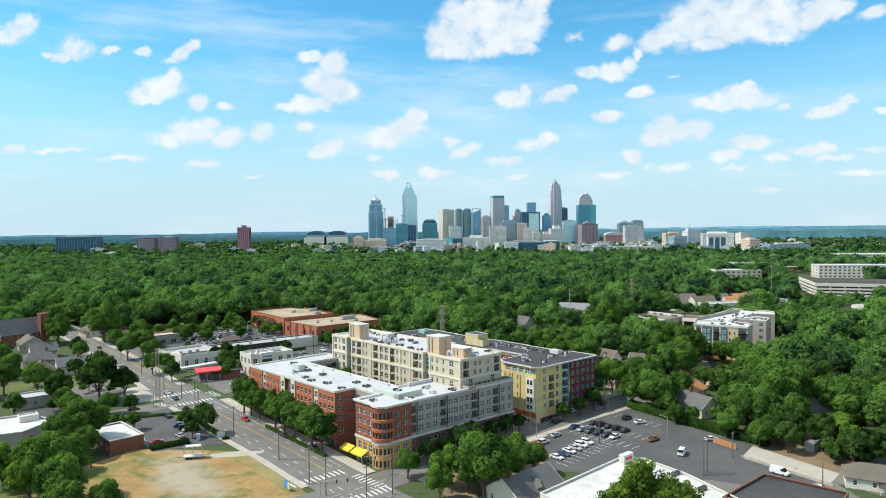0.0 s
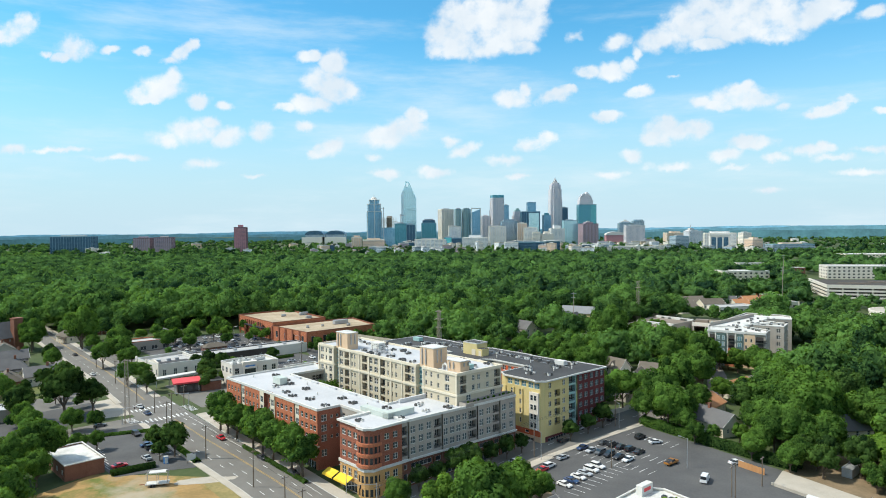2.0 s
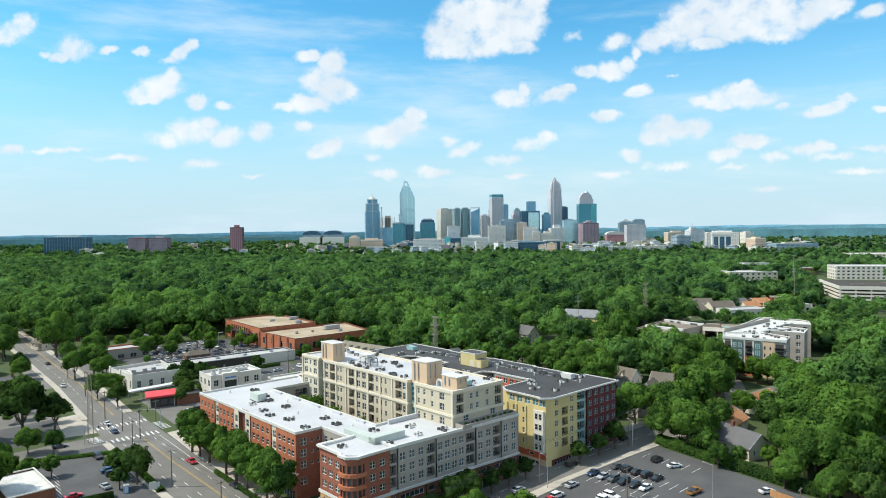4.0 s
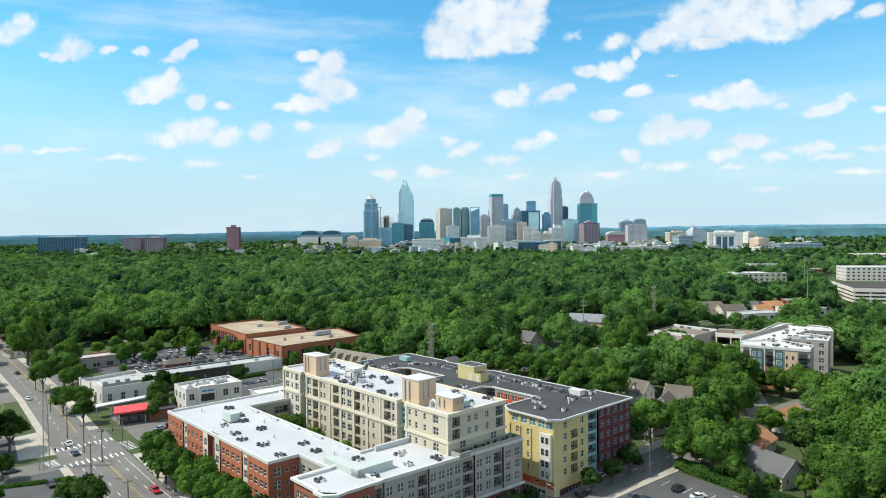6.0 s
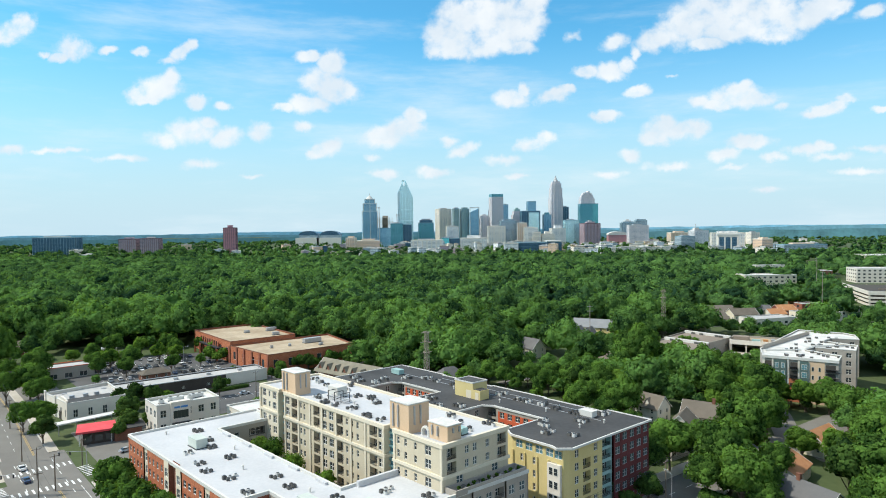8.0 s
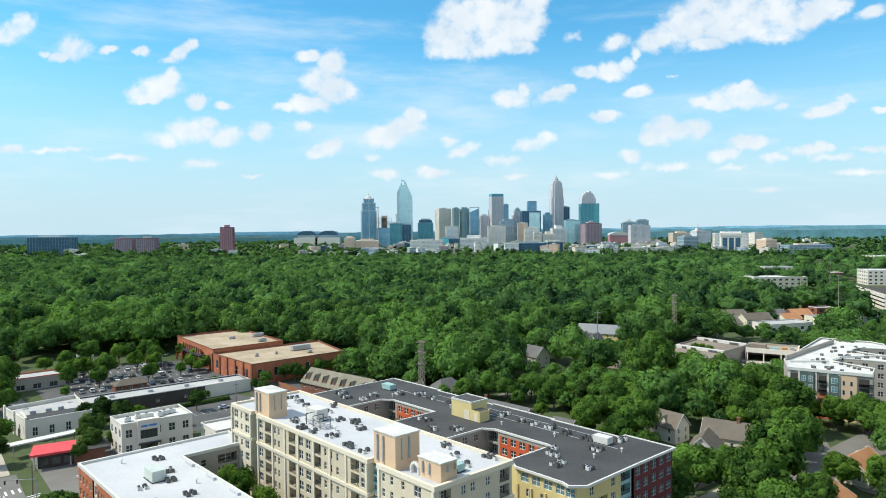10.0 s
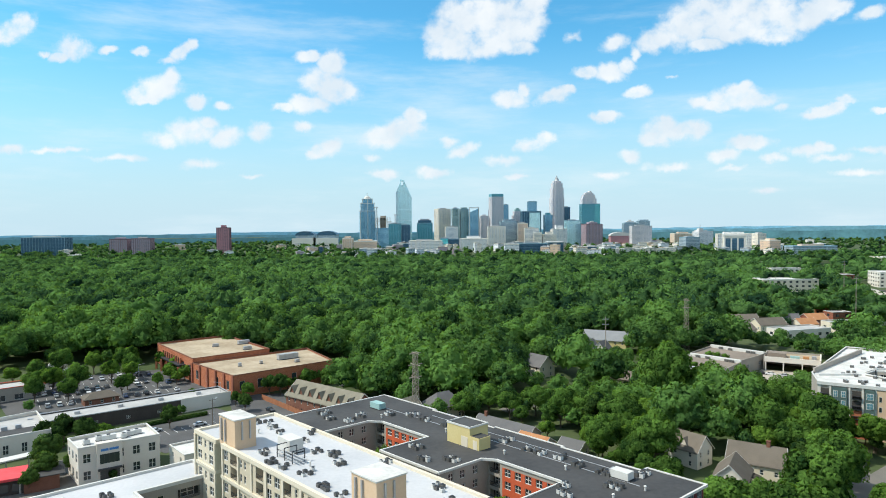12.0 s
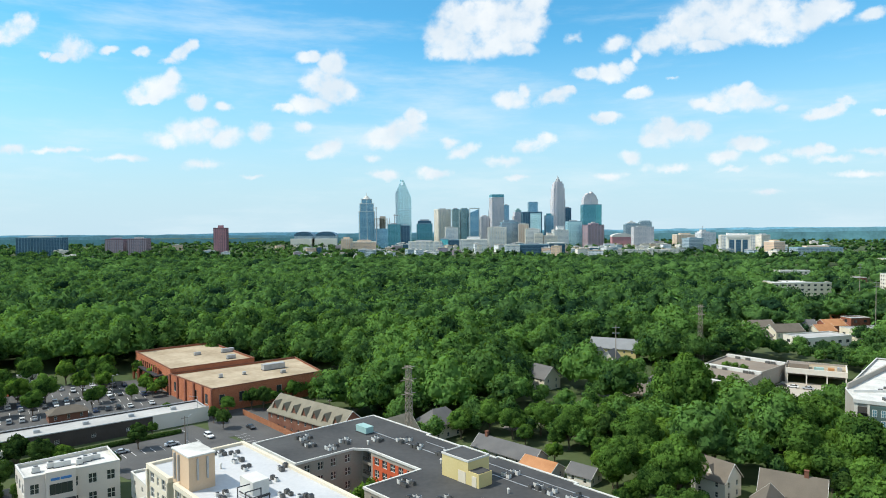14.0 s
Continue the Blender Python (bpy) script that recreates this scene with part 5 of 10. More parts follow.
    edge_band(house, base, [ab(39.4, 85.4), ab(47.3, 85.4), ab(47.3, 91.6), ab(39.4, 91.6)], 30.9, 31.3, 0.1, TRIM_WHITE, "housing_edge", 0.15)
    m = Mesh()
    box_ab(m, base, 44.4, 46.6, 85.34, 85.4, DZ, DZ + 2.5)
    box_ab(m, base, 48.4, 49.7, 85.34, 85.4, DZ, DZ + 2.2)
    part("door", m, STUCCO_CREAM, house)
    # seams on the dark roof
    m = Mesh()
    box_ab(m, base, 2, 88, 93.2, 93.45, DZ + 0.004, DZ + 0.06)
    box_ab(m, base, 20, 84, 97.6, 97.8, DZ + 0.004, DZ + 0.06)
    part("roof_seam", m, METAL_GREY, own)


yellow_block()

# ---- the buildings round about ----
def rect(cx, cy, length, width, turn):
    c, s = math.cos(radians(turn)), math.sin(radians(turn))
    return [(cx + i * length / 2 * c - j * width / 2 * s, cy + i * length / 2 * s + j * width / 2 * c) for i, j in ((-1, -1), (1, -1), (1, 1), (-1, 1))]


def ccw(poly):
    a = sum(p[0] * q[1] - q[0] * p[1] for p, q in zip(poly, poly[1:] + poly[:1]))
    return poly if a > 0 else poly[::-1]


def flat_building(name, label, category, poly, height, wall, roof, storeys=1, pitch=4.5, win=(1.6, 1.6), kind="pair", lip=0.6, coping=TRIM_WHITE, parent=None, z0=None, blind=(), pane=GLASS, shop=False, group=""):
    """A flat-roofed building over a plan, with windows in every wall that is not blind."""
    poly = ccw(poly)
    cx, cy = sum(p[0] for p in poly) / len(poly), sum(p[1] for p in poly) / len(poly)
    g = min(gz(*p) for p in poly) if z0 is None else z0
    base = (cx, cy, g) if parent is None else tuple(parent.matrix_basis.translation)
    own = parent or thing(name, label, category, Matrix.Translation(base), group)
    top = g + height
    for i, p in enumerate(poly):
        q = poly[(i + 1) % len(poly)]
        n = (Vector(q) - Vector(p)).length
        hs = []
        if i not in blind:
            k = int(n / pitch)
            for j in range(k):
                for f in range(storeys):
                    s = n * (j + 0.5) / k
                    if shop and f == 0:
                        hs.append((s, g + 1.75, min(pitch * 0.75, 3.4), 2.4, "shop"))
                    else:
                        hs.append((s, g + (height - lip) * (f + 0.52) / storeys, *win, kind))
        facade(own, base, p, q, g - 1.0, top, wall, hs, pane=pane)
    roof_sheet(own, base, poly, top - lip, roof)
    edge_band(own, base, poly, top - lip * 0.3, top + 0.12, 0.08, coping, "coping", 0.3)
    return own, base, top - lip


def gable_house(label, cx, cy, length, width, turn, eave, ridge, wall, roof, chimney=None, dormers=0, porch=False, hip=False, group="", category="house", name="house"):
    """A house with a pitched roof along its length."""
    g = gz(cx, cy) - 0.2
    own = thing(name, label, category, pose(cx, cy, g, 0, 0, turn), group)
    L, W = length / 2, width / 2
    corners = [(-L, -W), (L, -W), (L, W), (-L, W)]
    for i, p in enumerate(corners):
        q = corners[(i + 1) % 4]
        n = (Vector(q) - Vector(p)).length
        k = max(2, int(n / 3.6))
        levels = 2 if eave > 5 else 1
        out = Vector((q[1] - p[1], p[0] - q[0])).normalized()
        world_out = Matrix.Rotation(radians(turn), 2) @ out
        away = world_out.dot(Vector((-cx, -cy))) < 0 and world_out.dot(Vector((-cx, 165 - cy))) < 0
        hs = [] if away else [(n * (j + 0.5) / k, eave * (f + 0.55) / levels, 1.0, 1.5, "sash") for j in range(k) for f in range(levels)]
        facade(own, (0, 0, 0), p, q, -0.6, eave, wall, hs)
    o = 0.5
    m = Mesh()
    e = eave - 0.25
    r = L * 0.45 if hip else L + o
    m.add([(-L - o, -W - o, e), (L + o, -W - o, e), (r, 0, ridge), (-r, 0, ridge), (L + o, W + o, e), (-L - o, W + o, e)], ((0, 1, 2, 3), (4, 5, 3, 2)))
    if hip:
        m.add([(L + o, -W - o, e), (L + o, W + o, e), (r, 0, ridge), (-L - o, W + o, e), (-L - o, -W - o, e), (-r, 0, ridge)], ((0, 1, 2), (3, 4, 5)))
    up = len(m.v)
    m.add([(x, y, z - 0.18) for x, y, z in m.v[:6]], ((3, 2, 1, 0), (2, 3, 5, 4)))
    part("roof", m, roof, own)
    if not hip:
        part("gable", Mesh().add([(-L, -W, eave), (-L, W, eave), (-L, 0, ridge - 0.3)], ((0, 2, 1),)), wall, own)
        part("gable", Mesh().add([(L, -W, eave), (L, W, eave), (L, 0, ridge - 0.3)], ((0, 1, 2),)), wall, own)
        for x in (-L - o, L + o - 0.08):
            for s in (-1, 1):
                bm_ = Mesh()
                bm_.add([(x, s * (W + o), e - 0.2), (x, s * (W + o), e + 0.05), (x, 0, ridge + 0.05), (x, 0, ridge - 0.25), (x + 0.08, s * (W + o), e - 0.2), (x + 0.08, s * (W + o), e + 0.05), (x + 0.08, 0, ridge + 0.05), (x + 0.08, 0, ridge - 0.25)], ((0, 1, 2, 3), (7, 6, 5, 4), (1, 5, 6, 2), (0, 3, 7, 4)))
                part("bargeboard", bm_, TRIM_WHITE, own)
    for k in range(dormers):
        x = -L + length * (k + 0.5) / dormers
        d = Mesh()
        y0, z0, z1 = -W * 0.82, eave + (ridge - eave) * 0.2, eave + (ridge - eave) * 0.72
        d.add([(x - 1.2, y0, z0), (x + 1.2, y0, z0), (x, y0, z1)], ((0, 1, 2),))
        dm = part("dormer", d, wall, own)
        d = Mesh()
        yb = -W * (1 - 0.72) + 0.0
        d.add([(x - 1.5, y0 - 0.3, z0 - 0.15), (x, y0 - 0.3, z1 + 0.1), (x, yb, z1 + 0.1), (x - 1.5, -W * 0.8, z0 - 0.1), (x + 1.5, y0 - 0.3, z0 - 0.15), (x + 1.5, -W * 0.8, z0 - 0.1)], ((0, 3, 2, 1), (4, 1, 2, 5)))
        part("dormer_roof", d, roof, dm)
    if chimney:
        m = Mesh().box(chimney - 0.5, chimney + 0.5, -0.2 - 0.4, 0.4 - 0.2, eave, ridge + 1.2).box(chimney - 0.6, chimney + 0.6, -0.7, 0.3, ridge + 1.2, ridge + 1.4)
        part("chimney", m, BRICK_BROWN, own)
    if porch:
        m = Mesh()
        m.add([(L * 0.1, -W, eave - 0.6), (L * 0.9, -W, eave - 0.6), (L * 0.9, -W - 2.6, eave - 1.3), (L * 0.1, -W - 2.6, eave - 1.3)], ((3, 2, 1, 0), (0, 1, 2, 3)))
        pr = part("porch_roof", m, roof, own)
        for x in (L * 0.15, L * 0.5, L * 0.85):
            part("porch_post", Mesh().box(x - 0.1, x + 0.1, -W - 2.5, -W - 2.3, -0.3, eave - 1.27), TRIM_WHITE, pr)
    return own


# brick shop by the dry lot
flat_building("shop", "low brown brick shop with a white roof", "building", [(-125, 207), (-117.5, 215), (-133.5, 229), (-141, 221)], 4.9, BRICK_BROWN, ROOF_BRIGHT, blind=(0, 1, 2), pitch=5)
flat_building("shop", "low grey block building with bright white roof", "building", [(-176, 200), (-158, 211), (-157, 225), (-170.5, 232.5), (-186, 222)], 6.5, STUCCO_GREY, ROOF_BRIGHT, blind=(0, 1))
flat_building("stair_housing", "white raised housing on the bright roof", "building", rect(-167, 226, 6, 4.5, 45), 2.0, STUCCO_WHITE, ROOF_BRIGHT, z0=gz(-176, 200) + 6.0, blind=(0, 1, 2, 3), lip=0.3)
flat_building("shop", "small white-roofed workshop among trees", "building", rect(-192, 264, 17, 11, 43), 5.0, STUCCO_GREY, ROOF_WHITE, pitch=5)
# the low white-roofed building next to the parking lot
own, base, top = flat_building("shop", "wide low building with bright white coated roof", "building", [(14, 168), (40.5, 196), (47, 195), (56, 183), (64.5, 165), (58, 158), (22, 158)], 6.8, STUCCO_WHITE, ROOF_BRIGHT, pitch=6, shop=True)
part("roof_sign", Mesh().obox((41.4 - base[0], 193.2 - base[1]), (0.71, 0.7), (0.7, -0.71), 2.5, 0.9, 6.0, 8.8), TRIM_WHITE, own, "white sign box with faded red writing")
part("sign_bars", Mesh().obox((41.4 - base[0] + 0.7 * 0.93, 193.2 - base[1] - 0.71 * 0.93), (0.71, 0.7), (0.7, -0.71), 1.5, 0.03, 7.2, 8.1), CANVAS_RED, own)
gable_house("grey-shingled house with a small dormer and chimney", 11, 180, 18, 13, 44, 4.4, 8.6, STUCCO_CREAM, SHINGLE, chimney=-6.5, dormers=1)
flat_building("shop", "flat-roofed brick building with dark roof", "building", [(60, 167), (77, 183.5), (93, 171), (80, 154)], 6.0, BRICK_RED, ROOF_DARK, coping=BRICK_BROWN, pitch=5)
gable_house("white cottage with hipped brown roof beside the lane", 110.6, 191.4, 14, 10, -24, 3.6, 6.6, STUCCO_WHITE, SHINGLE_BROWN, porch=True, hip=True)
gable_house("grey house with dark gabled roof behind the cottage", 122, 202, 12, 10, -24, 4.6, 8.0, STUCCO_GREY, SHINGLE)
flat_building("shed", "small dark grey storage shed under trees", "shed", rect(109, 222, 8, 2.8, 45), 2.7, METAL_GREY, METAL_GREY, blind=(0, 1, 2, 3), lip=0.05, coping=METAL_GREY)
gable_house("long low cream house with grey roof", 83.3, 261.5, 15, 10, -62, 4.2, 8.2, STUCCO_CREAM, SHINGLE, chimney=-3)
gable_house("small house with rust-coloured roof", 86.5, 284, 14, 11, 50, 4.2, 7.4, STUCCO_CREAM, SHINGLE_RUST, chimney=2)
gable_house("grey gabled house half hidden by trees", 124, 252, 12, 9, 10, 5.4, 9.4, STUCCO_WHITE, SHINGLE)
gable_house("white two-storey house with steep brown roof", 63.5, 340, 10, 8, -50, 5.4, 9.8, STUCCO_WHITE, SHINGLE_BROWN, dormers=1)
gable_house("white gabled house with brown roof", 68.5, 319, 12, 8.5, 62, 5.2, 9.4, STUCCO_WHITE, SHINGLE_BROWN, porch=True)
gable_house("brown-roofed house with brick chimney", 80, 331, 15, 10, -30, 5.0, 9.4, STUCCO_CREAM, SHINGLE_BROWN, chimney=3)
gable_house("low grey-roofed house behind the apartments", 60.5, 304, 13, 9, 40, 4.0, 6.6, STUCCO_GREY, SHINGLE)
gable_house("house with red-brown roof near the lane", 108, 307, 13, 10, 40, 4.4, 8.2, STUCCO_CREAM, SHINGLE_RUST)
gable_house("pale gabled house at the edge of the trees", 60, 354, 9, 8, 40, 5.0, 8.8, STUCCO_WHITE, SHINGLE_BROWN)
for x, y, l, w, t, e, r, wall, roof, text in (
    (-238, 333, 16, 12, 40, 5.2, 9.6, STUCCO_CREAM, SHINGLE, "two-storey cream house with grey gabled roof"),
    (-222, 312, 15, 11, -48, 4.6, 8.6, BRICK_BROWN, SHINGLE_BROWN, "brown-roofed brick house among leafy trees"),
    (-262, 334, 14, 11, 40, 5.0, 9.0, STUCCO_CREAM, SHINGLE, "cream house with grey roof among trees"),
    (-290, 350, 15, 11, -40, 5.0, 9.2, BRICK_BROWN, SHINGLE, "brick house with dark roof"),
    (-240, 296, 13, 10, 44, 4.4, 8.2, STUCCO_WHITE, SHINGLE, "small white house with grey roof"),
    (-213, 322, 14, 11, 42, 5.0, 8.8, STUCCO_WHITE, SHINGLE, "pale blue-white house with grey roof"),
    (-277, 380, 16, 12, -45, 5.0, 9.2, STUCCO_GREY, SHINGLE_BROWN, "grey-brown house with broad roof"),
    (-253, 357, 13, 11, 44, 5.0, 9.0, STUCCO_CREAM, SHINGLE, "cream house with dark roof among others"),
    (-268, 456, 17, 12, 30, 4.2, 8.0, BRICK_BROWN, SHINGLE_BROWN, "low bungalow with broad brown roof"),
    (-268, 428, 14, 10, -30, 4.4, 8.4, STUCCO_CREAM, SHINGLE_BROWN, "bungalow with dark brown roof"),
):
    gable_house(text, x, y, l, w, t, e, r, wall, roof, porch=True, hip=int(x) % 2 == 0, chimney=l * 0.2)
# church
own = gable_house("dark brick church with a steep roof", -296, 396, 26, 14, 60, 8, 17, BRICK_BROWN, SHINGLE, category="church", name="church")
part("tower", Mesh().box(9, 14, -9, -4, -0.5, 19).box(8.8, 14.2, -9.2, -3.8, 19, 19.5), BRICK_BROWN, own)

# shops along the road
own, base, top = flat_building("shop", "white painted shop with curved parapet and grey roof", "building", [(-158, 329), (-143, 343), (-163, 364), (-178, 345)], 7.6, STUCCO_WHITE, ROOF_GREY, pitch=4.5, win=(1.6, 3.0), lip=1.3, blind=(1, 2))
m = Mesh()
for k in range(9):
    a = math.pi * k / 8
    m.v += [(-163.5 - base[0] + 5 * math.cos(a) * 0.77, 333.6 - base[1] - 5 * math.cos(a) * 0.64, 7.5 + 1.5 * math.sin(a)), (-163.0 - base[0] + 5 * math.cos(a) * 0.77, 334.2 - base[1] - 5 * math.cos(a) * 0.64, 7.5 + 1.5 * math.sin(a))]
m.f = [(2 * k, 2 * k + 1, 2 * k + 3, 2 * k + 2) for k in range(8)] + [tuple(range(0, 18, 2)), tuple(range(17, 0, -2))]
part("gable_parapet", m, STUCCO_WHITE, own)
WU, WN = Vector((20, -16)).normalized(), Vector((-16, -20)).normalized()
for s, hw, hh in ((6.5, 1.7, 4.6), (17.0, 1.3, 3.4)):
    c = Vector((-178, 345)) + WU * s + WN * 0.04 - Vector(base[:2])
    arch = [(-hw, 0.0)] + [(-hw * math.cos(math.pi * k / 8), hh - hw + hw * math.sin(math.pi * k / 8)) for k in range(9)] + [(hw, 0.0)]
    am = Mesh().add([(c.x + WU.x * u, c.y + WU.y * u, v) for u, v in arch], (tuple(range(len(arch))),))
    am.add([(c.x + WU.x * u + WN.x * 0.05, c.y + WU.y * u + WN.y * 0.05, v) for u, v in arch], (tuple(range(len(arch))),))
    # a flat panel: the shaded depth of the doorway is painted
    part("arched_doorway", am, SHADE_FILL, own, "tall arched doorway panel painted dark as shade")
for s in (0.4, 12.0, 25.2):
    c = Vector((-178, 345)) + WU * s + WN * 0.15 - Vector(base[:2])
    part("pier", Mesh().obox((c.x, c.y), WU, WN, 0.6, 0.3, -0.5, 8.6), STUCCO_WHITE, own)
c = Vector((-158, 342)) - Vector(base[:2])
part("roof_strip", Mesh().obox((c.x, c.y), (0.731, 0.682), (-0.682, 0.731), 8.5, 3.2, 6.32, 6.4), ROOF_DARK, own, "dark membrane strip on the roof")
for u in (-5, 0, 4):
    part("roof_unit", Mesh().obox((c.x + 0.731 * u - 3, c.y + 0.682 * u + 3), (0.731, 0.682), (-0.682, 0.731), 0.9, 0.7, 6.3, 7.5), METAL_GREY, own)
own, base, top = flat_building("shop", "long low row of shops with pale flat roof", "building", rect(-142, 374.5, 88, 13, 41.5), 6.0, WALL_DARK, ROOF_GREY, pitch=11, win=(1.4, 1.2), blind=(1, 2, 3), coping=METAL_GREY)
part("end_wall", Mesh().obox((30.3, 18.0), (0.749, 0.663), (0.663, -0.749), 10.0, 0.14, -0.4, 6.3), STUCCO_WHITE, own, "white painted end wall")
for k in range(6):
    part("roof_vent", Mesh().obox((-30 + 11 * k, -26.5 + 9.8 * k), (0.749, 0.663), (0.663, -0.749), 0.9, 0.7, 5.4, 6.4), METAL_GREY, own)
# white two-storey office with a blue sign
own, base, top = flat_building("office", "white two-storey office with flat white roof", "building", [(-125, 324), (-116, 315), (-99, 329), (-109, 340)], 11.0, STUCCO_WHITE, ROOF_BRIGHT, storeys=2, pitch=4.2, win=(2.0, 2.6), lip=1.0)
m = Mesh()
for s0, s1 in ((5.7, 7.7), (7.95, 10.4)):
    c = Vector((-116, 315)) + Vector((0.772, 0.636)) * (s0 + s1) / 2 + Vector((0.636, -0.772)) * 1.16
    m.obox((c.x - base[0], c.y - base[1]), (0.772, 0.636), (0.636, -0.772), (s1 - s0) / 2, 0.05, 9.3, 9.95)
part("sign", m, mat("blue_sign", (0.05, 0.2, 0.5), (0.08, 0.26, 0.58), 0.5), own, "blue sign with two plain bars of writing")
for u, v, w, d in ((-7.5, -0.5, 0.9, 0.8), (-4.0, 1.2, 0.8, 0.8), (-1.4, 0.6, 2.0, 0.9), (2.6, -0.6, 0.8, 0.7), (4.2, 1.0, 1.3, 1.0), (6.6, 1.4, 1.3, 0.9)):
    unit = part("roof_unit", Mesh().obox((0.772 * u - 0.636 * v, 0.636 * u + 0.772 * v), (0.772, 0.636), (0.636, -0.772), w, d, 10.15, 11.5), METAL_PALE, own)
    part("fan_ring", Mesh().tube((0.772 * u - 0.636 * v, 0.636 * u + 0.772 * v, 11.5), (0.772 * u - 0.636 * v, 0.636 * u + 0.772 * v, 11.62), 0.55, 0.55, 12), TRIM_DARK, unit)
    part("skid", Mesh().obox((0.772 * u - 0.636 * v, 0.636 * u + 0.772 * v), (0.772, 0.636), (0.636, -0.772), w + 0.1, d + 0.1, 9.98, 10.15), TRIM_DARK, unit)
for s0, s1 in ((4.6, 11.4),):
    c = Vector((-116, 315)) + Vector((0.772, 0.636)) * (s0 + s1) / 2 + Vector((0.636, -0.772)) * 0.0
    part("front_bay", Mesh().obox((c.x - base[0], c.y - base[1]), (0.772, 0.636), (0.636, -0.772), (s1 - s0) / 2, 1.1, -0.5, 11.6), STUCCO_WHITE, own, "projecting white bay")
    c += Vector((0.636, -0.772)) * 1.06
    for z0, z1, m_ in ((5.6, 8.4, GLASS), (0.6, 3.6, GLASS)):
        part("window_band", Mesh().obox((c.x - base[0], c.y - base[1]), (0.772, 0.636), (0.636, -0.772), (s1 - s0) / 2 - 0.8, 0.08, z0, z1), m_, own)
        for k in range(1, 4):
            v = c + Vector((0.772, 0.636)) * ((k - 2) * 1.35) + Vector((0.636, -0.772)) * 0.06
            part("mullion", Mesh().obox((v.x - base[0], v.y - base[1]), (0.772, 0.636), (0.636, -0.772), 0.07, 0.06, z0, z1), TRIM_DARK, own)
    part("awning", Mesh().obox((c.x - base[0] + 0.3, c.y - base[1] - 0.4), (0.772, 0.636), (0.636, -0.772), 3.2, 0.7, 3.8, 4.2), TRIM_DARK, own, "dark flat awning")
flat_building("office", "white single-storey annex with white roof", "building", [(-97, 331), (-88, 322), (-76, 333), (-85, 342)], 7.5, STUCCO_WHITE, ROOF_BRIGHT, pitch=5, storeys=2, win=(1.4, 1.4))
# service station
g = gz(-135, 310)
own = thing("service_station", "small service station with a red canopy", "building", Matrix.Translation((-135, 310, g)))
part("canopy", Mesh().prism([(-8.5, 2.0), (-3.0, -7.5), (7.5, -0.5), (1.5, 8.5)], 4.3, 5.0, True, True), CANVAS_RED, own, "red flat canopy")
for x, y in ((-6.5, 1.0), (-2.8, -5.8), (5.5, -0.5), (0.8, 6.6)):
    part("post", Mesh().box(x - 0.15, x + 0.15, y - 0.15, y + 0.15, -0.3, 4.3), TRIM_WHITE, own)
part("front_shop", Mesh().prism([(-6.0, 1.6), (-2.2, -5.0), (6.2, 0.2), (1.6, 7.2)], -0.3, 4.28, True, True), WALL_DARK, own, "dark shop front under the canopy")
for k in range(3):
    c = Vector((-2.2, -5.0)).lerp(Vector((6.2, 0.2)), (k + 0.5) / 3)
    part("shop_window", Mesh().obox((c.x + 0.1, c.y - 0.12), (0.85, 0.526), (0.526, -0.85), 1.2, 0.06, 0.8, 3.2), GLASS, own)
part("shop", Mesh().prism([(2, 5), (7, -1), (14, 4), (9, 10.5)], -0.3, 4.0, True, True), BRICK_BROWN, own)
part("shop_roof", Mesh().prism([(1.8, 5), (7, -1.2), (15.2, 4.8), (10, 11.5)], 4.0, 4.25, True, True), ROOF_DARK, own)
part("pump", Mesh().box(-2.2, -1.2, -0.4, 0.4, 0, 1.7), TRIM_WHITE, own)
part("pump", Mesh().box(0.6, 1.6, 1.6, 2.4, 0, 1.7), TRIM_WHITE, own)
own = thing("walkway_canopy", "long white flat canopy beside the shops", "canopy", Matrix.Translation((-146, 321, gz(-146, 321))))
part("roof", Mesh().obox((0, 0), (0.646, 0.763), (0.763, -0.646), 10.5, 2.0, 4.2, 4.6), TRIM_WHITE, own)
for s in (-9, -3, 3, 9):
    part("post", Mesh().box(0.646 * s - 0.12, 0.646 * s + 0.12, 0.763 * s - 0.12, 0.763 * s + 0.12, -0.3, 4.2), METAL_GREY, own)
# building with a red band beside the lot
flat_building("shop", "blue-grey shop with red fascia", "building", rect(-205, 405, 26, 13, 44), 6.0, STUCCO_GREY, ROOF_GREY, pitch=6, coping=RED_PAINT, shop=True)
flat_building("kiosk", "small white kiosk in the parking lot", "building", rect(-214, 452, 8, 6, 30), 4.5, STUCCO_WHITE, ROOF_BRIGHT, pitch=3.5)
gable_house("small brick pavilion with a low pitched roof", -160, 399, 13, 7, 42, 3.4, 5.4, BRICK_BROWN, SHINGLE_BROWN, hip=True, category="pavilion", name="pavilion")
# the brick superstore
hi = [(-174, 475), (-136, 434), (-108, 460), (-146, 501)]
own, base, top = flat_building("superstore", "large orange brick superstore with tan gravel roofs", "building", hi, 11.3, BRICK_ORANGE, ROOF_TAN, pitch=9, win=(3.0, 4.5), kind="shop", lip=0.9, coping=BRICK_BROWN, blind=(1, 2))
lo = [(-136, 433.6), (-106.3, 407.2), (-71, 441), (-92, 472)]
flat_building("superstore", "", "", lo, 9.4, BRICK_ORANGE, ROOF_TAN, pitch=8, win=(2.4, 4.0), kind="shop", lip=0.8, coping=BRICK_BROWN, parent=own, z0=base[2], blind=(2, 3))
sx, sy = base[0], base[1]
arc = Mesh().obox((-155 - sx, 453 - sy), (0.68, -0.733), (0.733, 0.68), 17, 2.6, 6.4, 7.0)
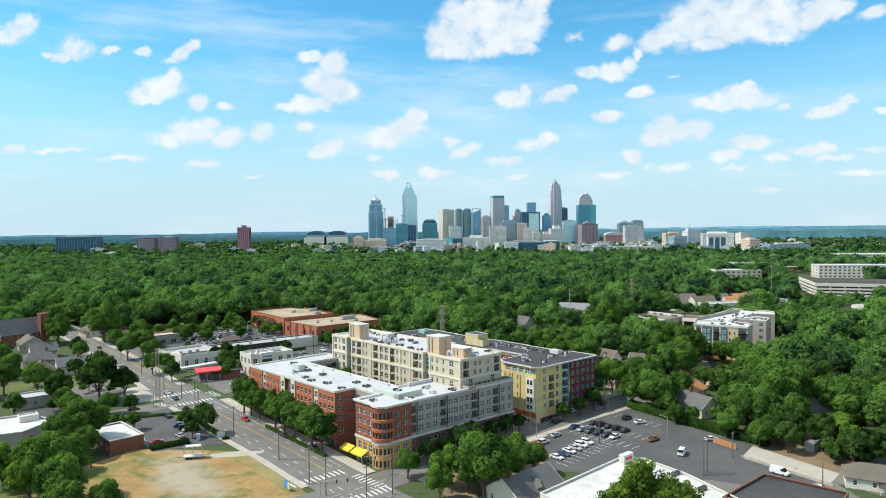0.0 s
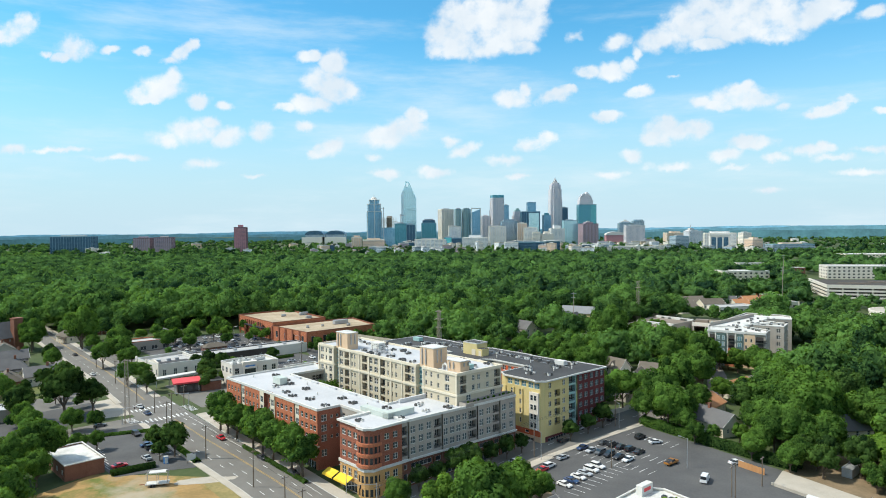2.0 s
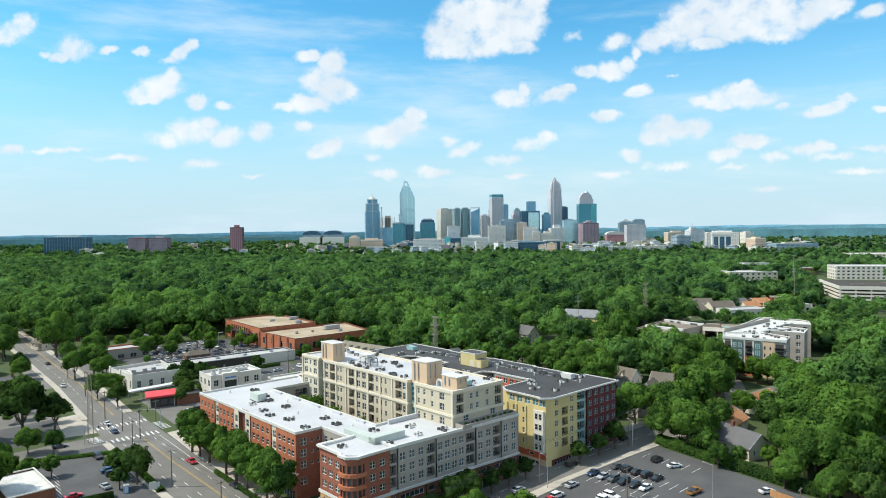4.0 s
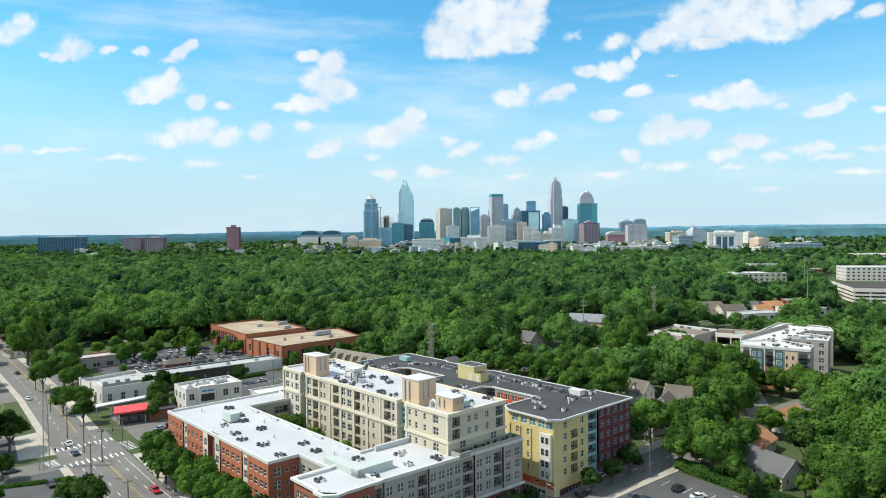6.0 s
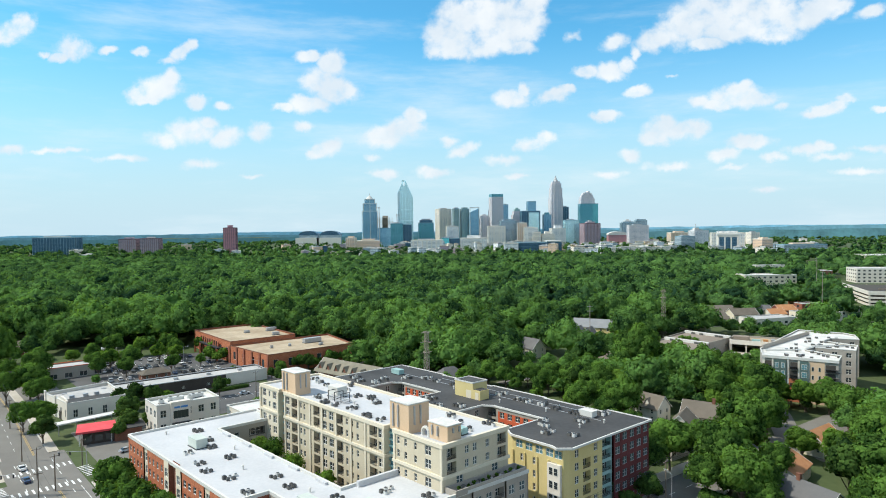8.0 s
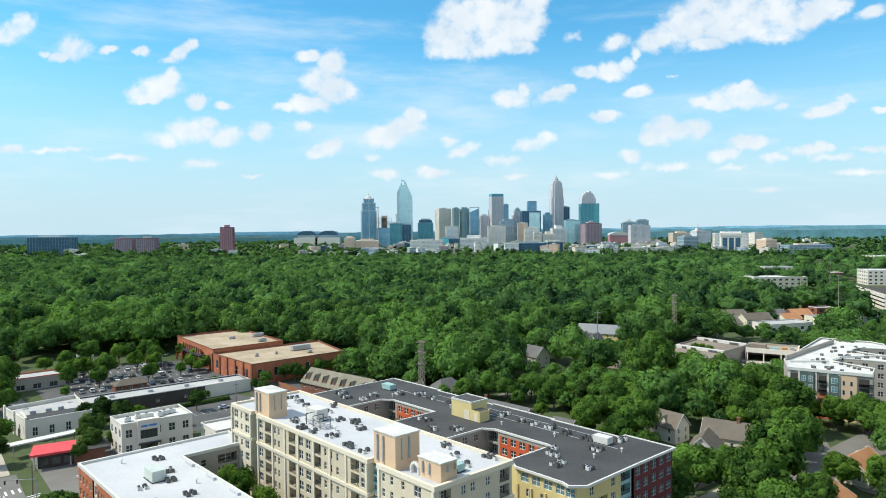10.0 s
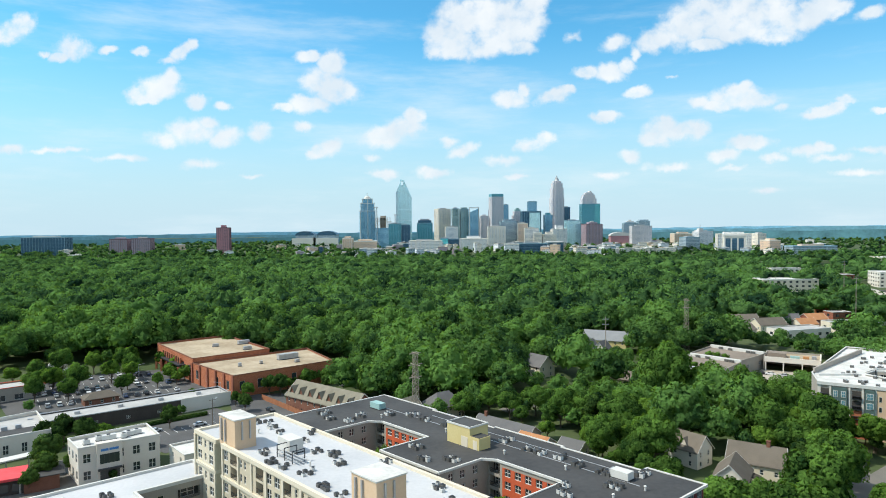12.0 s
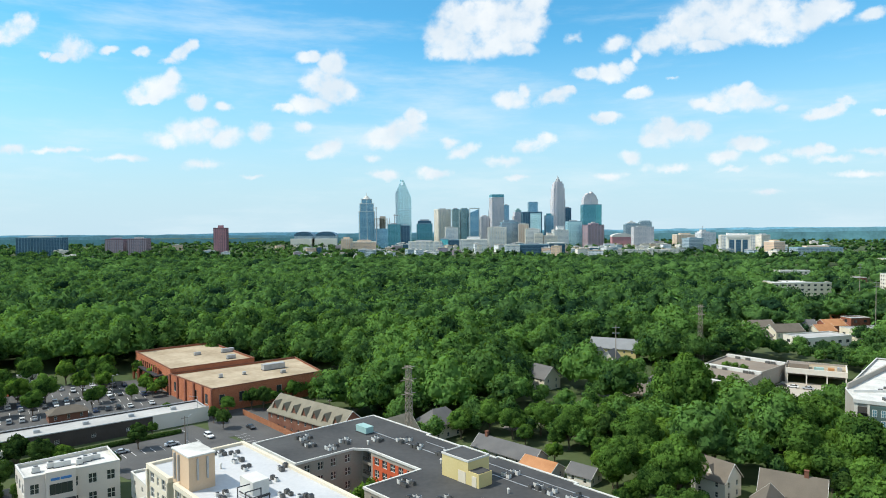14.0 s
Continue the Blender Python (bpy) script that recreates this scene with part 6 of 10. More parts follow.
part("entrance_canopy", arc, TRIM_DARK, own, "dark metal entrance canopy")
for k in range(5):
    c = (-166.5 + 5.8 * k - sx - 1.6, 463.8 - 6.2 * k - sy - 1.6)
    part("canopy_post", Mesh().box(c[0] - 0.4, c[0] + 0.4, c[1] - 0.4, c[1] + 0.4, -0.5, 6.4), BRICK_ORANGE, own)
for z0, z1 in ((0.6, 5.6), (7.4, 9.6)):
    part("shop_front", Mesh().obox((-155.6 - sx, 453.6 - sy), (0.68, -0.733), (0.733, 0.68), 13, 0.12, z0, z1), GLASS, own, "dark glazed shop front")
    for k in range(9):
        part("brick_pier", Mesh().obox((-155.8 - sx + 0.68 * (3.4 * k - 13.6), 453.4 - sy - 0.733 * (3.4 * k - 13.6)), (0.68, -0.733), (0.733, 0.68), 0.5, 0.3, z0 - 0.6, z1 + 0.3), BRICK_ORANGE, own)
part("shop_sign", Mesh().obox((-151.5 - sx - 2.0, 449.2 - sy - 2.0), (0.68, -0.733), (0.733, 0.68), 4.0, 0.1, 4.6, 5.8), METAL_TEAL, own, "green shop sign with bars of writing")
for k in range(6):
    c = Vector((-136, 433.6)).lerp(Vector((-106.3, 407.2)), k / 5)
    part("brick_pier", Mesh().obox((c.x - sx - 0.2, c.y - sy - 0.22), (0.748, -0.664), (0.664, 0.748), 0.6, 0.25, -0.5, 9.2), BRICK_RED, own)
for x, y, a, b, h in ((-120, 462, 4, 1.6, 1.8), (-128, 478, 6, 2, 2.0), (-95, 448, 10, 3, 2.6), (-112, 430, 1.4, 1.2, 1.6), (-104, 436, 1.2, 1.2, 1.4), (-88, 440, 2.0, 1.4, 1.4), (-140, 470, 3, 1.5, 1.5)):
    z = base[2] + (10.4 if y > 455 and x < -110 else 8.6)
    unit = thing("roof_unit", "grey metal air handling unit on the store roof", "air handler", pose(x, y, z, 0, 0, 41), group="store roof units")
    part("casing", Mesh().box(-a / 2, a / 2, -b / 2, b / 2, 0.25, h), METAL_GREY, unit)
    part("skid", Mesh().box(-a / 2 - 0.1, a / 2 + 0.1, -b / 2 - 0.1, b / 2 + 0.1, 0, 0.25), TRIM_DARK, unit)
# terrace houses with a row of dormers
gable_house("row of brick terrace houses with olive roofs and dormers", -60.5, 388.5, 39, 12, -36, 6.8, 12.0, BRICK_BROWN, SHINGLE_OLIVE, dormers=7, category="terrace", name="terrace_houses")
gable_house("white flat-gabled annex at the end of the terrace", -40, 366, 11, 10, -36, 5.6, 7.4, STUCCO_WHITE, ROOF_BRIGHT)
gable_house("pale olive house with a steep gable", -30, 378, 13, 10, 50, 5.4, 11.0, STUCCO_CREAM, SHINGLE_OLIVE)
gable_house("house with grey hipped roof among trees", -16, 392, 13, 11, 40, 5.4, 9.8, STUCCO_CREAM, SHINGLE, hip=True)
gable_house("long low grey-roofed garage", 8, 366, 24, 8, -40, 3.2, 6.2, STUCCO_GREY, SHINGLE, chimney=-9, category="garage", name="garage")
gable_house("shed with orange-brown roof", 17, 352, 11, 8, -40, 3.2, 5.6, STUCCO_TAUPE, SHINGLE_RUST, category="shed", name="shed")
gable_house("small grey wooden garden shed", 29, 348, 8, 6, -40, 2.8, 5.0, STUCCO_WHITE, SHINGLE, category="shed", name="shed")
# the white apartments
PLAN = [(116, 369.5), (140, 356.8), (146.5, 367), (138.5, 381), (145, 386.5), (158.6, 378.7), (166, 391), (157, 403), (164, 409.5), (175, 406), (180, 419), (178, 425), (161, 436), (121, 384)]
own, base, top = flat_building("apartment_building", "four-storey apartment building with white roof and teal bays", "building", PLAN, 18.4, STUCCO_GREY, ROOF_BRIGHT, storeys=5, pitch=4.2, win=(2.0, 2.1), lip=0.7, blind=(0, 11, 12, 13))
FA, FU, FN = Vector((116, 369.5)), Vector((0.884, -0.468)), Vector((-0.468, -0.884))


def front(name, s0, s1, z0, z1, out, material, parent, label=""):
    """A block on the front wall, from s0 to s1 along it, standing out metres proud."""
    c = FA + FU * (s0 + s1) / 2 + FN * (out / 2 - 0.05) - Vector(base[:2])
    return part(name, Mesh().obox((c.x, c.y), FU, FN, (s1 - s0) / 2, out / 2 + 0.05, z0, z1), material, parent, label)


front("brick_base", 8.2, 15.6, -0.5, 6.2, 0.25, BRICK_ORANGE, own, "orange brick base")
front("brick_pier", 9.6, 13.4, 6.2, 9.6, 0.22, BRICK_ORANGE, own)
front("panel", 16.6, 22.4, -0.5, 17.2, 0.2, STUCCO_PEACH, own, "peach stucco panel")
for s0, s1 in ((4.2, 8.8), (13.8, 16.8)):
    bay = front("bay", s0, s1, 5.0 if s0 < 9 else 3.6, 17.0, 0.7, BAY_GREEN, own, "dark teal metal bay")
    for z in (8.0, 11.6, 14.8):
        for k in range(2 if s0 < 9 else 1):
            w = (s1 - s0) / (2 if s0 < 9 else 1)
            front("bay_window", s0 + w * k + 0.5, s0 + w * (k + 1) - 0.5, z - 1.1, z + 1.1, 0.78, TRIM_WHITE, bay)
            for u in (0.0, 0.5):
                for v in (0.0, 0.5):
                    ww = w - 1.24
                    front("pane", s0 + w * k + 0.62 + ww * u + 0.05, s0 + w * k + 0.62 + ww * (u + 0.5) - 0.05, z - 1.0 + 2.0 * v + 0.05, z + 2.0 * v - 0.05, 0.81, GLASS_BLUE, bay)
for s0, s1 in ((0.8, 3.4), (10.2, 12.8), (22.8, 26.2)):
    for k in range(4 if s0 > 20 else 3):
        z = (3.4 if s0 > 20 else 6.8) + 3.4 * k
        # flat sheet on the wall; recess and shade are only dark colour
        bal = front("balcony", s0, s1, z, z + 2.7, 0.03, SHADE_FILL, own, "deep shaded balcony")
        front("slab", s0 - 0.1, s1 + (1.6 if s0 > 20 else 0.1), z - 0.15, z, 0.9, TRIM_DARK, bal)
        front("balustrade", s0, s1 + (1.5 if s0 > 20 else 0), z + 0.9, z + 1.0, 0.86, TRIM_DARK, bal)
        for q in range(5):
            front("baluster", s0 + (s1 - s0 - 0.06) * q / 4, s0 + (s1 - s0 - 0.06) * q / 4 + 0.06, z, z + 0.9, 0.82, TRIM_DARK, bal)
front("cornice", -0.3, 27.4, 17.4, 18.5, 0.45, TRIM_WHITE, own)
for s in (3.8, 9.4, 13.3, 16.9):
    front("pilaster", s - 0.28, s + 0.28, 6.2, 17.3, 0.3, STUCCO_WHITE, own)
for z in (4.0, 7.4, 10.8, 14.2):
    for s in (17.8, 20.2):
        slot = front("window", s, s + 0.9, z - 0.9, z + 0.9, 0.24, TRIM_WHITE, own)
        front("pane", s + 0.1, s + 0.8, z - 0.8, z + 0.8, 0.27, GLASS, slot)
front("wall_panel", 0.0, 0.9, -0.5, 17.4, 0.12, STUCCO_WHITE, own)
c = Vector((141.5, 404.5)) - Vector(base[:2])
part("parapet", Mesh().obox((c.x, c.y), (0.707, 0.707), (-0.707, 0.707), 27, 0.3, 17.2, 19.6), STUCCO_GREY, own, "long grey parapet wall")
for p, q in (((122, 381), (137, 381)), ((140, 384), (146, 389)), ((146, 390), (163, 392)), ((158, 404), (163, 410))):
    c, d = (Vector(p) + Vector(q)) / 2 - Vector(base[:2]), Vector(q) - Vector(p)
    part("roof_curb", Mesh().obox((c.x, c.y), d.normalized(), Vector((-d.y, d.x)).normalized(), d.length / 2, 0.25, 17.6, 18.5), TRIM_WHITE, own)
rr = random.Random(3)
done = 0
while done < 40:
    s, d = rr.uniform(3, 62), rr.uniform(-9, 13)
    c = Vector((128, 364)) + Vector((0.62, 0.78)) * s + Vector((-0.78, 0.62)) * (d - 4)
    inside = sum((p[1] > c.y) != (q[1] > c.y) and c.x < p[0] + (q[0] - p[0]) * (c.y - p[1]) / (q[1] - p[1]) for p, q in zip(PLAN, PLAN[1:] + PLAN[:1])) % 2
    if not inside:
        continue
    done += 1
    unit = thing("roof_unit", "small grey condenser on the white apartment roof", "condenser", pose(c.x, c.y, top, 0, 0, 45 + rr.uniform(-4, 4)), group="white apartment condensers")
    part("casing", Mesh().box(-0.6, 0.6, -0.5, 0.5, 0, 0.85), METAL_DARKGREY, unit)
    part("fan_ring", Mesh().tube((0, 0, 0.85), (0, 0, 0.93), 0.4, 0.38, 10), METAL_GREY, unit)
flat_building("office", "tan block behind the white apartments", "building", rect(170, 441, 24, 15, 45), 11.5, STUCCO_PEACH, ROOF_BRIGHT, storeys=3, pitch=5, blind=(0, 1))
# commercial block: three stepped brown roofs between white parapets
ROOF_BEDS = []
for k, plan in enumerate(([(140.2, 469.5), (121.3, 490.6), (104, 471), (122.4, 452.3)], [(122.1, 452.0), (103.7, 470.7), (87, 451), (105.1, 431.1)], [(104.8, 430.8), (86.7, 450.7), (73, 436), (91, 415)])):
    own, base, top = flat_building("warehouse", "low taupe building with brown gravel roof and white parapets", "building", plan, 7.4 - 0.3 * k, STUCCO_TAUPE, ROOF_BROWN, pitch=9, win=(2, 1.6), blind=(0, 1, 2), lip=0.6, coping=STUCCO_TAUPE)
    p, q = Vector(plan[0]), Vector(plan[1])
    d, n = (q - p).normalized(), (Vector(plan[3]) - p).normalized()
    c = (p + q) / 2 + n * 0.9 - Vector(base[:2])
    part("white_parapet", Mesh().obox((c.x, c.y), d, n, (q - p).length / 2 - 0.1, 0.9, 6.3 - 0.3 * k, 8.2 - 0.3 * k), TRIM_WHITE, own, "broad white parapet")
    for u in (-9, -6.5, 3, 8):
        v = c + d * u + n * 1.5
        part("vent_box", Mesh().obox((v.x, v.y), d, n, 1.0, 0.35, 6.6 - 0.3 * k, 7.9 - 0.3 * k), METAL_DARKGREY, own)
    for u in (-4, 0.5, 4.5) if k < 2 else (2,):
        v = Vector(plan[2]) * 0.5 + Vector(plan[3]) * 0.5 + d * u - n * 2.2
        ROOF_BEDS.append((v.x, v.y, top, math.degrees(math.atan2(d.y, d.x))))
gable_house("low brown hipped house under the trees", 65, 434, 15, 11, -30, 4.0, 6.6, STUCCO_CREAM, SHINGLE_BROWN, hip=True)
# car shelter: deep cream fascia over a dark open bay
DU, DV = Vector((0.89, -0.456)), Vector((0.456, 0.89))
g = gz(150, 465)
own = thing("car_shelter", "cream concrete car shelter with deep fascia and open front", "building", Matrix.Translation((137, 463, g)))


def shelter(name, s0, s1, d0, d1, z0, z1, material, label=""):
    c = DU * (s0 + s1) / 2 + DV * (d0 + d1) / 2
    return part(name, Mesh().obox((c.x, c.y), DU, DV, (s1 - s0) / 2, (d1 - d0) / 2, z0, z1), material, own, label)


shelter("fascia", 0, 24, 0, 0.6, 4.6, 7.0, STUCCO_WHITE)
shelter("fascia", 23.4, 24, 0.6, 18, 4.6, 7.0, STUCCO_WHITE)
shelter("roof_slab", 0, 23.4, 0.6, 18, 5.6, 6.1, ROOF_TAN)
shelter("back_wall", 0, 24, 18, 18.4, -0.5, 7.0, STUCCO_TAUPE)
shelter("end_wall", -0.4, 0, 0, 18.4, -0.5, 7.0, STUCCO_TAUPE)
for s0 in (0.3, 8, 16, 23.2):
    shelter("post", s0, s0 + 0.5, 0.1, 0.6, -0.5, 4.6, STUCCO_WHITE)
shelter("roof_hut", 1, 9, 5, 10, 6.1, 8.2, ROOF_BROWN, "brown penthouse on the shelter roof")
shelter("duct", 11, 15, 3, 4.4, 6.1, 7.6, METAL_TEAL)
shelter("crate", 16.5, 19, 2, 4, 6.1, 7.9, WOOD_FENCE)
shelter("duct", 20, 22, 6, 8, 6.1, 7.6, METAL_GREY)
for x, y, l, w, t, e, r, wall, roof, text in (
    (70, 512, 24, 12, -22, 7.0, 11.5, STUCCO_YELLOW, SHINGLE_SLATE, "long cream house with slate grey roof"),
    (50, 494, 10, 8, 60, 5.5, 10.5, STUCCO_WHITE, SHINGLE, "white gabled house among leafy trees"), (57, 490, 10, 8, 60, 5.5, 10.5, STUCCO_WHITE, SHINGLE, "white gabled house among leafy trees"), (63, 486, 10, 8, 60, 5.5, 10.5, STUCCO_WHITE, SHINGLE, "white gabled house among leafy trees"),
    (26, 455, 14, 10, -50, 5.6, 10.4, STUCCO_CREAM, SHINGLE, "grey-roofed house under the trees"), (40, 397, 9, 7, 30, 3.6, 6.4, RED_PAINT, SHINGLE, "small red house with grey roof"),
    (140, 540, 17, 12, -20, 5, 9.6, STUCCO_CREAM, SHINGLE_BROWN, "house with brown hipped roof"), (160, 556, 18, 12, 30, 5, 9.6, STUCCO_CREAM, SHINGLE_BROWN, "house with brown roof"),
    (176, 590, 18, 12, 10, 5.4, 10, STUCCO_WHITE, SHINGLE_BROWN, "two-storey house with brown roof"), (124, 556, 18, 12, 40, 4.6, 8.8, BRICK_RED, SHINGLE, "brick house with grey roof"), (208, 600, 16, 11, 0, 5, 9, STUCCO_CREAM, SHINGLE, "grey-roofed house among leafy trees"),
    (229, 605, 15, 11, 15, 5, 8.6, BRICK_RED, SHINGLE_RUST, "brick house with rust-red roof"), (213, 584, 14, 10, 20, 4.6, 8.2, STUCCO_CREAM, SHINGLE_RUST, "cream house with rust-red roof"), (188, 580, 20, 12, 15, 5, 9, STUCCO_CREAM, SHINGLE_BROWN, "house with broad tan-brown roof"),
):
    gable_house(text, x, y, l, w, t, e, r, wall, roof, hip="hipped" in text)
for x, y, l, w, t, h, wall, roof, st, text in (
    (196, 555, 34, 16, 20, 6, STUCCO_WHITE, ROOF_GREY, 1, "low white commercial building with grey roof"), (238, 575, 30, 16, 10, 7, STUCCO_CREAM, ROOF_GREY, 1, "low cream commercial building"),
    (252, 618, 14, 10, 10, 8, BRICK_RED, ROOF_GREY, 2, "red brick building with grey roof"), (268, 660, 16, 12, 15, 8, BRICK_ORANGE, ROOF_TAN, 2, "orange brick building near the woods"),
    (297, 802, 54, 26, 3, 17, STUCCO_CREAM, ROOF_BRIGHT, 4, "pale apartment building with white roof"), (280, 600, 26, 14, 10, 6, STUCCO_WHITE, ROOF_BRIGHT, 1, "low white building near the woods"),
    (384, 886, 40, 22, 0, 15, BRICK_BROWN, ROOF_GREY, 3, "brown brick office block"), (390, 1010, 40, 18, 0, 14, STUCCO_WHITE, ROOF_GREY, 3, "pale office building near the woods"),
    (486, 890, 100, 30, -8, 17, STUCCO_WHITE, ROOF_BRIGHT, 4, "long white apartment building"), (610, 800, 120, 60, -10, 14, STUCCO_WHITE, ROOF_BRIGHT, 3, "large white commercial complex"),
    (722, 1290, 110, 50, -8, 14, STUCCO_CREAM, ROOF_BRIGHT, 3, "large white commercial building"),
):
    flat_building("building", text, "building", rect(x, y, l, w, t), h, wall, roof, storeys=st, pitch=5.5, win=(2.6, 1.8), kind="plain")
# the white parking deck: open storeys round a core in painted shade
own = thing("parking_deck", "large white concrete parking deck with open storeys", "building", pose(379, 683, gz(379, 683), 0, 0, -15))
part("core", Mesh().box(-48, 48, -40, 40, 0, 12), SHADE_FILL, own)
for k in range(4):
    part("parapet", Mesh().box(-50, 50, -42, 42, 3.2 * k + 0.4, 3.2 * k + 2.0), STUCCO_WHITE, own)
for k in range(9):
    for s_ in (-1, 1):
        part("column", Mesh().box(-49.5 + 12.1 * k, -48.3 + 12.1 * k, s_ * 41 - 0.5, s_ * 41 + 0.5, 0, 11.2), STUCCO_WHITE, own)
part("deck", Mesh().box(-49.4, 49.4, -41.4, 41.4, 11.6, 11.9), ROOF_TAN, own)
part("upper_parapet", Mesh().box(-50, 50, -42, -41.5, 11.6, 13.2).box(-50, -49.5, -41.5, 42, 11.6, 13.2), STUCCO_WHITE, own)
for x, y in ((-20, -10), (10, 8), (30, -20)):
    part("ramp_wall", Mesh().box(x - 14, x + 14, y - 0.4, y + 0.4, 11.9, 13.1), ROOF_BROWN, own)
own = thing("parking_deck", "round-ended white concrete ramp", "building", pose(300, 505, gz(300, 505)))
for k in range(3):
    part("parapet", Mesh().tube((0, 0, 3.2 * k + 0.5), (0, 0, 3.2 * k + 2.0), 24, 24, 28), STUCCO_WHITE, own)
# the shade between the ramp's storeys comes from this dark core colour
part("core", Mesh().tube((0, 0, 0), (0, 0, 7.5), 22, 22, 28), SHADE_FILL, own)
part("deck", Mesh().tube((0, 0, 8.4), (0, 0, 8.5), 23, 23, 28), CONCRETE, own)

# ---- the city ----
def tower_mat(name, wall, glass, floor=3.9, bay=3.0, share=0.6, band=0.55, rough=0.25, metal=0.1):
    """Curtain wall: window bays between piers and floor bands, at their real size; each pane a little different."""
    m = bpy.data.materials.new(name)
    m.use_nodes = True
    t = m.node_tree
    p = t.nodes["Principled BSDF"]
    tc = t.nodes.new("ShaderNodeTexCoord").outputs["Object"]
    sp = t.nodes.new("ShaderNodeSeparateXYZ")
    t.links.new(tc, sp.inputs[0])

    def mth(op, a, b=0.0):
        n = t.nodes.new("ShaderNodeMath")
        n.operation = op
        for i, x in enumerate((a, b)):
            if isinstance(x, bpy.types.NodeSocket):
                t.links.new(x, n.inputs[i])
            else:
                n.inputs[i].default_value = x
        return n.outputs[0]

    across = mth("DIVIDE", mth("ADD", sp.outputs[0], sp.outputs[1]), bay)
    up = mth("DIVIDE", sp.outputs[2], floor)
    inside = mth("MULTIPLY", mth("LESS_THAN", mth("FRACT", across), share), mth("LESS_THAN", mth("FRACT", up), band))
    cell = t.nodes.new("ShaderNodeCombineXYZ")
    t.links.new(mth("FLOOR", across), cell.inputs[0])
    t.links.new(mth("FLOOR", up), cell.inputs[1])
    wn = t.nodes.new("ShaderNodeTexWhiteNoise")
    t.links.new(cell.outputs[0], wn.inputs["Vector"])
    gl = t.nodes.new("ShaderNodeMix")
    gl.data_type = "RGBA"
    gl.inputs[6].default_value, gl.inputs[7].default_value = (*[c * 0.88 for c in glass], 1), (*[min(1, c * 1.12) for c in glass], 1)
    t.links.new(wn.outputs["Value"], gl.inputs[0])
    mx = t.nodes.new("ShaderNodeMix")
    mx.data_type = "RGBA"
    mx.inputs[6].default_value = (*wall, 1)
    t.links.new(inside, mx.inputs[0])
    t.links.new(gl.outputs[2], mx.inputs[7])
    t.links.new(mx.outputs[2], p.inputs["Base Color"])
    p.inputs["Metallic"].default_value = metal
    t.links.new(mth("SUBTRACT", 0.75, mth("MULTIPLY", inside, 0.75 - rough)), p.inputs["Roughness"])
    return m


# City glass leans cyan and stone is lifted pale, standing in for air haze.
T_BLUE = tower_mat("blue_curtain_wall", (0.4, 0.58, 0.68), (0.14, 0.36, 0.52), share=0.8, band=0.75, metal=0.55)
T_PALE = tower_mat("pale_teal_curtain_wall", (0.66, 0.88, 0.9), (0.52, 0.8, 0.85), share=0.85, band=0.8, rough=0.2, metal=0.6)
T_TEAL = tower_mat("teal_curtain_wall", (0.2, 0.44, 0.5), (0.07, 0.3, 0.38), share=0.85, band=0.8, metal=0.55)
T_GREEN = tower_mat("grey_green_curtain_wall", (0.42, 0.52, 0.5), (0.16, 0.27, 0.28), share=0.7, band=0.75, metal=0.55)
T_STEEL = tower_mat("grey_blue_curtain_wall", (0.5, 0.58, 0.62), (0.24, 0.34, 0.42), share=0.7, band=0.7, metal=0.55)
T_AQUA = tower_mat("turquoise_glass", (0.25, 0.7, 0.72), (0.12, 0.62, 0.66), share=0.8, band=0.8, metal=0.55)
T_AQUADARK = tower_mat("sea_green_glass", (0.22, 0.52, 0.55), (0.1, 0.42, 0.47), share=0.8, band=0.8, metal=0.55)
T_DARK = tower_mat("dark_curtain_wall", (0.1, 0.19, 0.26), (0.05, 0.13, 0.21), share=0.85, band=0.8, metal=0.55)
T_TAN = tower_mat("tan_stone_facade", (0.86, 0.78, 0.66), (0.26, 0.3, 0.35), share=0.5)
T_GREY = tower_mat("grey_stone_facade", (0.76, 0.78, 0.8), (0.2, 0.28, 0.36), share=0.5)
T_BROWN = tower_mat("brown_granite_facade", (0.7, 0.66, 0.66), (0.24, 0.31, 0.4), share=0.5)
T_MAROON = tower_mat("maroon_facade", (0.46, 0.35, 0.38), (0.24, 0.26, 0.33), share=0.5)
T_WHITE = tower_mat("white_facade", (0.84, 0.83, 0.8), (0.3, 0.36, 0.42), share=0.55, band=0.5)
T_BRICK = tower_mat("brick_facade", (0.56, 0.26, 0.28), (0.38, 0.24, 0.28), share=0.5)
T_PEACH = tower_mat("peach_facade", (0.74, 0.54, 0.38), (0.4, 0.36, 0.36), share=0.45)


FRAME_STONE = mat("pale_stone_frame", (0.68, 0.64, 0.56), (0.8, 0.76, 0.68), 0.8, 0.02, 0.2)
FRAME_GREY = mat("grey_stone_frame", (0.56, 0.55, 0.56), (0.68, 0.67, 0.67), 0.8, 0.02, 0.2)
FRAME_DARK = mat("dark_brick_frame", (0.17, 0.1, 0.12), (0.24, 0.15, 0.17), 0.8, 0.02, 0.2)
FRAME_PALE = mat("pale_steel_frame", (0.62, 0.78, 0.8), (0.72, 0.86, 0.88), 0.4, 0.02, 0.2)
FRAME_GLASS = mat("blue_steel_frame", (0.16, 0.28, 0.34), (0.24, 0.38, 0.44), 0.5, 0.02, 0.2)


